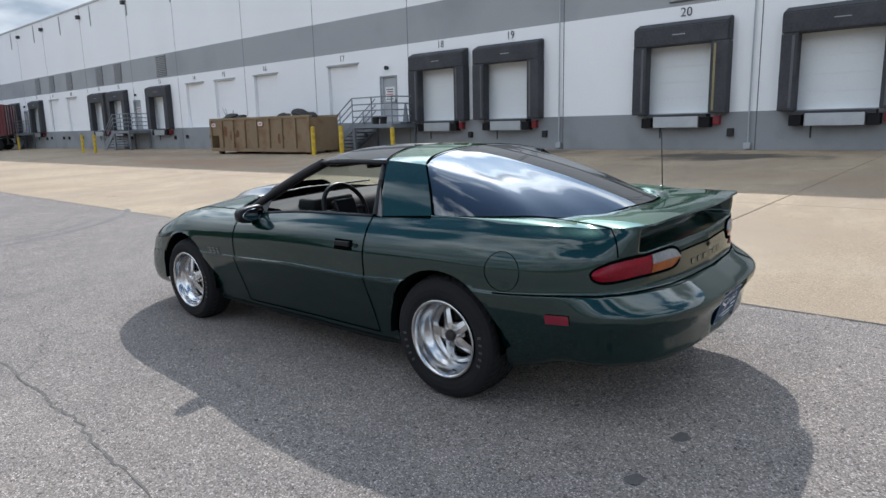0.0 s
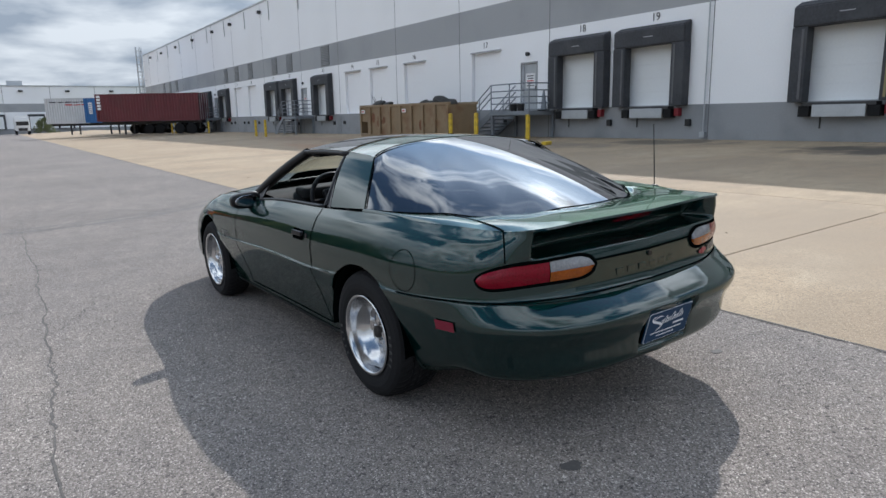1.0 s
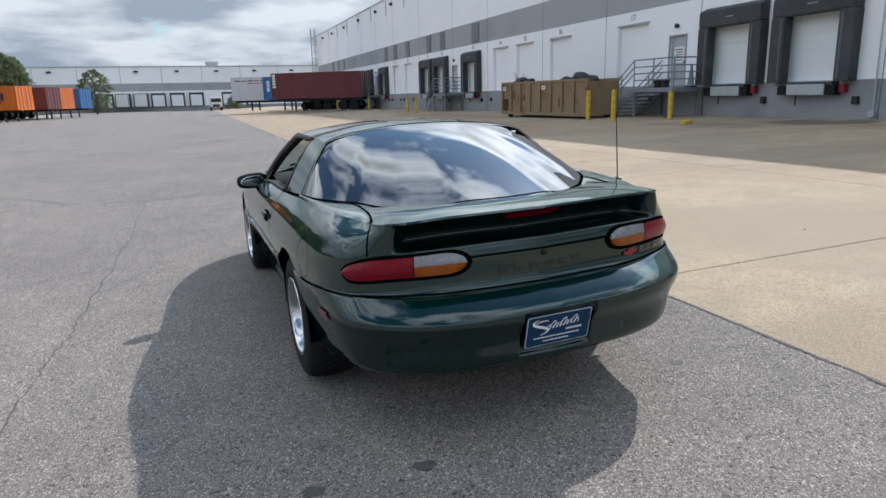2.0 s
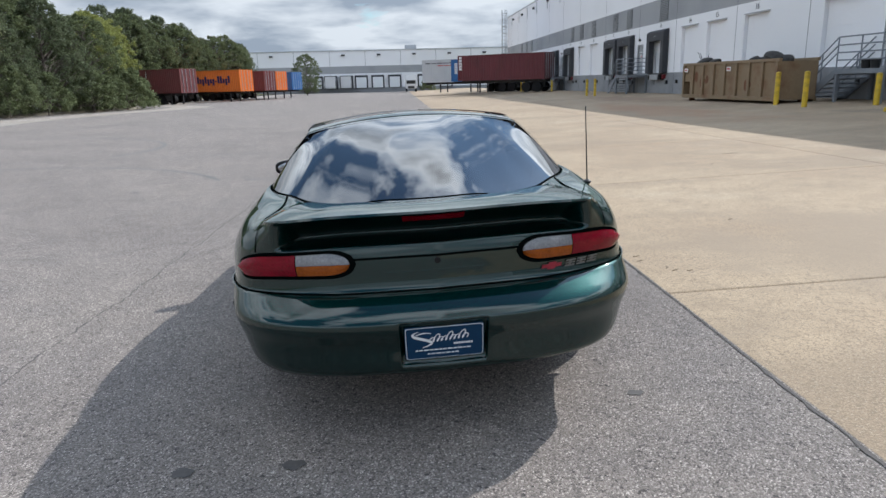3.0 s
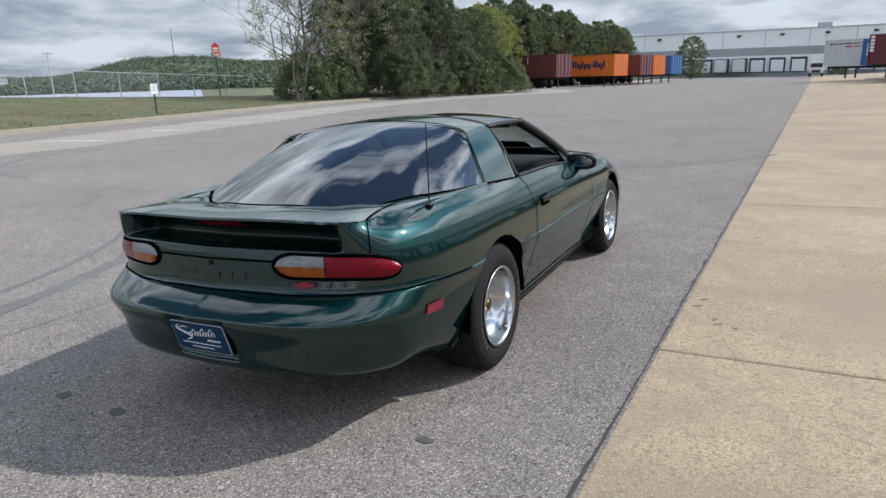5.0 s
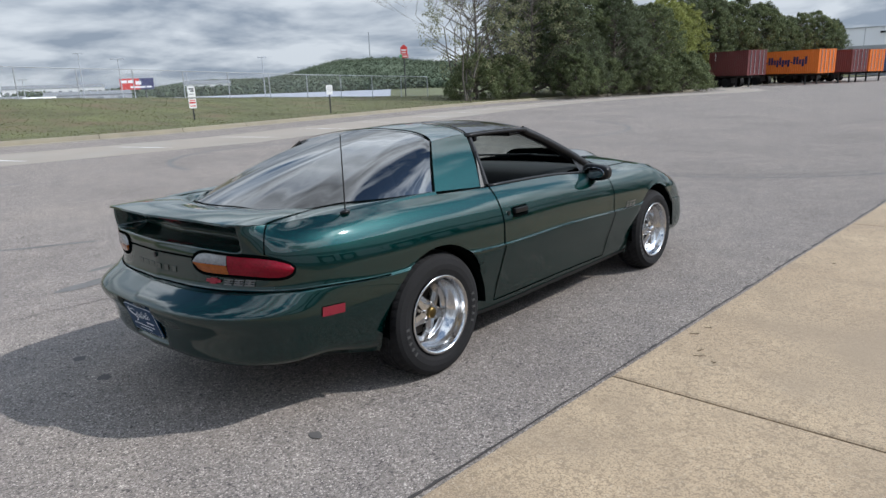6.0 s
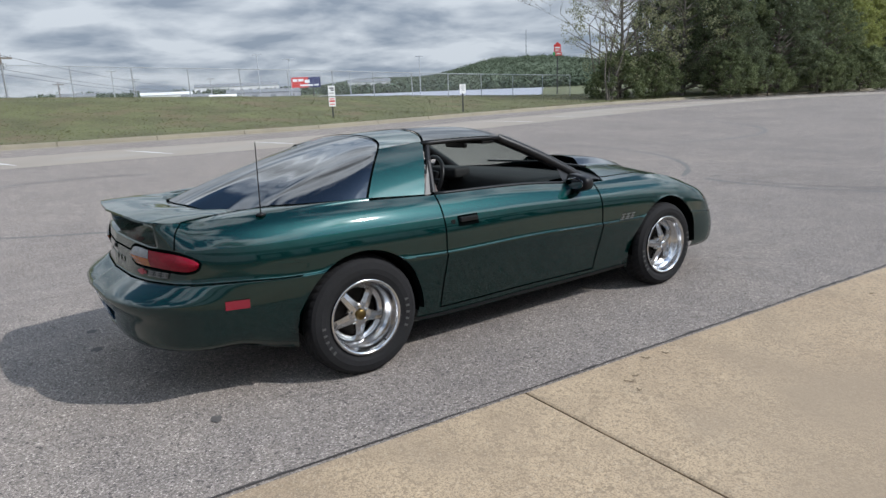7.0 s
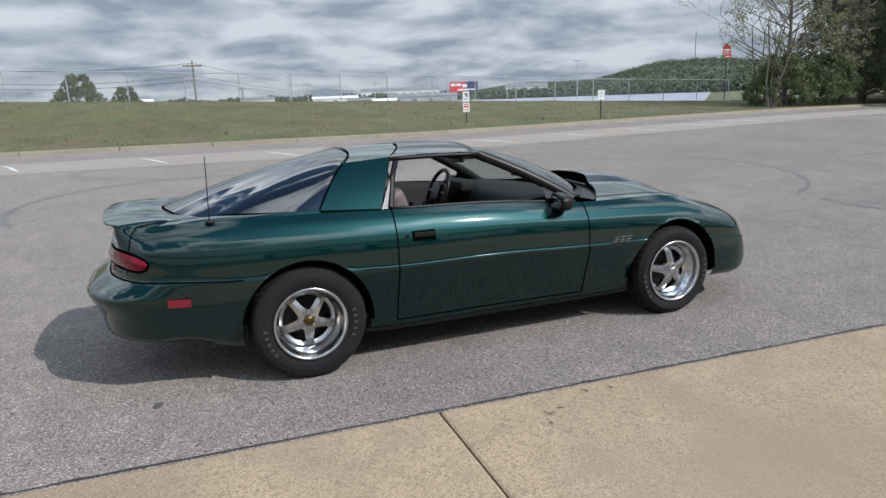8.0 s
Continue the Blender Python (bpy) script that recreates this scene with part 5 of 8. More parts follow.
TREES = [
    # kind, x, y, size, turn
    ("shrub", -30.2, 35.6, 1.0, 140), ("shrub", -29.4, 38.6, 0.95, 250), ("olive", -31.4, 37.0, 1.12, 60), ("olive", -29.6, 42.0, 1.08, 210),
    ("cedar_c", -29.2, 46.2, 1.08, 0), ("cedar_b", -27.4, 43.5, 0.86, 33), ("cedar_a", -33.4, 47.0, 1.05, 130), ("shrub", -25.6, 42.0, 0.95, 80), ("cedar_b", -26.4, 49.0, 0.94, 77),
    ("cedar_a", -30.2, 52.5, 1.02, 301), ("cedar_c", -25.6, 54.0, 0.80, 200), ("shrub", -24.0, 50.5, 0.9, 10), ("cedar_b", -28.6, 58.0, 0.88, 160), ("shrub", -23.6, 56.0, 1.0, 310),
    ("elm", -28.6, 61.5, 1.02, 45), ("cedar_a", -32.8, 63.5, 0.80, 210), ("elm", -31.5, 68.0, 1.05, 300), ("cedar_c", -34.5, 72.0, 1.00, 88), ("cedar_a", -34.0, 77.5, 1.13, 15),
    ("cedar_b", -33.5, 84.0, 1.28, 270), ("cedar_a", -31.5, 89.0, 1.12, 120), ("cedar_b", -30.5, 94.0, 1.17, 190), ("cedar_a", -29.0, 99.0, 0.90, 222), ("cedar_c", -27.0, 104.0, 1.03, 30), ("cedar_a", -25.6, 108.0, 0.86, 200),
    ("cedar_c", -33.0, 81.0, 1.12, 50), ("cedar_c", -32.0, 86.6, 1.1, 150), ("cedar_c", -30.2, 91.6, 1.08, 250), ("cedar_c", -29.2, 96.6, 0.92, 350), ("cedar_c", -28.0, 101.4, 0.98, 110), ("cedar_c", -26.4, 106.0, 0.92, 20), ("elm", -33.4, 75.0, 1.15, 170),
    ("cedar_b", -36.0, 47.0, 1.1, 5), ("cedar_a", -37.0, 55.0, 1.1, 95), ("cedar_c", -35.0, 66.0, 0.95, 185), ("cedar_b", -38.5, 78.0, 1.12, 275), ("cedar_a", -36.0, 90.0, 1.22, 40),
    ("shrub", -25.2, 46.0, 0.85, 120), ("shrub", -23.8, 53.2, 0.8, 220), ("shrub", -24.6, 59.5, 0.95, 340), ("shrub", -26.6, 64.0, 1.0, 70),
]
LABELS = {"cedar_a": "dense dark green cedar tree at the edge of the verge", "cedar_b": "broad dark green cedar tree among the others", "cedar_c": "full mid-green tree in the tree belt", "elm": "yellow-green broadleaf tree in front of the cedars",
          "olive": "thin olive-brown tree losing its leaves", "shrub": "low leafy green shrub at the foot of the trees"}
for kind, x, y, s, turn in TREES:
    z = verge_z(x, y)
    t = copy_thing(kinds[kind], Matrix.Translation((x, y, z)) @ Matrix.Rotation(radians(turn), 4, "Z") @ Matrix.Scale(s, 4))
    t.scale = (s, s, s)
    tagged(t, LABELS[kind], "shrub" if kind == "shrub" else "tree", "tree belt")
for kind, x, y, s in (("cedar_c", -18.6, 132.0, 0.85), ("shrub", 6.0, 150.0, 0.9)):
    t = copy_thing(kinds[kind], Matrix.Translation((x, y, gz(x, y))))
    t.scale = (s, s, s)
    tagged(t, "lone young tree before the distant warehouse", "tree")
for x, y, s in ((-51.5, -9.0, 0.92), (-53.0, -6.0, 0.68)):
    t = copy_thing(kinds["shrub"], Matrix.Translation((x, y, 0.3)))
    t.scale = (s, s, s * 1.15)
    tagged(t, "round leafy bush beyond the fence", "shrub")
for k in kinds.values():
    for o in list(k.children_recursive) + [k]:
        bpy.data.objects.remove(o)


def bare_tree(x, y, h, seed):
    rng = random.Random(seed)
    t = thing("bare_tree", Matrix.Translation((x, y, verge_z(x, y))), "leafless grey tree with fine upswept branches", "tree")
    verts, faces = [], []

    def twig(a, b, r0, r1):
        d = (b - a).normalized()
        u = d.orthogonal().normalized()
        w = d.cross(u)
        i = len(verts)
        for p, r in ((a, r0), (b, r1)):
            for k in range(5):
                c, q = math.cos(2 * math.pi * k / 5) * r, math.sin(2 * math.pi * k / 5) * r
                verts.append(tuple(p + u * c + w * q))
        for k in range(5):
            n = (k + 1) % 5
            faces.append((i + k, i + n, i + 5 + n, i + 5 + k))

    def grow(p, d, r, length, depth):
        for i in range(3):
            q = p + d * length / 3
            twig(p, q, r, r * 0.84)
            p, r = q, r * 0.84
            d = (d + Vector((rng.gauss(0, 0.11), rng.gauss(0, 0.11), 0.04))).normalized()
            if depth < 5 and i:
                for _ in range(2 if depth else 1):
                    side = Vector((rng.gauss(0, 1), rng.gauss(0, 1), rng.uniform(-0.2, 0.6))).normalized()
                    grow(p, (d * 0.75 + side * 0.75).normalized(), max(r * 0.58, 0.006), length * rng.uniform(0.48, 0.72), depth + 1)

    for k in range(3):
        a = k * 2.1 + 0.4
        grow(Vector((0.15 * math.cos(a), 0.15 * math.sin(a), -0.1)), Vector((0.17 * math.cos(a), 0.17 * math.sin(a), 1)).normalized(), 0.066, h * 0.55, 0)
    from_lists("trunk", verts, faces, M["bark_pale"], t)


bare_tree(-29.5, 34.0, 9.6, 21)
bare_tree(-31.0, 39.5, 10.5, 22)
bare_tree(-32.6, 36.2, 9.8, 23)


# ---- the distance beyond the fence ----
def polar(bearing, r, z=0.0):
    """A point at a bearing (degrees to the left of straight ahead) and a distance."""
    a = radians(70.4 + (bearing - 71.5) * 1.022)
    return Vector((-math.sin(a) * r, math.cos(a) * r, z))


v, f = [], []
n = 24
for i in range(n + 1):
    b = 50 + 25 * i / n
    for r in (150, 330):
        p = polar(b, r, -2.4)
        v.append(tuple(p))
for i in range(n):
    f.append((2 * i, 2 * i + 1, 2 * i + 3, 2 * i + 2))
tagged(from_lists("pale_lot", v, f, M["pale_lot"]), "pale concrete lot far beyond the fence", "pavement", kind="structure")


def woods(name, seed, spots, mat, label, size, per=14):
    """Far woods: round crowns of leafy clumps thrown over a stretch of land."""
    rng = random.Random(seed)
    verts, faces = [], []
    for p, s in spots(rng):
        for _ in range(per):
            d = Vector((rng.gauss(0, 1), rng.gauss(0, 1), abs(rng.gauss(0, 0.8)))).normalized()
            c = p + Vector((d.x * s * 0.62, d.y * s * 0.62, s * (0.25 + 0.75 * d.z))) * rng.uniform(0.8, 1.05)
            n = (d + Vector((rng.gauss(0, 0.4), rng.gauss(0, 0.4), 0.25 + rng.gauss(0, 0.4)))).normalized()
            u = n.cross(Vector((rng.gauss(0, 1), rng.gauss(0, 1), rng.gauss(0, 1)))).normalized()
            w = n.cross(u)
            k = size * rng.uniform(0.6, 1.3) * s / 5
            b = len(verts)
            verts += [tuple(c - u * k), tuple(c + w * k * 0.8), tuple(c + u * k), tuple(c - w * k * 0.8)]
            faces.append((b, b + 1, b + 2, b + 3))
    tagged(from_lists(name, verts, faces, mat), label, "trees", kind="stuff")


def belt(rng):
    for _ in range(3200):
        b = rng.uniform(38, 125)
        r = rng.uniform(400, 640)
        yield polar(b, r, -3.5), rng.uniform(4.0, 6.5) * (1 + 0.45 * noise.noise((b * 0.45, 0, 0))) * (r / 500)


def near_belt(rng):
    for _ in range(520):
        b = rng.uniform(40, 68)
        r = rng.uniform(330, 385)
        yield polar(b, r, -3.0), rng.uniform(3.0, 5.6) * (1 + 0.5 * noise.noise((b * 0.5, 5, 0)))


woods("far_trees", 31, belt, M["far_woods"], "distant belt of green trees", 0.6, 50)
woods("far_hedge", 32, near_belt, M["far_woods"], "rough green trees and scrub beyond the lot", 0.7, 70)


def hill_z(b, r):
    """A flat-topped hill with a long shoulder to its left."""
    top = 35.0 * (1 - smooth01(53.0, 60.5, b)) * (1 - 0.20 * smooth01(0, 1, (50.5 - b) / 5.0)) + 12.5 * smooth01(53.0, 60.5, b) * (1 - smooth01(64, 72, b))
    return top * smooth01(560, 960, r) - 5


v, f = [], []
BN, RN = 70, 16
for i in range(BN + 1):
    for j in range(RN + 1):
        b, r = 10 + 70 * i / BN, 540 + 760 * j / RN
        v.append(tuple(polar(b, r, hill_z(b, r) + 1.5 * noise.noise((b * 0.5, r * 0.01, 0)))))
for i in range(BN):
    for j in range(RN):
        a = i * (RN + 1) + j
        f.append((a, a + 1, a + RN + 2, a + RN + 1))
tagged(from_lists("far_hill", v, f, M["far_hill"], smooth=True), "low wooded hill on the skyline", "hill", kind="structure")


def hill_spots(rng):
    for _ in range(7500):
        b, r = rng.uniform(26, 74), rng.uniform(560, 1060)
        yield polar(b, r, hill_z(b, r) - 2.0), rng.uniform(4.0, 7.5)


# these crowns share the hill's colour, with its haze mixed in
woods("hill_woods", 33, hill_spots, M["far_hill"], "thick green woods covering the hill", 0.52, 40)


def pole_thing(name, bearing, r, z0, z1, rad, mat, label, category, head=None):
    p = polar(bearing, r)
    t = thing(name, Matrix.Translation((p.x, p.y, z0)) @ Matrix.Rotation(radians(bearing), 4, "Z"), label, category, category + "s")
    part("pole", tube((0, 0, 0), (0, 0, z1 - z0), rad, rad * 0.7, 8), mat, t)
    if head == "lamps":
        part("lamp_head", box((-1.6, -0.2, z1 - z0), (1.6, 0.2, z1 - z0 + 0.35), 0.05), M["galvanised"], t)
    if head == "cross":
        part("crossarm", box((-1.2, -0.08, z1 - z0 - 0.75), (1.2, 0.08, z1 - z0 - 0.55)), mat, t)
        for x in (-1.05, -0.45, 0.45, 1.05):
            part("insulator", tube((x, 0, z1 - z0 - 0.55), (x, 0, z1 - z0 - 0.28), 0.06, seg=6), M["galvanised"], t)
        part("transformer", tube((0.3, 0, z1 - z0 - 1.9), (0.3, 0, z1 - z0 - 1.2), 0.18, seg=10), M["galvanised"], t)
    return t


G_ = M["galvanised"]
for b, r, z1, rad in ((73.3, 250, 13.5, 0.2), (70.8, 180, 8.8, 0.16), (60.2, 260, 11.5, 0.2), (84.0, 260, 9.5, 0.2), (77.0, 300, 6.5, 0.2), (82.5, 240, 6.0, 0.15), (66.0, 320, 8.5, 0.2)):
    pole_thing("light_pole", b, r, -2.6, z1, rad, G_, "tall thin light pole in the distance", "light pole", "lamps")
for b, r, z1 in ((91.4, 92, 6.9), (100.8, 150, 5.0), (105.5, 95, 6.5), (87.7, 190, 5.2)):
    pole_thing("utility_pole", b, r, -2.6, z1, 0.14, M["wood_pole"], "weathered wooden utility pole with a crossarm", "utility pole", "cross")
for dz in (-0.3, -1.9, -2.5):
    for (b0, r0, z0), (b1, r1, z1) in (((105.5, 95, 6.5), (91.4, 92, 6.9)), ((91.4, 92, 6.9), (80.0, 230, 4.0)), ((125.0, 105, 6.5), (105.5, 95, 6.5))):
        a, c = polar(b0, r0, z0 + dz), polar(b1, r1, z1 + dz)
        bm = bmesh.new()
        for k in range(12):
            t0, t1 = k / 12, (k + 1) / 12
            p, q = a.lerp(c, t0), a.lerp(c, t1)
            p.z -= 1.0 * 4 * t0 * (1 - t0) * 0.5
            q.z -= 1.0 * 4 * t1 * (1 - t1) * 0.5
            add_tube(bm, p, q, 0.025, seg=4)
        tagged(part("power_line", bm, M["black"]), "sagging dark overhead power line", "cable", "power lines")
pole_thing("radio_mast", 51.6, 960, 36, 68, 0.6, M["rail_grey"], "slim radio mast on the hill", "mast")


def roadside_sign():
    b, r = 48.7, 185
    p = polar(b, r, -2.6)
    s = thing("roadside_sign", Matrix.Translation(p) @ Matrix.Rotation(radians(b), 4, "Z") @ Matrix.Diagonal((0.62, 0.62, 0.93, 1)), "tall red roadside sign with a peaked top and a green panel", "sign")
    part("pole", tube((0, 0, 0), (0, 0, 10.9), 0.28, seg=10), M["dark_steel"], s)
    top = part("top_panel", box((-1.5, -0.3, 12.0), (1.5, 0.3, 14.0), 0.1), M["sign_red"], s)
    bm = bmesh.new()
    vs = [bm.verts.new(q) for q in ((-1.2, -0.3, 14.01), (1.2, -0.3, 14.01), (0, -0.3, 14.7), (-1.2, 0.3, 14.01), (1.2, 0.3, 14.01), (0, 0.3, 14.7))]
    for q in ((0, 1, 2), (5, 4, 3), (0, 3, 4, 1), (1, 4, 5, 2), (2, 5, 3, 0)):
        bm.faces.new([vs[i] for i in q])
    part("peak", bm, M["sign_red"], s)
    part("lower_panel", box((-0.9, -0.32, 10.9), (1.9, 0.32, 11.9), 0.1), M["sign_red"], s)
    part("green_panel", box((-2.0, -0.3, 11.0), (-0.95, 0.3, 11.9), 0.05), M["sign_green"], s)
    for x0, x1, z0, z1 in ((-1.1, 1.1, 12.9, 13.3), (-0.9, 0.9, 12.3, 12.55), (-0.5, 1.5, 11.25, 11.5)):
        part("print_bar", box((x0, -0.36, z0), (x1, -0.325, z1)), M["white_paint"], s)


roadside_sign()


def billboard():
    b, r = 69.6, 300
    s = thing("billboard", Matrix.Translation(polar(b, r, -2.6)) @ Matrix.Rotation(radians(b), 4, "Z"), "wide billboard, red on one side and navy on the other", "billboard")
    for x in (-3, 3):
        part("post", tube((x, 0.4, 0), (x, 0.4, 6.5), 0.3, seg=8), M["dark_steel"], s)
    part("red_panel", box((-6.3, -0.2, 4.3), (1.0, 0.2, 8.7)), M["sign_red"], s)
    part("navy_panel", box((1.01, -0.2, 4.3), (6.3, 0.2, 8.7)), M["sign_navy"], s)
    for x0, x1, z0, z1 in ((-5.6, -3.6, 6.9, 8.0), (-3.2, -1.0, 6.9, 8.0), (-0.5, 1.6, 6.2, 7.6), (-2.6, 3.0, 4.9, 5.6), (3.4, 5.4, 5.0, 5.6)):
        part("print_bar", box((x0, -0.26, z0), (x1, -0.205, z1)), M["white_paint"], s)


billboard()


def far_house(bearing, r, w, d, h, wall, roof, label):
    t = thing("distant_building", Matrix.Translation(polar(bearing, r, -2.6)) @ Matrix.Rotation(radians(bearing), 4, "Z"), label, "building", "distant buildings")
    part("wall", box((-w / 2, 0, 0), (w / 2, d, h)), wall, t)
    bm = bmesh.new()
    vs = [bm.verts.new(q) for q in ((-w / 2 - 0.3, -0.3, h), (w / 2 + 0.3, -0.3, h), (w / 2 + 0.3, d + 0.3, h), (-w / 2 - 0.3, d + 0.3, h), (-w / 2 - 0.3, d / 2, h * 1.35), (w / 2 + 0.3, d / 2, h * 1.35))]
    for q in ((0, 1, 5, 4), (2, 3, 4, 5), (0, 4, 3), (1, 2, 5), (0, 3, 2, 1)):
        bm.faces.new([vs[i] for i in q])
    part("roof", bm, roof, t)
    for k in range(max(2, int(w / 6))):
        x = -w / 2 + (k + 0.5) * w / max(2, int(w / 6))
        part("window", box((x - 1.0, -0.04, h * 0.35), (x + 1.0, -0.002, h * 0.75)), M["metal_roof"], t)


far_house(73.0, 250, 26, 20, 3.2, M["wall_grey"], M["metal_roof"], "low grey building with a dark metal roof")
far_house(80.3, 330, 22, 12, 3.4, M["haze_white"], M["haze_white"], "white low building in the distance")
far_house(78.2, 230, 9, 8, 2.6, M["brick_far"], M["metal_roof"], "small brick building in the distance")
far_house(76.2, 225, 8, 6, 2.3, M["white_paint"], M["white_paint"], "white low shed in the distance")
far_house(96.5, 330, 26, 12, 4.6, M["haze_white"], M["haze_white"], "white low building in the distance")
far_house(103.5, 340, 40, 14, 4.4, M["haze_white"], M["haze_white"], "long white building in the distance")
far_house(86.5, 350, 16, 10, 4.0, M["haze_white"], M["metal_roof"], "pale low building in the distance")
far_house(64.5, 480, 30, 14, 6.5, M["haze_white"], M["metal_roof"], "pale house among trees in the distance")
far_house(75.0, 520, 60, 20, 7.0, M["haze_white"], M["metal_roof"], "long pale building in the distance")



# ---- the car ----
def paint_material():
    """Dark green metallic lacquer: fine flake in the base, a smooth clear coat with a little dust."""
    m = bpy.data.materials.new("green_paint")
    m.use_nodes = True
    n, l = m.node_tree.nodes, m.node_tree.links
    b = n["Principled BSDF"]
    co = n.new("ShaderNodeTexCoord")
    flake = n.new("ShaderNodeTexVoronoi")
    flake.inputs["Scale"].default_value = 900
    l.new(co.outputs["Object"], flake.inputs["Vector"])
    r = n.new("ShaderNodeValToRGB")
    r.color_ramp.elements[0].color = (0.0002, 0.0152, 0.0143, 1)
    r.color_ramp.elements[1].color = (0.0004, 0.0250, 0.0230, 1)
    l.new(flake.outputs["Color"], r.inputs[0])
    l.new(r.outputs[0], b.inputs["Base Color"])
    b.inputs["Metallic"].default_value = 0.72
    b.inputs["Specular IOR Level"].default_value = 0.1
    b.inputs["Specular Tint"].default_value = (0.04, 0.5, 0.4, 1)
    b.inputs["Roughness"].default_value = 0.43
    dust = n.new("ShaderNodeTexNoise")
    dust.inputs["Scale"].default_value = 7
    dust.inputs["Detail"].default_value = 6
    l.new(co.outputs["Object"], dust.inputs["Vector"])
    mr = n.new("ShaderNodeMapRange")
    mr.inputs["To Min"].default_value = 0.03
    mr.inputs["To Max"].default_value = 0.06
    l.new(dust.outputs["Fac"], mr.inputs["Value"])
    b.inputs["Coat Weight"].default_value = 1.0
    b.inputs["Coat IOR"].default_value = 1.58
    l.new(mr.outputs[0], b.inputs["Coat Roughness"])
    return m


PAINT = paint_material()
HATCH_GLASS = glass_material("hatch_glass", (0.12, 0.13, 0.135), mirror=0.14, opacity=0.6, dark=(0.004, 0.004, 0.005))
CLEAR_GLASS = glass_material("clear_glass", (0.62, 0.69, 0.66), mirror=0.03, opacity=0.03, dark=(0.05, 0.06, 0.06))
ROOF_GLASS = glass_material("roof_glass", (0.03, 0.035, 0.045), mirror=0.08, opacity=0.7, dark=(0.004, 0.005, 0.008))
MIRROR = material("mirror_glass", (0.35, 0.36, 0.38), 0.03, metal=1.0, vary=0.01)
TRIM = material("black_trim", (0.008, 0.008, 0.009), 0.4, vary=0.15, scale=6.0, spec=0.25)
GAP = material("panel_gap", (0.002, 0.003, 0.003), 0.7, vary=0.1, spec=0.0)
CHROME = material("polished_aluminium", (0.56, 0.56, 0.565), 0.2, metal=1.0, vary=0.06, scale=14.0, fine=120.0)
TAIL_RED = material("tail_red", (0.175, 0.0008, 0.010), 0.22, spec=0.2, vary=0.35, scale=14.0, fine=130.0, bump=0.3, coat=0.15)
TAIL_AMBER = material("tail_amber", (0.27, 0.062, 0.004), 0.15, spec=0.3, vary=0.3, scale=14.0, fine=130.0, bump=0.3, coat=0.2)
TAIL_CLEAR = material("tail_clear", (0.19, 0.19, 0.195), 0.12, vary=0.35, scale=14.0, fine=130.0, bump=0.3, coat=0.25)
SIDE_RED = material("side_red", (0.17, 0.002, 0.017), 0.2, vary=0.1, fine=130.0, coat=0.7)
PLATE_BLUE = material("plate_blue", (0.003, 0.034, 0.085), 0.5, vary=0.08, spec=0.2)
PLATE_WHITE = material("plate_white", (0.75, 0.77, 0.8), 0.4, vary=0.03)
BADGE_RED = material("badge_red", (0.24, 0.008, 0.025), 0.3, vary=0.05)
BADGE_GREY = material("badge_grey", (0.15, 0.155, 0.16), 0.3, metal=0.6, vary=0.05)
SCOOP = material("black_lacquer", (0.010, 0.011, 0.012), 0.35, vary=0.1, scale=6.0, coat=0.8)
CABIN = material("cabin_plastic", (0.010, 0.0108, 0.0112), 0.75, spec=0.3, vary=0.2, scale=5.0, fine=60.0, bump=0.1)
LEATHER = material("seat_leather", (0.11, 0.085, 0.078), 0.55, vary=0.2, scale=5.0, fine=60.0, bump=0.15)
PALE_TRIM = material("pale_trim", (0.11, 0.108, 0.105), 0.45, vary=0.1, scale=5.0)
BRAKE = material("brake_iron", (0.05, 0.045, 0.042), 0.6, metal=0.6, vary=0.3)
GOLD = material("gold_cap", (0.15, 0.105, 0.042), 0.35, metal=1.0, vary=0.1)
SIDEWALL = material("sidewall_letter", (0.045, 0.045, 0.044), 0.75, vary=0.1)

CAR = Matrix.Rotation(-radians(0.33), 4, "X") @ Matrix.Rotation(-radians(1.87), 4, "Y") @ Matrix.Rotation(radians(2.05), 4, "Z")
car = thing("sports_car", CAR, "dark green metallic two-door sports coupe with polished wheels", "car")


def hermite(values, t):
    """Smooth interpolation along evenly numbered keys."""
    n = len(values)
    i = min(max(int(math.floor(t)), 0), n - 2)
    u = t - i
    p1, p2 = values[i], values[i + 1]
    p0 = values[i - 1] if i > 0 else 2 * p1 - p2
    p3 = values[i + 2] if i + 2 < n else 2 * p2 - p1
    m1, m2 = (p2 - p0) / 2, (p3 - p1) / 2
    u2, u3 = u * u, u * u * u
    return (2 * u3 - 3 * u2 + 1) * p1 + (u3 - 2 * u2 + u) * m1 + (-2 * u3 + 3 * u2) * p2 + (u3 - u2) * m2


# plan of the widest line, half round the car: tail centre, corner, flank, nose
PX = [0.0, 0.40, 0.66, 0.825, 0.885, 0.918, 0.935, 0.94, 0.935, 0.925, 0.905, 0.875, 0.80, 0.60, 0.30, 0.0]
PY = [-1.165, -1.135, -1.045, -0.885, -0.66, -0.36, 0.02, 0.53, 1.20, 1.84, 2.57, 2.98, 3.27, 3.46, 3.555, 3.585]
PA = [-90, -84, -70, -40, -12, -3, -1, 0, 0, 0, 2, 8, 28, 62, 80, 90]
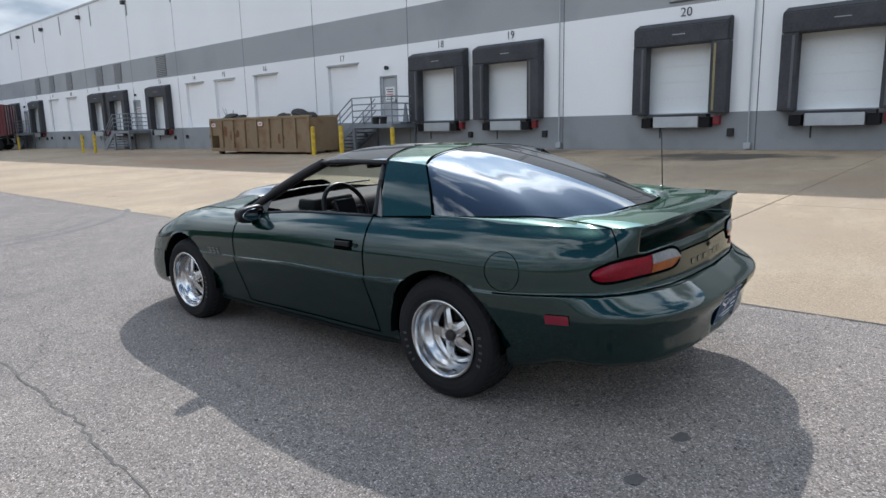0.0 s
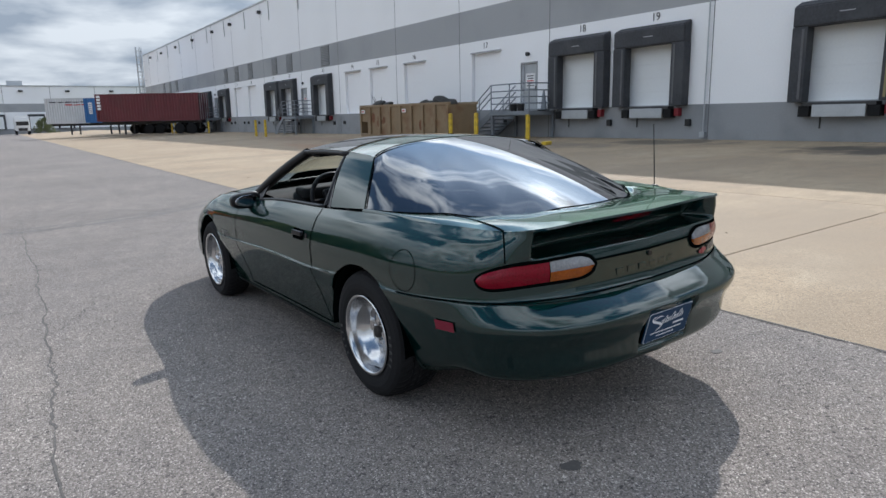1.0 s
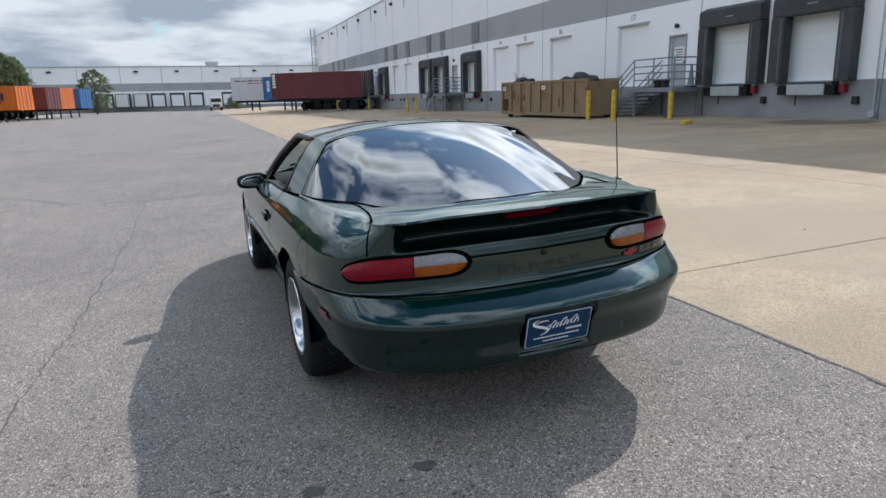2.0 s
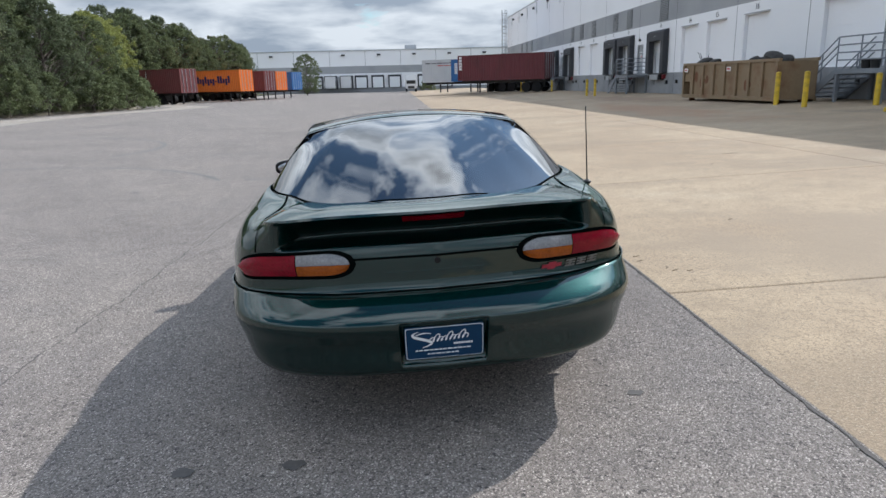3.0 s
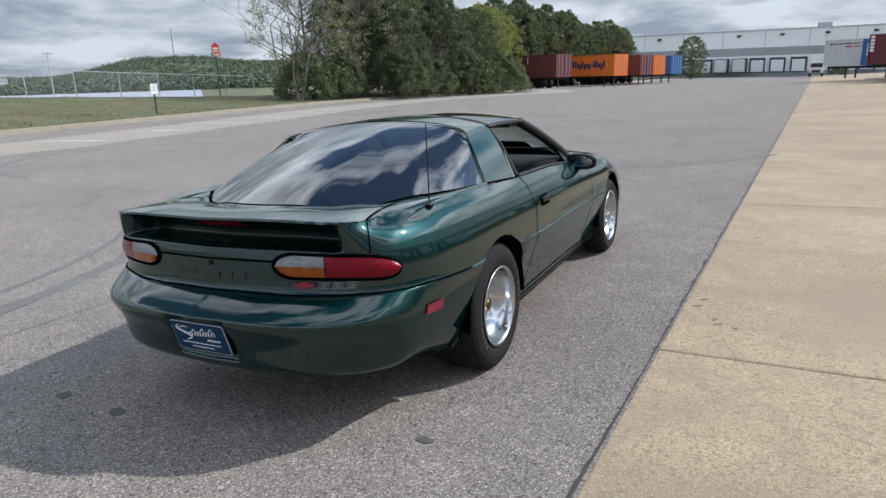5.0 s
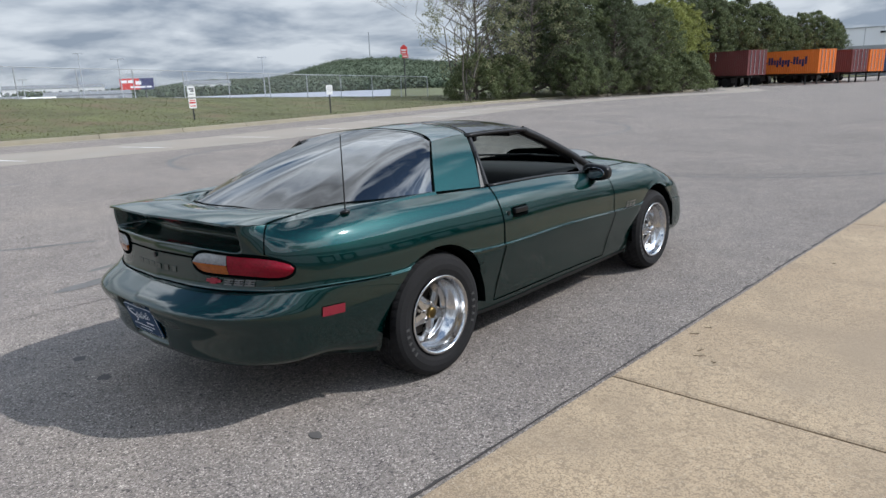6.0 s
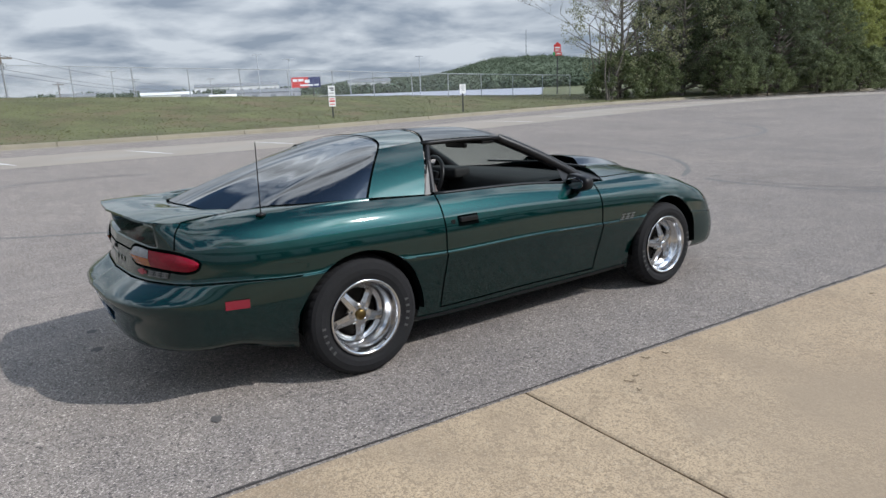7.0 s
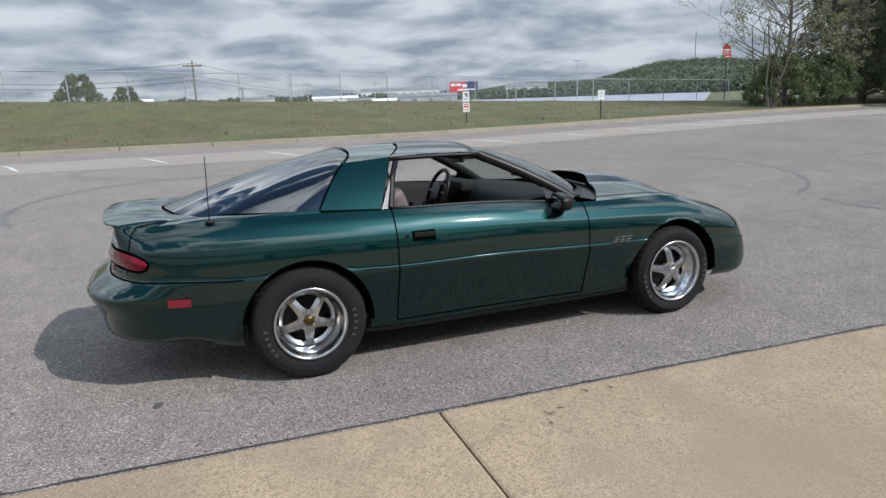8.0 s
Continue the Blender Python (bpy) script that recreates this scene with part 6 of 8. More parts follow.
# height of ten feature lines and how far each lies inside the widest line, by section
TAIL = ([0.30, 0.335, 0.455, 0.562, 0.640, 0.665, 0.785, 0.842, 0.915, 0.968], [-0.12, -0.050, -0.022, 0.026, -0.080, -0.118, -0.128, -0.138, -0.126, -0.105])
TAIL_END = ([0.30, 0.335, 0.455, 0.562, 0.640, 0.665, 0.778, 0.834, 0.900, 0.954], [-0.12, -0.050, -0.022, 0.018, -0.078, -0.104, -0.108, -0.096, -0.086, -0.084])
CORNER = ([0.295, 0.335, 0.45, 0.56, 0.642, 0.665, 0.765, 0.828, 0.894, 0.934], [-0.13, -0.060, -0.024, 0.008, -0.036, -0.056, -0.060, -0.070, -0.108, -0.178])
HAUNCH = ([0.29, 0.335, 0.45, 0.55, 0.64, 0.66, 0.76, 0.83, 0.894, 0.942], [-0.13, -0.065, -0.022, 0.0, 0.0, -0.012, -0.020, -0.04, -0.080, -0.150])
QUARTER = ([0.225, 0.285, 0.43, 0.54, 0.622, 0.640, 0.74, 0.82, 0.892, 0.943], [-0.12, -0.075, -0.030, -0.006, 0.001, -0.008, -0.010, -0.032, -0.072, -0.125])
DOOR = ([0.190, 0.254, 0.40, 0.51, 0.597, 0.612, 0.72, 0.80, 0.872, 0.925], [-0.128, -0.108, -0.064, -0.026, 0.002, -0.007, -0.006, -0.025, -0.062, -0.108])
DOOR_FRONT = ([0.190, 0.254, 0.40, 0.51, 0.597, 0.612, 0.72, 0.795, 0.860, 0.907], DOOR[1])
COWL = ([0.190, 0.250, 0.39, 0.49, 0.573, 0.588, 0.69, 0.765, 0.820, 0.858], [-0.124, -0.102, -0.058, -0.023, 0.002, -0.007, -0.006, -0.025, -0.062, -0.108])
FENDER = ([0.205, 0.26, 0.38, 0.47, 0.55, 0.565, 0.66, 0.735, 0.795, 0.838], [-0.10, -0.07, -0.035, -0.010, 0.001, -0.006, -0.010, -0.035, -0.08, -0.15])
WING = ([0.22, 0.26, 0.35, 0.43, 0.505, 0.52, 0.60, 0.66, 0.71, 0.748], [-0.06, -0.03, -0.008, 0.0, 0.0, -0.005, -0.012, -0.04, -0.085, -0.16])
FRONT = ([0.20, 0.235, 0.31, 0.39, 0.468, 0.483, 0.545, 0.595, 0.632, 0.658], [-0.06, -0.02, 0.0, 0.0, -0.012, -0.02, -0.035, -0.062, -0.10, -0.15])
NOSE = ([0.19, 0.22, 0.29, 0.37, 0.452, 0.467, 0.515, 0.548, 0.572, 0.588], [-0.08, -0.02, 0.0, -0.005, -0.03, -0.04, -0.06, -0.09, -0.13, -0.18])
SECTIONS = [TAIL, TAIL, TAIL_END, CORNER, HAUNCH, QUARTER, QUARTER, DOOR, DOOR_FRONT, COWL, FENDER, WING, FRONT, NOSE, NOSE, NOSE]


def skin(t, r, side=1):
    """A point of the body's flank: t runs from the tail's centre round to the nose, r from the sill up."""
    x, y, a = hermite(PX, t), hermite(PY, t), radians(hermite(PA, t))
    zs = [hermite([s[0][k] for s in SECTIONS], t) for k in range(10)]
    os_ = [hermite([s[1][k] for s in SECTIONS], t) for k in range(10)]
    z, o = hermite(zs, r), hermite(os_, r)
    # the hollow under the spoiler lip: a ledge at its foot, a back that leans out again, a short end wall
    o -= (1 - smooth01(1.80, 2.06, t)) * smooth01(6.85, 7.15, r) * (0.150 - 0.095 * min(max((r - 7.3) / 1.3, 0.0), 1.0)) * (1 - smooth01(8.60, 8.84, r))
    # the sunken bay of the number plate
    o -= 0.020 * (1 - smooth01(0.395, 0.42, t)) * smooth01(1.22, 1.34, r) * (1 - smooth01(2.90, 3.02, r))
    return Vector((side * max(0.0, x + o * math.cos(a)), y + o * math.sin(a), z))


def skin_normal(t, r, side=1):
    e = 0.02
    du = skin(min(t + e, 15), r) - skin(max(t - e, 0), r)
    dv = skin(t, min(r + e, 9)) - skin(t, max(r - e, 0))
    n = du.cross(dv).normalized()
    if n.dot(Vector((hermite(PX, t), math.sin(radians(hermite(PA, t))), 0))) < 0:
        n = -n
    return Vector((n.x * side, n.y, n.z))


def t_at_y(y, r=4, lo=4.0, hi=11.5):
    for _ in range(40):
        mid = (lo + hi) / 2
        lo, hi = (mid, hi) if skin(mid, r).y < y else (lo, mid)
    return (lo + hi) / 2


def t_at_x(x, r, lo=0.0, hi=4.0):
    for _ in range(40):
        mid = (lo + hi) / 2
        lo, hi = (mid, hi) if skin(mid, r).x < x else (lo, mid)
    return (lo + hi) / 2


def r_at_z(t, z, lo=4.5, hi=8.5):
    for _ in range(30):
        mid = (lo + hi) / 2
        lo, hi = (mid, hi) if skin(t, mid).z < z else (lo, mid)
    return (lo + hi) / 2


R_AXLE, F_AXLE = Vector((0, 0.0, 0.328)), Vector((0, 2.57, 0.312))
R_ARCH, F_ARCH = 0.372, 0.372
T_DOOR0, T_DOOR1 = t_at_y(0.53), t_at_y(1.84)
T_TAIL, T_BUMP = t_at_x(0.83, 5.5), t_at_y(F_AXLE.y + 0.30)


def columns():
    marks = [0.0, 0.39, 0.425, T_TAIL, T_DOOR0, T_DOOR1, T_BUMP, 15.0]
    out = []
    for a, b in zip(marks[:-1], marks[1:]):
        n = max(4, int((b - a) * 13))
        out += [a + (b - a) * i / n for i in range(n)]
    return out + [15.0]


COLS = columns()
ROWS = [0, 0.25, 0.5, 0.75, 1.0, 1.12] + [1.22 + 0.06 * i for i in range(3)] + [1.5, 1.75, 2.0, 2.25, 2.5, 2.75, 2.95, 3.02, 3.06, 3.10] + [3.25 + i / 4 for i in range(13)] + [6.5 + i / 10 for i in range(26)]


def flank_parts():
    """Cut the skin into bumpers, wings, doors, quarters, sills and tail panel, with round arches for the wheels."""
    for side in (1, -1):
        pts = [[skin(t, r, side) for r in ROWS] for t in COLS]

        def inside(p):
            for c, rad in ((R_AXLE, R_ARCH), (F_AXLE, F_ARCH)):
                d = math.hypot(p.y - c.y, p.z - c.z)
                if d < rad and abs(p.x) > 0.5:
                    return c, rad, d
            return None

        keep = {}
        for i in range(len(COLS) - 1):
            for j in range(len(ROWS) - 1):
                q = [(i, j), (i + 1, j), (i + 1, j + 1), (i, j + 1)]
                if all(inside(pts[a][b]) for a, b in q):
                    continue
                t, r = (COLS[i] + COLS[i + 1]) / 2, (ROWS[j] + ROWS[j + 1]) / 2
                if T_DOOR0 < t < T_DOOR1:
                    name = "sill" if r < 1 else "door"
                elif t < T_DOOR0:
                    name = "rear_bumper" if (r < 4.5 and t < 6.1) else ("tail_panel" if (t < T_TAIL and r < 9 and r > 4.5) else "quarter_panel")
                else:
                    name = "front_bumper" if (r < 4.5 and t > T_BUMP) else "front_fender"
                keep.setdefault(name, []).append(q)
        moved = [[None if inside(p) is None else p for p in row] for row in pts]
        for i, row in enumerate(pts):
            for j, p in enumerate(row):
                hit = inside(p)
                if hit:
                    c, rad, d = hit
                    k = rad / max(d, 0.05)
                    moved[i][j] = Vector((p.x, c.y + (p.y - c.y) * k, c.z + (p.z - c.z) * k))
                else:
                    moved[i][j] = p
        for name, quads in keep.items():
            bm = bmesh.new()
            seen = {}
            for q in quads:
                vs = []
                for k in q:
                    if k not in seen:
                        seen[k] = bm.verts.new(moved[k[0]][k[1]])
                    vs.append(seen[k])
                vs = list(dict.fromkeys(vs))
                if len(vs) > 2:
                    bm.faces.new(vs if side > 0 else vs[::-1])
            bmesh.ops.remove_doubles(bm, verts=bm.verts[:], dist=0.0004)
            PANELS.setdefault(name, {})[side] = bm


PANELS = {}
flank_parts()


def join(a, b):
    me = bpy.data.meshes.new("tmp")
    b.to_mesh(me)
    a.from_mesh(me)
    bpy.data.meshes.remove(me)
    b.free()
    bmesh.ops.remove_doubles(a, verts=a.verts[:], dist=0.0006)
    return a


DOORS = {}
for name, sides in PANELS.items():
    if name in ("rear_bumper", "front_bumper", "tail_panel"):
        part(name, join(sides[1], sides[-1]), PAINT, car, smooth=True)
    else:
        for side, bm in sides.items():
            ob = part(name, bm, PAINT, car, smooth=True)
            if name == "door":
                DOORS[side] = ob


def strip(points, normals, width, lift=0.0015):
    """A narrow band along points on the skin."""
    bm = bmesh.new()
    prev = None
    n = len(points)
    for i in range(n):
        d = (points[min(i + 1, n - 1)] - points[max(i - 1, 0)]).normalized()
        s = normals[i].cross(d).normalized() * width / 2
        c = points[i] + normals[i] * lift
        cur = (bm.verts.new(c - s), bm.verts.new(c + s))
        if prev:
            bm.faces.new((prev[0], prev[1], cur[1], cur[0]))
        prev = cur
    return bm


def skin_strip(path, side, width, lift=0.0015):
    return strip([skin(t, r, side) for t, r in path], [skin_normal(t, r, side) for t, r in path], width, lift)


def ledge(ts, r0, r1, side):
    """A narrow shelf standing proud of the skin, its face turned upwards."""
    bm = bmesh.new()
    prev = None
    for t in ts:
        a, b = skin(t, r0, side), skin(t, r1, side)
        n = skin_normal(t, 4.0, side)
        cur = (bm.verts.new(a), bm.verts.new(a.lerp(b, 0.25) + n * 0.008), bm.verts.new(b))
        if prev:
            for i in (0, 1):
                bm.faces.new((prev[i], prev[i + 1], cur[i + 1], cur[i]))
        prev = cur
    return bm


T_ARCH0, T_ARCH1 = t_at_y(-R_ARCH + 0.03), t_at_y(F_AXLE.y - R_ARCH + 0.05)
for side in (1, -1):
    for t in (T_DOOR0, T_DOOR1):
        part("panel_gap", skin_strip([(t, 1.0 + 8.0 * k / 30) for k in range(31)], side, 0.0075, 0.0025), GAP, car)
    part("panel_gap", skin_strip([(T_DOOR0 + (T_DOOR1 - T_DOOR0) * k / 30, 1.0) for k in range(31)], side, 0.0075, 0.0025), GAP, car)
    for a, b in ((T_DOOR0, T_DOOR1), (t_at_y(0.315), T_DOOR0), (T_DOOR1, T_ARCH1 + 0.05)):
        path = [(a + (b - a) * k / 20, 4.5) for k in range(21)]
        # a thin black band paints the shade line of the body crease
        part("crease", skin_strip([(t, 4.62) for t, _ in path], side, 0.005, 0.002), GAP, car)
        part("crease_ledge", ledge([t for t, _ in path], 4.5, 4.2, side), PAINT, car)
    part("panel_gap", skin_strip([(0.0 + T_ARCH0 * k / 60, 4.62) for k in range(61)], side, 0.008, 0.003), GAP, car)
    part("bumper_ledge", ledge([3.0 + (T_ARCH0 - 3.0) * k / 40 for k in range(41)], 4.5, 4.25, side), PAINT, car)
    part("panel_gap", skin_strip([(T_BUMP + (15 - T_BUMP) * k / 40, 4.6) for k in range(41)], side, 0.008), GAP, car)
    part("sill_trim", skin_strip([(T_DOOR0 - 0.35 + (T_ARCH1 + 0.3 - T_DOOR0) * k / 30, 0.35) for k in range(31)], side, 0.02, 0.004), TRIM, car)

# wheel wells, arch lips and the underside
for side in (1, -1):
    for c, rad in ((R_AXLE, R_ARCH), (F_AXLE, F_ARCH)):
        bm = bmesh.new()
        ring = []
        for k in range(29):
            a = radians(-4 + 188 * k / 28)
            ring.append((math.cos(a), math.sin(a)))
        x_out = 0.905 if c is R_AXLE else 0.875
        grid = [[bm.verts.new((side * x, c.y + rr * ca, c.z + rr * sa)) for ca, sa in ring] for x, rr in ((x_out, rad - 0.001), (x_out - 0.03, rad - 0.016), (0.48, rad - 0.018))]
        for a, b in zip(grid[:-1], grid[1:]):
            for k in range(28):
                bm.faces.new((a[k], a[k + 1], b[k + 1], b[k]))
        mid = bm.verts.new((side * 0.48, c.y, c.z))
        for k in range(28):
            bm.faces.new((grid[-1][k], grid[-1][k + 1], mid))
        part("wheel_well", bm, GAP, car)
bm = bmesh.new()
add_box(bm, (-0.47, -0.80, 0.25), (0.47, 3.2, 0.34))
add_box(bm, (-0.82, 0.42, 0.24), (-0.472, 2.12, 0.34))
add_box(bm, (0.472, 0.42, 0.24), (0.82, 2.12, 0.34))
add_box(bm, (-0.66, -0.88, 0.341), (0.66, -0.40, 0.55))
add_box(bm, (-0.70, 2.97, 0.22), (0.70, 3.35, 0.42))
part("underbody", bm, GAP, car)
part("exhaust", tube((0.50, -0.92, 0.325), (0.52, -0.5, 0.32), 0.03, seg=14), BRAKE, car)


# bonnet with a raised cowl scoop
T_HOOD = t_at_y(1.96, 9, 7.0, 12.0)


def hood_point(t, s):
    e = skin(t, 9)
    back = 1 - smooth01(1.95, 2.95, e.y)
    x = e.x * s
    y = e.y + 0.31 * back * (1 - s * s)
    z = e.z + (0.030 + 0.052 * back) * (1 - s * s)
    ramp = 1 - smooth01(2.15, 3.70, y)
    z += 0.046 * ramp * (1 - smooth01(0.25, 0.34, abs(x)))
    return Vector((x, y, z))


def hood():
    bm = bmesh.new()
    cols = [T_HOOD + (15 - T_HOOD) * k / 60 for k in range(61)]
    ss = [-1 + k / 20 for k in range(41)]
    grid = [[bm.verts.new(hood_point(t, s)) for s in ss] for t in cols]
    dark = bmesh.new()
    for a, b in zip(grid[:-1], grid[1:]):
        for k in range(40):
            mid = (a[k].co + b[k + 1].co) / 2
            if abs(mid.x) < 0.36 and mid.y < 3.38 - 0.9 * abs(mid.x):
                dark.faces.new([dark.verts.new(v.co) for v in (a[k], a[k + 1], b[k + 1], b[k])])
            else:
                bm.faces.new((a[k], a[k + 1], b[k + 1], b[k]))
    bmesh.ops.remove_doubles(bm, verts=bm.verts[:], dist=0.0006)
    bmesh.ops.remove_doubles(dark, verts=dark.verts[:], dist=0.0006)
    bmesh.ops.delete(bm, geom=[v for v in bm.verts if not v.link_faces], context="VERTS")
    h = part("hood", bm, PAINT, car, smooth=True)
    part("hood_scoop", dark, SCOOP, h, "raised black scoop on the hood", smooth=True)
    for side in (1, -1):
        pts = [hood_point(T_HOOD + (13.4 - T_HOOD) * k / 40, side * 0.90) for k in range(41)]
        part("panel_gap", strip(pts, [Vector((0.2 * side, 0.1, 1)).normalized()] * 41, 0.009, 0.002), GAP, h)
    def closing(name, k0, k1, dy, drop, mat):
        bm = bmesh.new()
        prev = None
        for k in range(k0, k1 + 1):
            p = hood_point(T_HOOD, -1 + k / 20)
            cur = (bm.verts.new(p + Vector((0, 0.002, 0))), bm.verts.new((p.x, p.y + dy, p.z - drop)))
            if prev:
                bm.faces.new((prev[0], prev[1], cur[1], cur[0]))
            prev = cur
        part(name, bm, mat, h)

    closing("scoop_mouth", 13, 27, 0.06, 0.07, GAP)
    closing("rear_flange", 0, 13, 0.03, 0.05, PAINT)
    closing("rear_flange", 27, 40, 0.03, 0.05, PAINT)


hood()


# windscreen, cowl and pillars
def ws_base(s):
    return Vector((0.745 * s, 2.19 - 0.40 * s * s, 0.908 - 0.011 * s * s))


def ws_top(s):
    return Vector((0.565 * s, 1.235 - 0.045 * s * s, 1.252 - 0.048 * s * s))


def loft(a, b, nu, nv, bulge=None, lo=-1.0, hi=1.0):
    bm = bmesh.new()
    grid = []
    for j in range(nv + 1):
        v = j / nv
        row = []
        for i in range(nu + 1):
            s = lo + (hi - lo) * i / nu
            p = a(s).lerp(b(s), v)
            if bulge:
                p = p + bulge(s, v)
            row.append(bm.verts.new(p))
        grid.append(row)
    for p, q in zip(grid[:-1], grid[1:]):
        for i in range(nu):
            bm.faces.new((p[i], p[i + 1], q[i + 1], q[i]))
    return bm


def ws_bulge(s, v):
    return Vector((0, 0.6, 0.8)) * (0.056 - 0.047 * s * s) * 4 * v * (1 - v)


ws = part("windscreen", loft(ws_base, ws_top, 24, 10, ws_bulge), CLEAR_GLASS, car, "clear curved windscreen", smooth=True)
ws.visible_shadow = False
part("cowl_panel", loft(lambda s: Vector((0.80 * s, 2.33 - 0.38 * s * s, 0.868 - 0.005 * s * s)), ws_base, 20, 2), TRIM, car, smooth=True)
for x0, x1, y0, y1 in ((-0.55, 0.05, 2.03, 2.17), (-0.02, 0.58, 2.16, 2.03)):
    part("wiper", tube((x0, y0, 0.935), (x1, y1, 0.938), 0.008, seg=6), TRIM, car)
for side in (1, -1):
    bm = bmesh.new()
    n = 12
    prev = None
    for k in range(n + 1):
        v = k / n
        c = Vector((0.765, 1.82, 0.888)).lerp(Vector((0.598, 1.20, 1.212)), v) + Vector((0.3, 0.1, 0.9)) * 0.018 * 4 * v * (1 - v)
        w = 0.036
        cur = [bm.verts.new((side * (c.x + dx), c.y + dy, c.z + dz)) for dx, dy, dz in ((-0.02, w, 0.012), (0.008, 0.008, 0.010), (0.012, -w * 0.9, -0.022), (-0.03, -w, -0.03), (-0.05, 0.0, -0.012))]
        if prev:
            for i in range(5):
                bm.faces.new((prev[i], prev[(i + 1) % 5], cur[(i + 1) % 5], cur[i]))
        prev = cur
    part("windscreen_pillar", bm, TRIM, car, "black windscreen pillar", smooth=True)


# hatch glass and deck
def hatch_base(s):
    a = s * math.pi / 2
    c = max(0.0, math.cos(a))
    dip = smooth01(0.14, 0.31, abs(s)) * (1 - smooth01(0.45, 0.60, abs(s)))
    return Vector((0.792 * math.sin(a), 0.115 - 0.84 * c ** 1.1, 0.948 + 0.008 * c - 0.020 * dip))


def hatch_top(s):
    return Vector((0.60 * s, 0.42 - 0.11 * s ** 4, 1.262 - 0.052 * s * s - 0.012 * s ** 8))


def hatch_bulge(s, v):
    return Vector((0.25 * s, -0.45, 0.85)) * 0.032 * 4 * v * (1 - v) * (1 - 0.6 * s ** 8)


part("hatch_glass", loft(hatch_base, hatch_top, 44, 16, hatch_bulge), HATCH_GLASS, car, "large dark tinted wrap-around hatch window", smooth=True)
for f, w in ((hatch_base, 0.014), (hatch_top, 0.013)):
    ss = [-1 + k / 30 for k in range(61)]
    part("glass_seal", strip([f(s) for s in ss], [Vector((0.25 * s, -0.3, 0.9)).normalized() for s in ss], w, 0.006), GAP, car)
for side in (1, -1):
    pts = [hatch_base(side).lerp(hatch_top(side), k / 16) + hatch_bulge(side, k / 16) for k in range(17)]
    part("glass_seal", strip(pts, [Vector((0.9 * side, -0.2, 0.4)).normalized()] * 17, 0.012, 0.006), GAP, car)

T_DECK = t_at_y(0.115, 9, 4.0, 8.0)


def deck_point(t, v, side):
    """Between the lip of the tail (v = 0) and the foot of the hatch glass (v = 1)."""
    a = skin(t, 9, side)
    b = hatch_base(side * (t / T_DECK) ** 0.9)
    # beside the middle the glass foot sinks into a slot behind the deck's rim
    slot = smooth01(0.6, 1.5, t) * (1 - smooth01(2.3, 3.2, t))
    b.z += 0.020 * slot
    p = a.lerp(b, v)
    tail = 1 - smooth01(1.6, 3.6, t)
    p.z += 0.012 * tail * math.sin(math.pi * min(1.0, v / 0.9)) - 0.026 * slot * smooth01(0.86, 0.93, v) + 0.012 * math.sin(math.pi * v) * (1 - tail)
    return p


bm = bmesh.new()
for side in (1, -1):
    cols = [T_DECK * k / 70 for k in range(71)]
    vs_ = [k / 20 for k in range(17)] + [0.84 + 0.015 * k for k in range(7)] + [0.965, 1.0]
    grid = [[bm.verts.new(deck_point(t, v, side)) for v in vs_] for t in cols]
    for a, b in zip(grid[:-1], grid[1:]):
        for k in range(len(vs_) - 1):
            q = (a[k], a[k + 1], b[k + 1], b[k])
            bm.faces.new(q if side > 0 else q[::-1])
bmesh.ops.remove_doubles(bm, verts=bm.verts[:], dist=0.0008)
part("rear_deck", bm, PAINT, car, "green hatch deck with a ducktail spoiler lip", smooth=True)
bm = bmesh.new()
for side in (1, -1):
    prev = None
    for k in range(41):
        t = 2.9 * k / 40
        p, q = skin(t, 9, side), skin(t, 8.9, side)
        top = deck_point(t, 0.0, side)
        cur = (bm.verts.new(top), bm.verts.new(p + skin_normal(t, 8.6, side) * 0.006 - Vector((0, 0, 0.004))))
        if prev:
            bm.faces.new((prev[0], prev[1], cur[1], cur[0]))
        prev = cur
part("spoiler_lip", bm, PAINT, car, smooth=True)
for side in (1, -1):
    pts = [deck_point(2.62 + 1.0 * (k / 20) ** 1.2, k / 20 * 0.96, side) for k in range(21)]
    part("panel_gap", strip(pts, [Vector((0.1 * side, 0, 1))] * 21, 0.010, 0.002), GAP, car)
    part("panel_gap", skin_strip([(2.62, 9 - 2.2 * k / 12) for k in range(13)], side, 0.006, 0.002), GAP, car)


# roof: body hoop, two lift-out glass panels, centre bar and header
def roof_point(x, y):
    s = x / 0.60
    yy = (y - 0.85) / 0.5
    return Vector((x, y, 1.276 - 0.052 * s * s - 0.014 * yy * yy))


def roof_patch(x0, x1, yfun0, yfun1, nx, ny, lift=0.0):
    bm = bmesh.new()
    grid = []
    for j in range(ny + 1):
        row = []
        for i in range(nx + 1):
            x = x0 + (x1 - x0) * i / nx
            y = yfun0(x) + (yfun1(x) - yfun0(x)) * j / ny
            p = roof_point(x, y)
            p.z += lift
            row.append(bm.verts.new(p))
        grid.append(row)
    for a, b in zip(grid[:-1], grid[1:]):
        for k in range(nx):
            bm.faces.new((a[k], a[k + 1], b[k + 1], b[k]))
    return bm


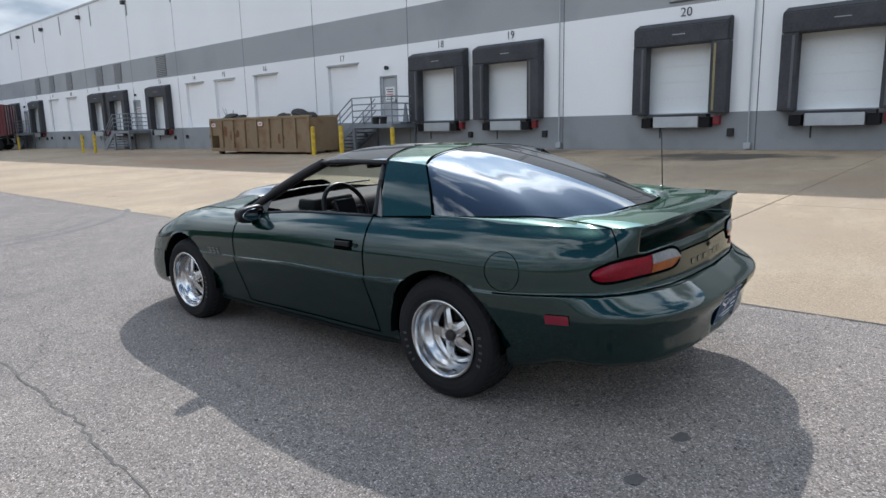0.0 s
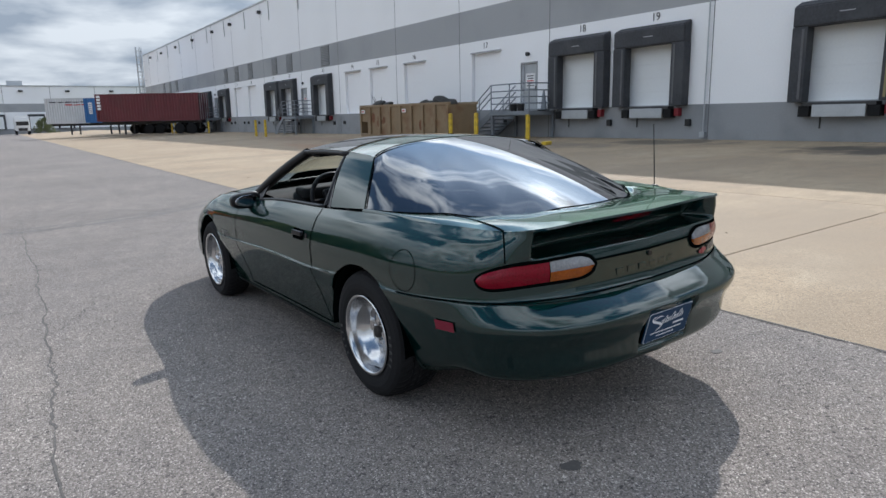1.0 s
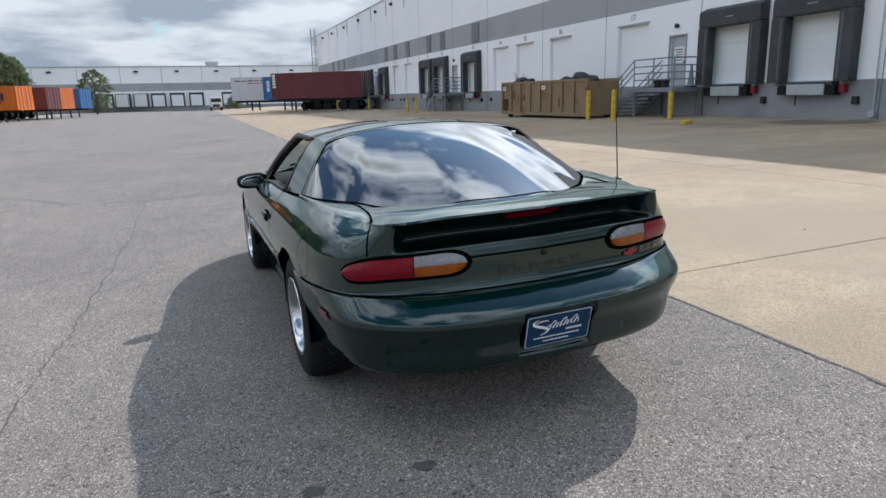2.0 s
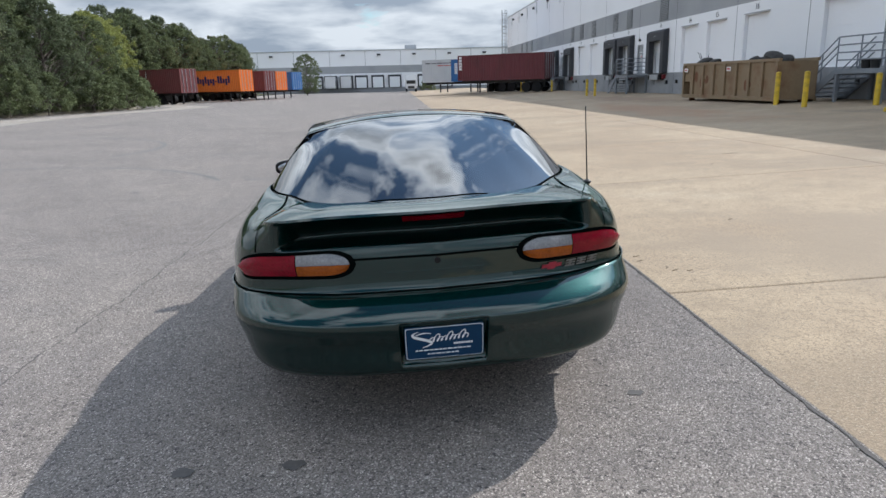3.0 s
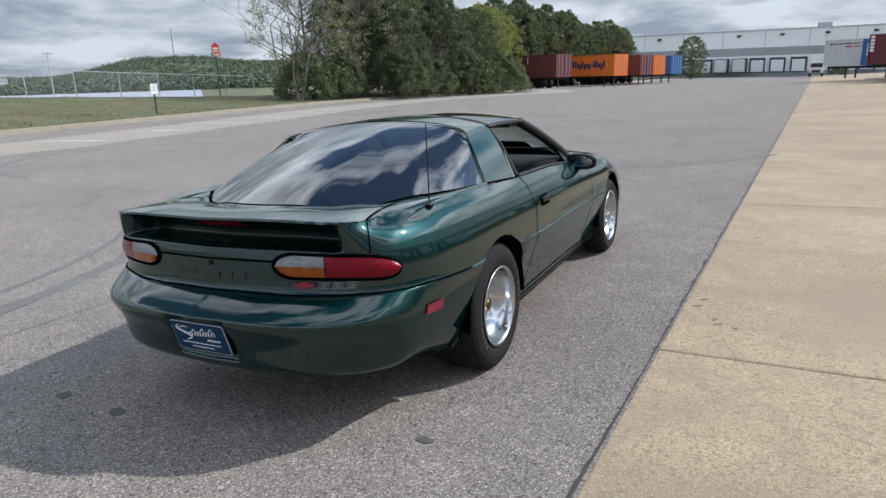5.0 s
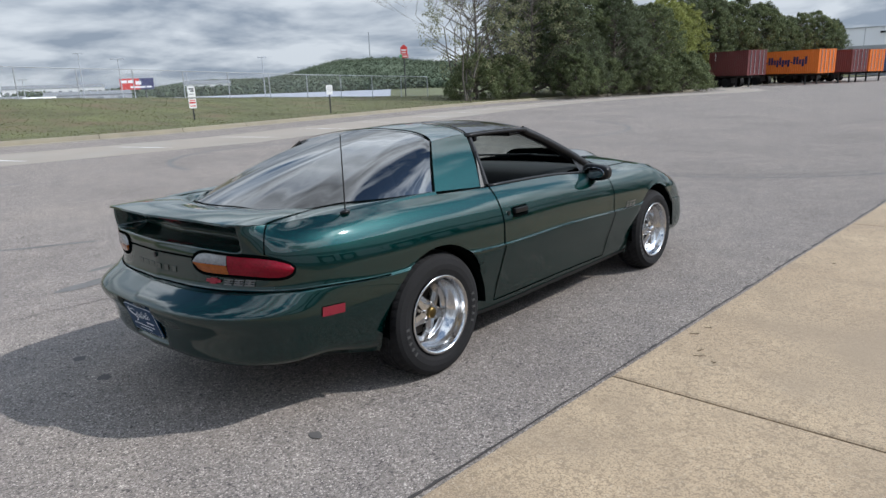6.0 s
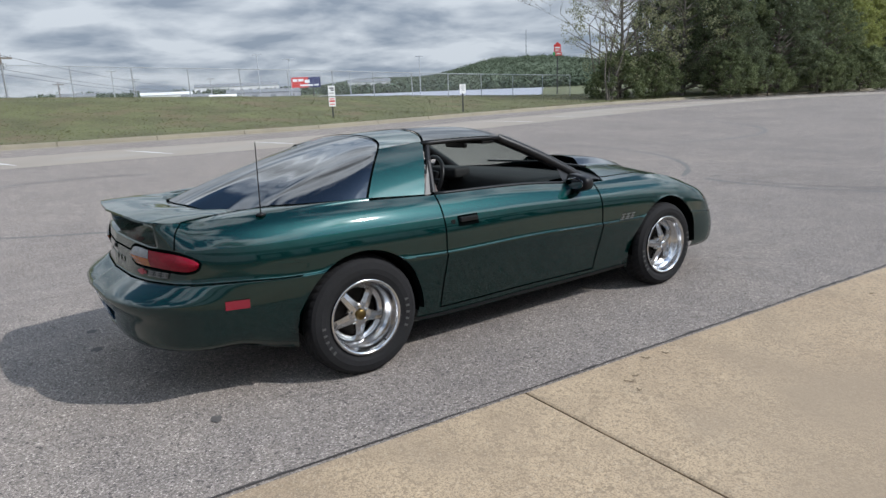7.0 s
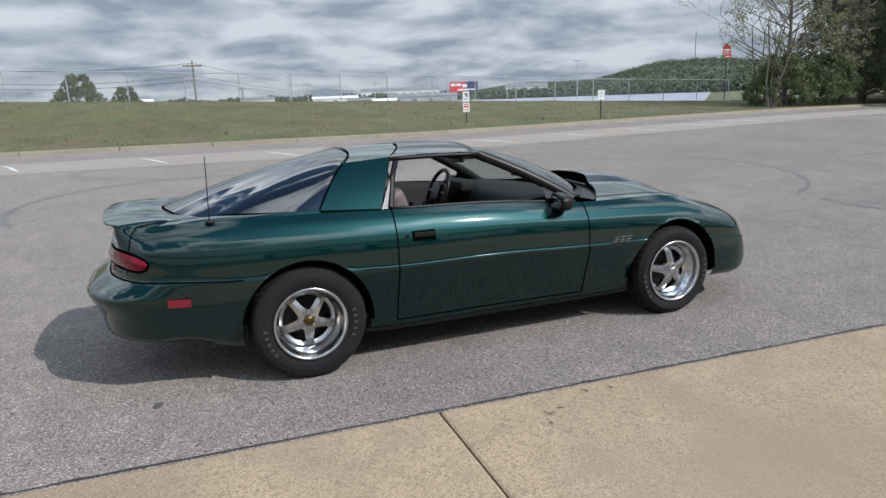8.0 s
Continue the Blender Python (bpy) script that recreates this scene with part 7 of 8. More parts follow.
part("roof_hoop", loft(hatch_top, lambda s: roof_point(0.602 * s, 0.79 - 0.18 * s * s), 36, 6, lambda s, v: Vector((0, 0, 0.010 * v * (1 - v)))), PAINT, car, smooth=True)
part("roof_bar", roof_patch(-0.065, 0.065, lambda x: 0.79, lambda x: 1.20, 4, 8, 0.001), TRIM, car, smooth=True)
part("header", roof_patch(-0.595, 0.595, lambda x: 1.195 - 0.05 * (x / 0.6) ** 2, lambda x: 1.245 - 0.05 * (x / 0.6) ** 2, 24, 2, 0.001), TRIM, car, smooth=True)
for side in (1, -1):
    part("roof_panel", roof_patch(side * 0.07, side * 0.612, lambda x: 0.80 - 0.18 * (x / 0.6) ** 2, lambda x: 1.19 - 0.05 * (x / 0.6) ** 2, 14, 10, 0.004), ROOF_GLASS, car, "dark tinted lift-out roof panel", smooth=True)
    rim = [roof_point(side * (0.07 + 0.54 * k / 14), 0.795 - 0.18 * ((0.07 + 0.54 * k / 14) / 0.6) ** 2) for k in range(15)]
    part("glass_seal", strip(rim, [Vector((0, 0, 1))] * 15, 0.011, 0.006), GAP, car)
    part("roof_rail", sweep([roof_point(side * 0.608, 0.60 + 0.6 * k / 8) - Vector((0, 0, 0.014)) for k in range(9)], 0.014), TRIM, car, smooth=True)

    # sail panel behind the door
    def sail_base(s):
        q = skin(t_at_y(0.47, 9, 4, 9), 9, side)
        return hatch_base(side).lerp(Vector((q.x - side * 0.014, 0.47, q.z + 0.002)), (s + 1) / 2)

    def sail_top(s):
        return hatch_top(side).lerp(roof_point(side * 0.602, 0.613), (s + 1) / 2)

    part("sail_panel", loft(sail_base, sail_top, 10, 14, lambda s, v: hatch_bulge(side, v).lerp(Vector((side * 0.5, 0, 0.5)) * 0.022 * 4 * v * (1 - v), (s + 1) / 2)), PAINT, car, smooth=True)
    ss = [-1 + k / 8 for k in range(17)]
    part("panel_gap", strip([sail_base(s) for s in ss], [Vector((side, 0, 0.3)).normalized()] * 17, 0.010, 0.002), GAP, car)
    bm = bmesh.new()
    a, b, c = sail_base(1), Vector((side * 0.808, 0.535, 0.932)), Vector((side * 0.690, 0.590, 1.105))
    top = sail_top(1)
    vs = [bm.verts.new(p) for p in (a + Vector((0, 0.006, 0)), b, c, top + Vector((0, 0.02, -0.02)), a.lerp(top, 0.5) + Vector((side * 0.012, 0.02, 0.01)))]
    bm.faces.new(vs)
    part("quarter_trim", bm, PALE_TRIM, car, "pale satin trim behind the door window")
    bm = bmesh.new()
    for p, q in ((b, c), (c, top + Vector((0, 0.03, -0.03)))):
        add_tube(bm, p, q, 0.018, seg=8)
    part("window_seal", bm, TRIM, car)
    # belt line seal along the open window
    ys = [0.54 + (1.80 - 0.54) * k / 14 for k in range(15)]
    pts = [skin(t_at_y(y, 9, 4, 11), 9, side) + Vector((-side * 0.016, 0, 0.004)) for y in ys]
    part("belt_seal", sweep(pts, 0.011), TRIM, DOORS[side], smooth=True)
    # inner door skin
    bm = bmesh.new()
    prev = None
    for y, p in zip(ys, pts):
        cur = [bm.verts.new(p + Vector((-side * dx, 0, dz))) for dx, dz in ((0.0, 0.0), (0.05, 0.0), (0.075, -0.06), (0.085, -0.20), (0.14, -0.26), (0.14, -0.34), (0.10, -0.62))]
        if prev:
            for i in range(6):
                bm.faces.new((prev[i], prev[i + 1], cur[i + 1], cur[i]))
        prev = cur
    part("door_trim", bm, CABIN, DOORS[side], "black inner door trim", smooth=True)
    # small fixed glass and sail of the mirror
    bm = bmesh.new()
    vs = [bm.verts.new(p) for p in (Vector((side * 0.795, 1.60, 0.872)), Vector((side * 0.775, 1.80, 0.862)), Vector((side * 0.715, 1.60, 0.985)))]
    bm.faces.new(vs)
    part("mirror_sail", bm, TRIM, car)


# mirrors
def mirror(side):
    bm = bmesh.new()
    bmesh.ops.create_uvsphere(bm, u_segments=24, v_segments=14, radius=1.0)
    for v in bm.verts:
        x, y, z = [math.copysign(abs(c) ** 0.62, c) for c in v.co]
        y = y if y > 0 else y * 0.35
        v.co = Vector((x * 0.110, y * 0.080, z * 0.056 * (1 - 0.12 * x * side)))
        v.co.y -= 0.018 * (v.co.x * side / 0.115)
    mb = part("door_mirror", bm, TRIM, car, "glossy dark door mirror", smooth=True)
    mb.matrix_local = pose(side * 0.895, 1.625, 0.882)
    bm = bmesh.new()
    bmesh.ops.create_uvsphere(bm, u_segments=20, v_segments=8, radius=1.0, matrix=Matrix.Diagonal((0.088, 0.004, 0.040, 1)))
    g = part("mirror_glass", bm, MIRROR, mb, smooth=True)
    g.matrix_local = pose(0, -0.030, 0, 0, 0, side * -7)
    bm = bmesh.new()
    vs = []
    for dx, w in ((0.0, 0.07), (0.10, 0.045)):
        vs.append([bm.verts.new((side * (0.765 + dx * 0.7), 1.66 + a * w - dx * 0.4, 0.845 + dx * 0.35 + b * 0.022)) for a, b in ((-1, -1), (1, -1), (1, 1), (-1, 1))])
    for i in range(4):
        bm.faces.new((vs[0][i], vs[0][(i + 1) % 4], vs[1][(i + 1) % 4], vs[1][i]))
    part("mirror_foot", bm, PAINT, car, smooth=True)


mirror(1)
mirror(-1)


# lamps
def skin_patch(t0, t1, low, top, side, lift, na=64, nb=8, a0=0.0, a1=1.0, b0=0.0, b1=1.0):
    """A patch on the tail: a runs from t0 to t1, b between the heights low(a) and top(a)."""
    bm = bmesh.new()
    grid = []
    for i in range(na + 1):
        a = a0 + (a1 - a0) * i / na
        t = t0 + (t1 - t0) * a
        row = []
        for j in range(nb + 1):
            b = b0 + (b1 - b0) * j / nb
            z = low(a) + (top(a) - low(a)) * b
            r = r_at_z(t, z)
            p = skin(t, r, side) + skin_normal(t, min(r, 6.6), side) * (lift + 0.010 * math.sin(math.pi * min(max(b, 0.02), 0.98)) * (1 if lift > 0.004 else 0))
            row.append(bm.verts.new(p))
        grid.append(row)
    for p, q in zip(grid[:-1], grid[1:]):
        for k in range(nb):
            f = (p[k], p[k + 1], q[k + 1], q[k])
            bm.faces.new(f if side > 0 else f[::-1])
    return bm


TL0, TL1 = t_at_x(0.345, 5.8), t_at_x(0.810, 5.6)


def lamp_half(a, inner, start, power):
    """Share of the lamp's half height: a round inner end, then a taper from start towards a low outer tip."""
    u = min(max(a / inner, 0.0), 1.0)
    w = min(max((a - start) / (1 - start), 0.0), 1.0)
    return math.sqrt(max(0.0, 1 - (1 - u) ** 2.6)) * max(0.0, 1 - w ** power) ** 0.55


def lamp_mid(a):
    return 0.770 - 0.004 * a - 0.016 * a ** 3


def low_line(a, half=0.041):
    return lamp_mid(a) - 0.001 - half * lamp_half(a, 0.15, 0.66, 4.0)


def top_line(a, half=0.043):
    return lamp_mid(a) + 0.001 + half * lamp_half(a, 0.15, 0.46, 2.4)


for side in (1, -1):
    shell = part("tail_light", skin_patch(TL0 - 0.070, TL1 + 0.060, lambda a: low_line(a, 0.056), lambda a: top_line(a, 0.056), side, 0.003), GAP, car, "red, amber and clear tail light in a black surround", smooth=True)
    part("red_lens", skin_patch(TL0, TL1, low_line, top_line, side, 0.006, a0=0.335), TAIL_RED, shell, "deep red lens", smooth=True)
    part("clear_lens", skin_patch(TL0, TL1, low_line, top_line, side, 0.006, a1=0.328, b0=0.50), TAIL_CLEAR, shell, "clear reversing lens", smooth=True)
    part("amber_lens", skin_patch(TL0, TL1, low_line, top_line, side, 0.006, a1=0.328, b1=0.49), TAIL_AMBER, shell, "amber indicator lens", smooth=True)
    tm = t_at_y(-0.675, 3.2, 3.0, 6.0)
    part("side_marker", skin_strip([(tm - 0.22 + 0.44 * k / 6, 2.9) for k in range(7)], side, 0.045, 0.006), SIDE_RED, car, "red side marker reflector")
    tf = 12.85
    part("front_marker", skin_strip([(tf - 0.16 + 0.32 * k / 4, 3.3) for k in range(5)], side, 0.035, 0.006), TAIL_AMBER, car, "amber front marker lamp")
for lo, hi in ((-0.125, 0.125),):
    bm = bmesh.new()
    prev = None
    for k in range(13):
        x = lo + (hi - lo) * k / 12
        s = 1 if x >= 0 else -1
        t = t_at_x(abs(x), 8)
        p0, p1 = skin(t, 7.85, s), skin(t, 8.35, s)
        cur = (bm.verts.new(p0 + Vector((0, -0.006, 0))), bm.verts.new(p1 + Vector((0, -0.006, 0))))
        if prev:
            bm.faces.new((prev[0], prev[1], cur[1], cur[0]))
        prev = cur
    part("brake_lamp", bm, TAIL_RED, car, "high red brake lamp under the spoiler")
for side in (1, -1):
    part("panel_gap", skin_strip([(TL0 * 0.97 * k / 14, 6.0) for k in range(15)], side, 0.009), GAP, car)
part("lock", tube((0, -1.045, 0.765), (0, -1.030, 0.765), 0.012, seg=14), TRIM, car)
# the model name pressed into the tail panel, worn to a row of plain bars
for k in range(6):
    x = -0.21 + 0.07 * k
    t = t_at_x(abs(x + 0.02), 5.5)
    s = 1 if x + 0.02 > 0 else -1
    p = skin(t, 5.45, s)
    part("pressed_mark", box((x, p.y - 0.003, 0.700), (x + 0.045, p.y + 0.004, 0.728), 0.002), PAINT, car)
# badges as plain shapes: a red cross bar, and slanted blocks each of three thin bars
def tail_badge(x0, x1, z0, z1, mat):
    bm = bmesh.new()
    q = []
    for x, z in ((x0, z0), (x1, z0), (x1, z1), (x0, z1)):
        x += (z - 0.680) * 0.35
        t = t_at_x(x, 5.2)
        r = r_at_z(t, z)
        q.append(skin(t, r, 1) + skin_normal(t, 5.4, 1) * 0.004)
    bm.faces.new([bm.verts.new(p) for p in q])
    e = bmesh.ops.extrude_face_region(bm, geom=bm.faces[:])
    bmesh.ops.translate(bm, verts=[v for v in e["geom"] if isinstance(v, bmesh.types.BMVert)], vec=(0, -0.004, 0))
    part("badge", bm, mat, car)


tail_badge(0.420, 0.505, 0.686, 0.700, BADGE_RED)
tail_badge(0.446, 0.480, 0.679, 0.707, BADGE_RED)
for k in range(3):
    x = 0.525 + 0.052 * k
    for z0, z1 in ((0.679, 0.685), (0.690, 0.695), (0.700, 0.706)):
        tail_badge(x, x + 0.044, z0, z1, BADGE_GREY)
    tail_badge(x + 0.016, x + 0.026, 0.6855, 0.6995, BADGE_GREY)
for side in (1, -1):
    for y0 in (2.030, 2.080, 2.130):
        for r, w in ((4.98, 0.007), (5.18, 0.007), (5.38, 0.007)):
            dy = (r - 5.18) * 0.05
            t0, t1 = t_at_y(y0 + dy, 5, 7, 11), t_at_y(y0 + dy + 0.043, 5, 7, 11)
            part("badge", skin_strip([(t0, r), (t1, r)], side, w, 0.004), BADGE_GREY, car)
        t0, t1 = t_at_y(y0 + 0.015, 5, 7, 11), t_at_y(y0 + 0.027, 5, 7, 11)
        part("badge", skin_strip([(t0, 5.0), (t1, 5.36)], side, 0.008, 0.0035), BADGE_GREY, car)

# dealer plate in its bay, set with a white rim, a looping script line and small bars
def rounded_plate(w, h, rad, y0, y1):
    bm = bmesh.new()
    ring = []
    for cx, cz, a0 in ((w - rad, h - rad, 0), (rad - w, h - rad, 90), (rad - w, rad - h, 180), (w - rad, rad - h, 270)):
        for k in range(6):
            a = radians(a0 + 18 * k)
            ring.append((cx + rad * math.cos(a), cz + rad * math.sin(a)))
    lo = [bm.verts.new((x, y0, z)) for x, z in ring]
    hi = [bm.verts.new((x, y1, z)) for x, z in ring]
    bm.faces.new(lo)
    bm.faces.new(hi[::-1])
    for k in range(len(ring)):
        n = (k + 1) % len(ring)
        bm.faces.new((lo[k], lo[n], hi[n], hi[k]))
    return bm


PLATE_M = pose(0, -1.142, 0.464, 16, 0, 0)
holder = part("plate_holder", rounded_plate(0.158, 0.0805, 0.012, 0.002, 0.014), GAP, car, "black plate holder")
holder.matrix_local = PLATE_M
plate = part("dealer_plate", rounded_plate(0.155, 0.0775, 0.012, -0.004, 0.0015), PLATE_BLUE, car, "dark blue plate with white script bars")
plate.matrix_local = PLATE_M
rim = rounded_plate(0.152, 0.0745, 0.011, -0.0055, -0.0045)
inner = rounded_plate(0.1495, 0.072, 0.010, -0.0065, -0.0042)
part("border", rim, PLATE_WHITE, plate)
part("field", inner, PLATE_BLUE, plate)


def pen(points, widths):
    """A flat pen stroke on the face of the plate."""
    bm = bmesh.new()
    prev = None
    n = len(points)
    for i, (x, z) in enumerate(points):
        (xa, za), (xb, zb) = points[max(i - 1, 0)], points[min(i + 1, n - 1)]
        d = Vector((xb - xa, 0, zb - za)).normalized()
        q = Vector((-d.z, 0, d.x)) * widths[i] / 2
        c = Vector((x, -0.0072, z))
        cur = (bm.verts.new(c - q), bm.verts.new(c + q))
        if prev:
            bm.faces.new((prev[0], prev[1], cur[1], cur[0]))
        prev = cur
    return bm


swash, script = [], []
for k in range(49):
    u = k / 48
    swash.append((-0.082 - 0.040 * math.sin(u * 5.6 + 0.5) - 0.012 * u, 0.058 - 0.078 * u))
part("flourish", pen(swash, [0.003 + 0.010 * math.sin(math.pi * k / 48) for k in range(49)]), PLATE_WHITE, plate)
part("flourish", pen([(-0.112 + 0.06 * k / 12, 0.040 + 0.010 * math.sin(k / 12 * 2.6)) for k in range(13)], [0.003 + 0.003 * math.sin(math.pi * k / 12) for k in range(13)]), PLATE_WHITE, plate)
loops = 9
for k in range(loops * 16 + 1):
    u = k / 16
    tall = (1.0, 1.7, 1.0, 1.0, 1.9, 1.0, 1.0, 1.9, 1.0, 1.0)[int(min(u, loops))]
    a = 2 * math.pi * u
    z = 0.0105 * (1 - math.cos(a)) * tall
    script.append((-0.062 + 0.0165 * u - 0.0055 * math.sin(a) + 0.42 * z, 0.004 + 0.0012 * u + z))
part("script_line", pen(script, [0.0044] * len(script)), PLATE_WHITE, plate)
for k in range(8):
    part("print_bar", box((0.036 + 0.0095 * k, -0.0075, -0.014), (0.0435 + 0.0095 * k, -0.0062, -0.005)), PLATE_WHITE, plate)
for z, x0, x1 in ((-0.036, -0.115, 0.115), (-0.055, -0.068, 0.068)):
    x = x0
    for k in range(40):
        w = 0.010 + 0.012 * ((k * 7) % 5) / 5
        if x + w > x1:
            break
        part("print_bar", box((x, -0.0075, z), (x + w, -0.0062, z + 0.0055)), PLATE_WHITE, plate)
        x += w + 0.004

# door handles, locks, filler flap, aerial
for side in (1, -1):
    t0, t1 = t_at_y(0.622, 6.6, 6, 9), t_at_y(0.765, 6.6, 6, 9)
    hd = part("door_handle", skin_strip([(t0 + (t1 - t0) * k / 8, 6.62) for k in range(9)], side, 0.062, 0.003), GAP, DOORS[side], "black recessed door handle")
    ctr = skin((t0 + t1) / 2, 6.62, side)
    bm = box((-0.010, -0.062, -0.014), (0.010, 0.062, 0.014), 0.007)
    g = part("grip", bm, TRIM, hd)
    g.matrix_local = Matrix.Translation(ctr + Vector((side * 0.010, 0, 0.008)))
    lk = skin(t_at_y(0.588, 6.6, 6, 9), 6.65, side)
    part("door_lock", tube(lk, lk + Vector((side * 0.006, 0, 0)), 0.013, seg=14), TRIM, DOORS[side])
ft = t_at_y(-0.39, 6.5, 3.5, 7)
bm = bmesh.new()
prev = None
for k in range(33):
    a = 2 * math.pi * k / 32
    dy, dz = 0.092 * math.cos(a), 0.092 * math.sin(a)
    t = t_at_y(-0.39 + dy, 6.3, 3.2, 7.5)
    r = r_at_z(t, 0.735 + dz, 4.6, 8.9)
    p, n = skin(t, r, -1), skin_normal(t, r, -1)
    t2 = t_at_y(-0.39 + dy * 1.03, 6.3, 3.2, 7.5)
    r2 = r_at_z(t2, 0.735 + dz * 1.03, 4.6, 8.9)
    q = skin(t2, r2, -1)
    cur = (bm.verts.new(p + n * 0.002), bm.verts.new(q + n * 0.002))
    if prev:
        bm.faces.new((prev[0], prev[1], cur[1], cur[0]))
    prev = cur
part("filler_flap_gap", bm, GAP, car)
bm = bmesh.new()
bmesh.ops.create_uvsphere(bm, u_segments=16, v_segments=8, radius=0.02, matrix=Matrix.Translation((0.782, -0.478, 0.942)) @ Matrix.Diagonal((1, 1.3, 0.6, 1)))
aer = part("aerial_base", bm, TRIM, car, smooth=True)
part("aerial_rod", tube((0.782, -0.478, 0.945), (0.780, -0.468, 1.295), 0.0034, 0.0022, 8), TRIM, aer)


# cabin
def cushion(lo, hi, bevel):
    bm = box(lo, hi)
    bmesh.ops.bevel(bm, geom=bm.edges[:], offset=bevel, segments=4, affect="EDGES", profile=0.6)
    return bm


part("cabin_floor", box((-0.72, 0.10, 0.345), (0.72, 2.0, 0.40)), CABIN, car)
part("cabin_bulkhead", box((-0.70, -0.55, 0.605), (0.70, 0.12, 0.72)), CABIN, car, "dark load floor under the hatch")
part("tunnel", cushion((-0.12, 0.5, 0.40), (0.12, 1.75, 0.62), 0.04), CABIN, car)
for x in (-0.37, 0.37):
    st = part("seat", cushion((x - 0.24, 0.78, 0.42), (x + 0.24, 1.28, 0.60), 0.06), LEATHER, car, "worn grey-brown leather bucket seat", smooth=True)
    bk = part("backrest", cushion((-0.24, -0.07, 0.0), (0.24, 0.07, 0.54), 0.06), LEATHER, st, smooth=True)
    bk.matrix_local = pose(x, 0.80, 0.50, 20, 0, 0)
    hr = part("headrest", cushion((-0.13, -0.045, 0.0), (0.13, 0.045, 0.17), 0.04), LEATHER, st, smooth=True)
    hr.matrix_local = pose(x, 0.615, 1.005, 14, 0, 0)
bm = bmesh.new()
prof = [(1.44, 0.60), (1.42, 0.78), (1.45, 0.87), (1.52, 0.90), (1.72, 0.905), (1.98, 0.895), (1.98, 0.55)]
prev = None
for k in range(13):
    s = -1 + k / 6
    cur = [bm.verts.new((0.74 * s, y + 0.04 * (1 - s * s) - 0.05 * s * s * (y > 1.9) * 2, z + 0.015 * math.exp(-((s * 0.74 + 0.37) / 0.2) ** 2) * (y < 1.6))) for y, z in prof]
    if prev:
        for i in range(6):
            bm.faces.new((prev[i], prev[i + 1], cur[i + 1], cur[i]))
    prev = cur
part("dashboard", bm, CABIN, car, smooth=True)
part("instrument_hood", cushion((-0.56, 1.40, 0.86), (-0.18, 1.56, 0.945), 0.03), CABIN, car, smooth=True)
bm = bmesh.new()
seg, tub = 36, 10
ringv = []
for i in range(seg):
    a = 2 * math.pi * i / seg
    ringv.append([bm.verts.new(((0.182 + 0.016 * math.cos(2 * math.pi * j / tub)) * math.cos(a), (0.182 + 0.016 * math.cos(2 * math.pi * j / tub)) * math.sin(a), 0.016 * math.sin(2 * math.pi * j / tub))) for j in range(tub)])
for i in range(seg):
    for j in range(tub):
        bm.faces.new((ringv[i][j], ringv[(i + 1) % seg][j], ringv[(i + 1) % seg][(j + 1) % tub], ringv[i][(j + 1) % tub]))
wheel_m = pose(-0.37, 1.28, 0.86, 68, 0, 0)
sw = part("steering_wheel", bm, TRIM, car, smooth=True)
sw.matrix_local = wheel_m
part("wheel_hub", cushion((-0.09, -0.075, -0.03), (0.09, 0.075, 0.025), 0.02), TRIM, sw, smooth=True)
for a in (0, 180, 235, 305):
    d = Vector((math.cos(radians(a)), math.sin(radians(a)), 0))
    part("wheel_spoke", tube(d * 0.05, d * 0.18, 0.018, 0.014, 8), TRIM, sw)
part("steering_column", tube((-0.37, 1.30, 0.85), (-0.37, 1.50, 0.77), 0.035, seg=10), CABIN, car)
rv = part("rear_view_mirror", cushion((-0.12, 1.28, 1.115), (0.12, 1.315, 1.175), 0.015), TRIM, car, smooth=True)
part("stalk", tube((0, 1.31, 1.16), (0, 1.36, 1.215), 0.008, seg=6), TRIM, rv)
bm = cushion((-0.56, 1.10, 1.168), (-0.14, 1.20, 1.186), 0.006)
part("sun_visor", bm, CABIN, car)
part("sun_visor", cushion((0.14, 1.10, 1.168), (0.56, 1.20, 1.186), 0.006), CABIN, car)


# wheels
def lathe(profile, seg):
    """Turn (x, radius) points round the x axis."""
    bm = bmesh.new()
    rings = [[bm.verts.new((x, rr * math.cos(2 * math.pi * k / seg), rr * math.sin(2 * math.pi * k / seg))) for k in range(seg)] for x, rr in profile]
    for a, b in zip(rings[:-1], rings[1:]):
        for k in range(seg):
            bm.faces.new((a[k], a[(k + 1) % seg], b[(k + 1) % seg], b[k]))
    return bm


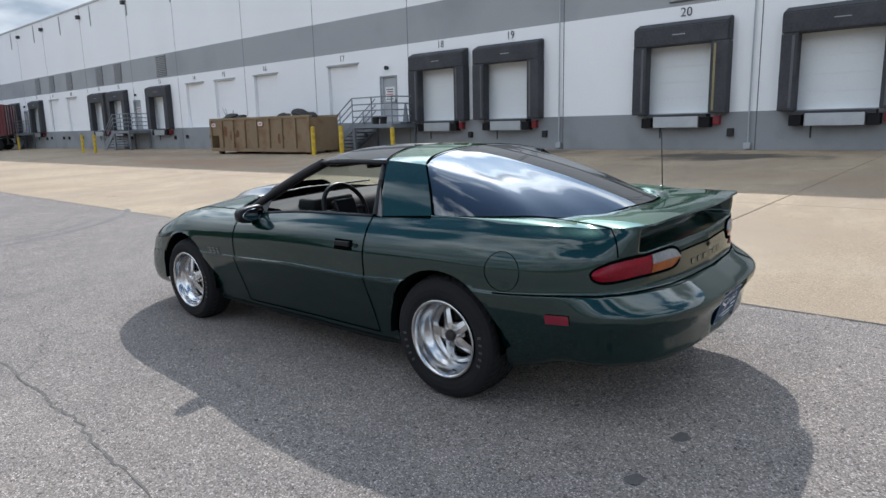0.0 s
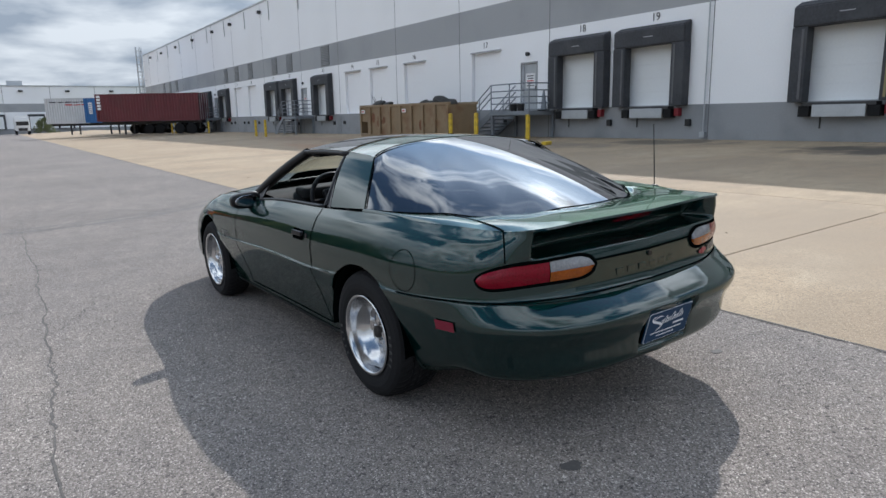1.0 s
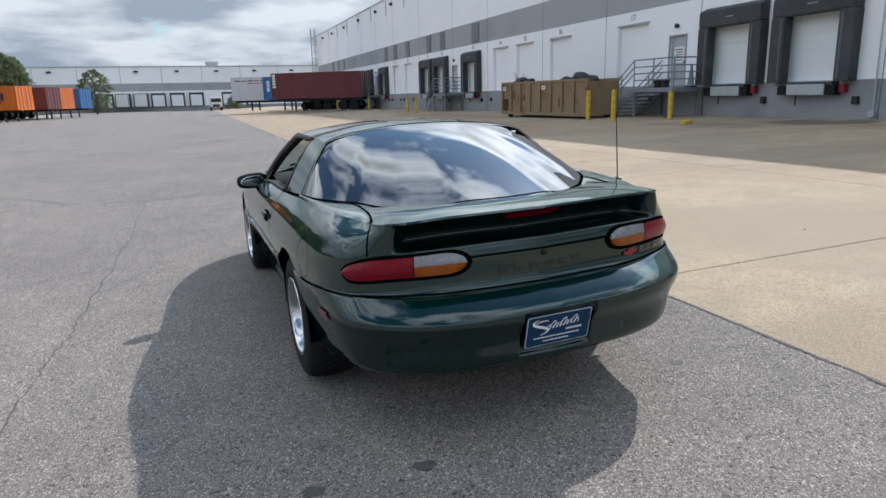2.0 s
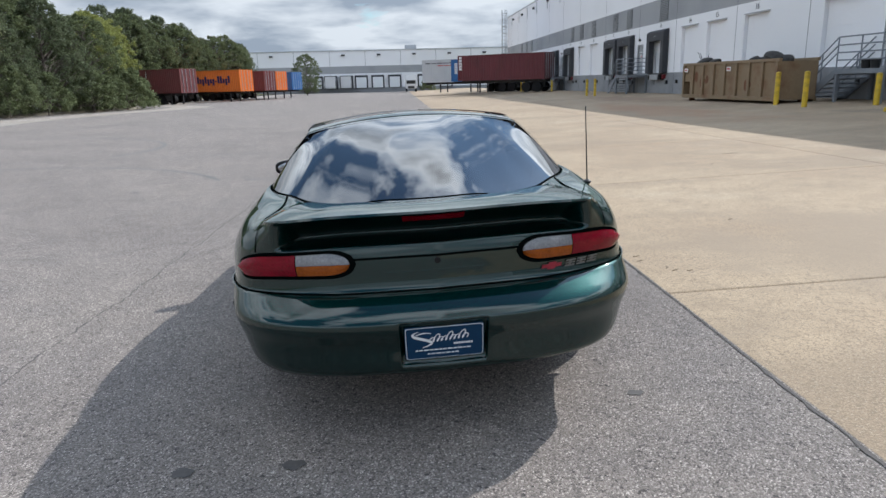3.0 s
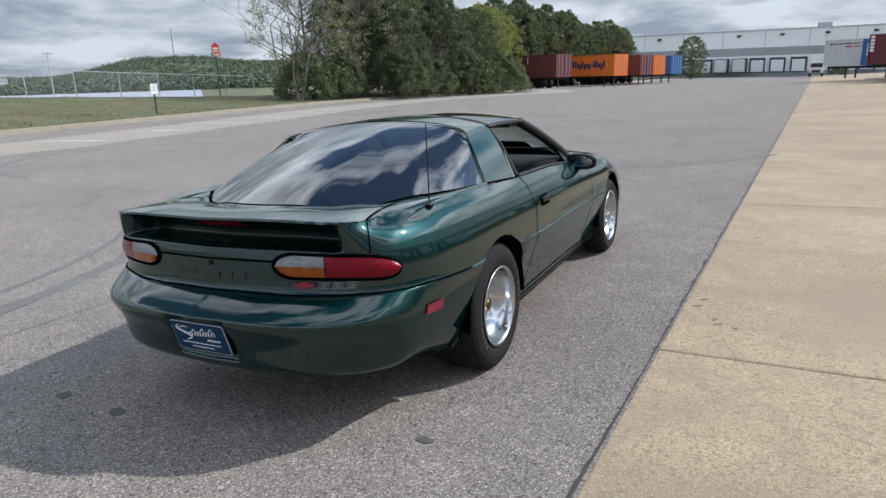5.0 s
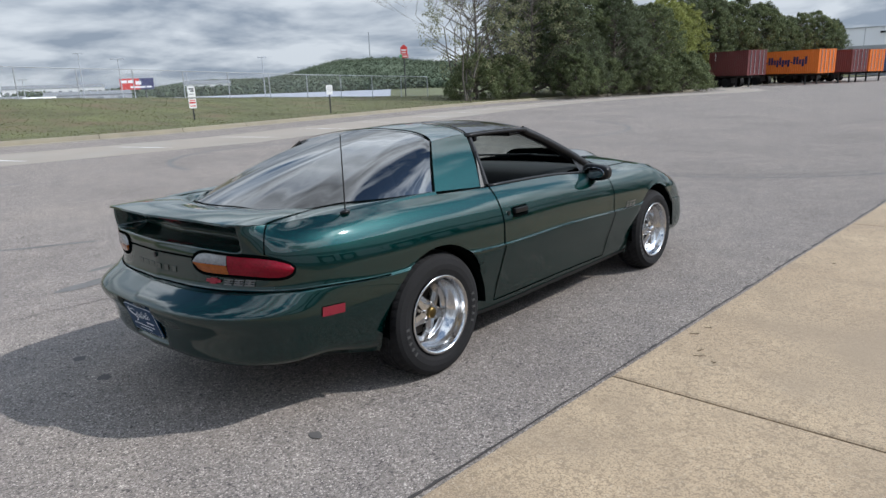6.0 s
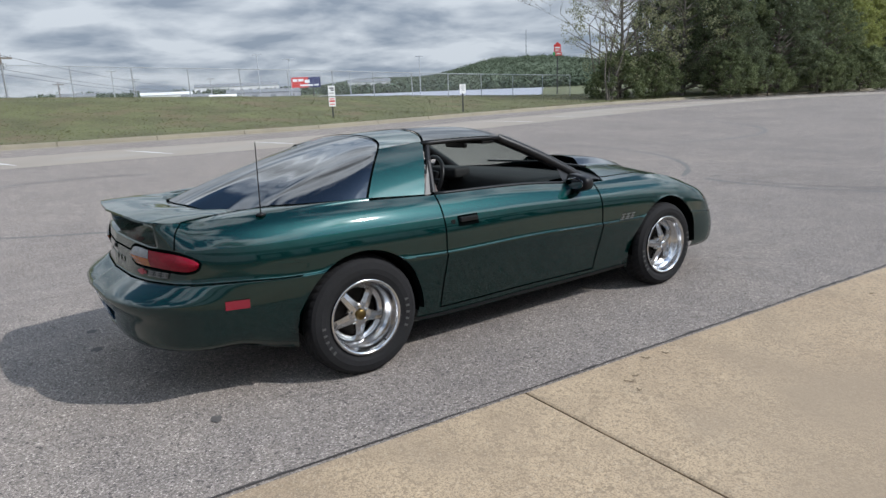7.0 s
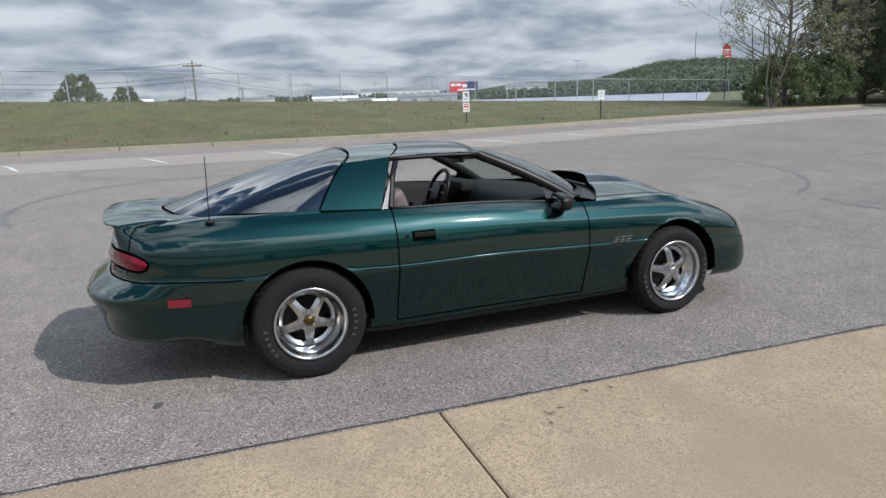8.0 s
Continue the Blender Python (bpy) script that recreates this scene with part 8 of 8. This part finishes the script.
def wheel(name, side, y, r, width, rim, dish, x_out, cap, turn):
    """A wheel with its outer face at x_out: tyre, polished rim with a deep lip, five spokes, hub, nuts and brake disc."""
    w = part(name, bmesh.new(), TRIM, car)
    w.matrix_local = Matrix.Translation((side * x_out, y, r - 0.006)) @ (Matrix.Identity(4) if side > 0 else Matrix.Rotation(math.pi, 4, "Z")) @ Matrix.Rotation(radians(turn), 4, "X")
    hw = width
    prof = [(-0.020, rim - 0.004), (-0.004, rim + 0.010), (0.006, rim + 0.035), (0.008, rim + 0.062), (0.000, r - 0.035), (-0.012, r - 0.018), (-0.034, r - 0.006), (-0.06, r - 0.001)]
    ribs = 24
    prof += [(-0.06 - (hw - 0.12) * k / ribs, r + 0.003 * math.sin(math.pi * k / ribs) - (0.008 if k % 6 == 3 else 0.0)) for k in range(1, ribs + 1)]
    prof += [(-hw + 0.034, r - 0.006), (-hw + 0.01, r - 0.02), (-hw - 0.006, rim + 0.06), (-hw + 0.01, rim + 0.01), (-hw + 0.02, rim - 0.004)]
    seg = 132
    bm = lathe(prof, seg)
    for v in bm.verts:
        # slanted grooves cut across the ribs and down the shoulders
        rad = math.hypot(v.co.y, v.co.z)
        if rad > r - 0.012:
            k = int(round(math.atan2(v.co.z, v.co.y) / (2 * math.pi) * seg + v.co.x * 40))
            if k % 3 == 0:
                v.co.y *= (rad - 0.004) / rad
                v.co.z *= (rad - 0.004) / rad
    part("tyre", bm, M["rubber"], w, "black radial tyre", smooth=False)
    part("rim", lathe([(-0.014, rim - 0.006), (0.001, rim + 0.006), (0.007, rim + 0.003), (0.005, rim - 0.008), (-0.008, rim - 0.013), (-0.03, rim - 0.018), (-dish * 0.62, rim - 0.024), (-dish * 0.66, rim - 0.034), (-dish + 0.002, rim - 0.040), (-dish - 0.003, rim - 0.046), (-dish - 0.004, rim - 0.066), (-dish - 0.02, rim - 0.070), (-dish - 0.07, rim - 0.05)], 64), CHROME, w, "polished deep-lipped rim", smooth=True)
    for k in range(5):
        a = radians(90 + 72 * k)
        bm = bmesh.new()
        sect = []
        for rr, hwid, xf, th in ((0.030, 0.034, -dish + 0.044, 0.03), (0.066, 0.029, -dish + 0.040, 0.03), (0.105, 0.025, -dish + 0.030, 0.028), (rim - 0.070, 0.024, -dish + 0.020, 0.026), (rim - 0.046, 0.030, -dish + 0.008, 0.024)):
            sect.append([bm.verts.new((xf - (th if low else 0.0) + (0.006 if (not low and abs(e) < 0.5) else 0.0), rr * math.cos(a) - e * hwid * math.sin(a), rr * math.sin(a) + e * hwid * math.cos(a))) for e, low in ((-1, True), (-1, False), (0, False), (1, False), (1, True))])
        for p, q in zip(sect[:-1], sect[1:]):
            for i in range(5):
                bm.faces.new((p[i], p[(i + 1) % 5], q[(i + 1) % 5], q[i]))
        part("spoke", bm, CHROME, w)
    part("hub", lathe([(-dish - 0.02, 0.066), (-dish + 0.034, 0.064), (-dish + 0.042, 0.056), (-dish + 0.044, 0.0005)], 32), CHROME, w, smooth=True)
    part("hub_cap", lathe([(-dish + 0.045, 0.032), (-dish + 0.062, 0.030), (-dish + 0.068, 0.022), (-dish + 0.069, 0.0005)], 28), cap, w, "round centre cap", smooth=True)
    for k in range(5):
        a = radians(54 + 72 * k)
        part("wheel_nut", tube((-dish + 0.03, 0.048 * math.cos(a), 0.048 * math.sin(a)), (-dish + 0.058, 0.048 * math.cos(a), 0.048 * math.sin(a)), 0.010, 0.008, 6), CHROME, w)
    part("brake_disc", lathe([(-dish - 0.075, 0.0005), (-dish - 0.06, 0.06), (-dish - 0.06, 0.145), (-dish - 0.085, 0.146)], 32), BRAKE, w, "dark brake disc", smooth=True)
    part("back_plate", lathe([(-hw + 0.06, 0.0005), (-hw + 0.06, rim - 0.03)], 24), GAP, w)
    part("valve", tube((-0.03, 0, -(rim - 0.026)), (-0.005, 0.004, -(rim - 0.040)), 0.004, seg=6), TRIM, w)
    for c0, n in ((182 - turn, 5), (-22 - turn, 5)):
        for k in range(n):
            a = radians(c0 + 8.5 * k)
            bm = box((-0.0015, -0.006, -0.010), (0.0015, 0.006, 0.010))
            b = part("sidewall_mark", bm, SIDEWALL, w)
            rr = rim + 0.050
            b.matrix_local = Matrix.Translation((0.0085, rr * math.cos(a), rr * math.sin(a))) @ Matrix.Rotation(a - math.pi / 2, 4, "X")


for side in (1, -1):
    wheel("rear_wheel", side, R_AXLE.y, 0.334, 0.27, 0.206, 0.125, 0.905, GOLD if side > 0 else BRAKE, 36 if side > 0 else 20)
    wheel("front_wheel", side, F_AXLE.y, 0.318, 0.20, 0.212, 0.075, 0.885, CHROME, 8)
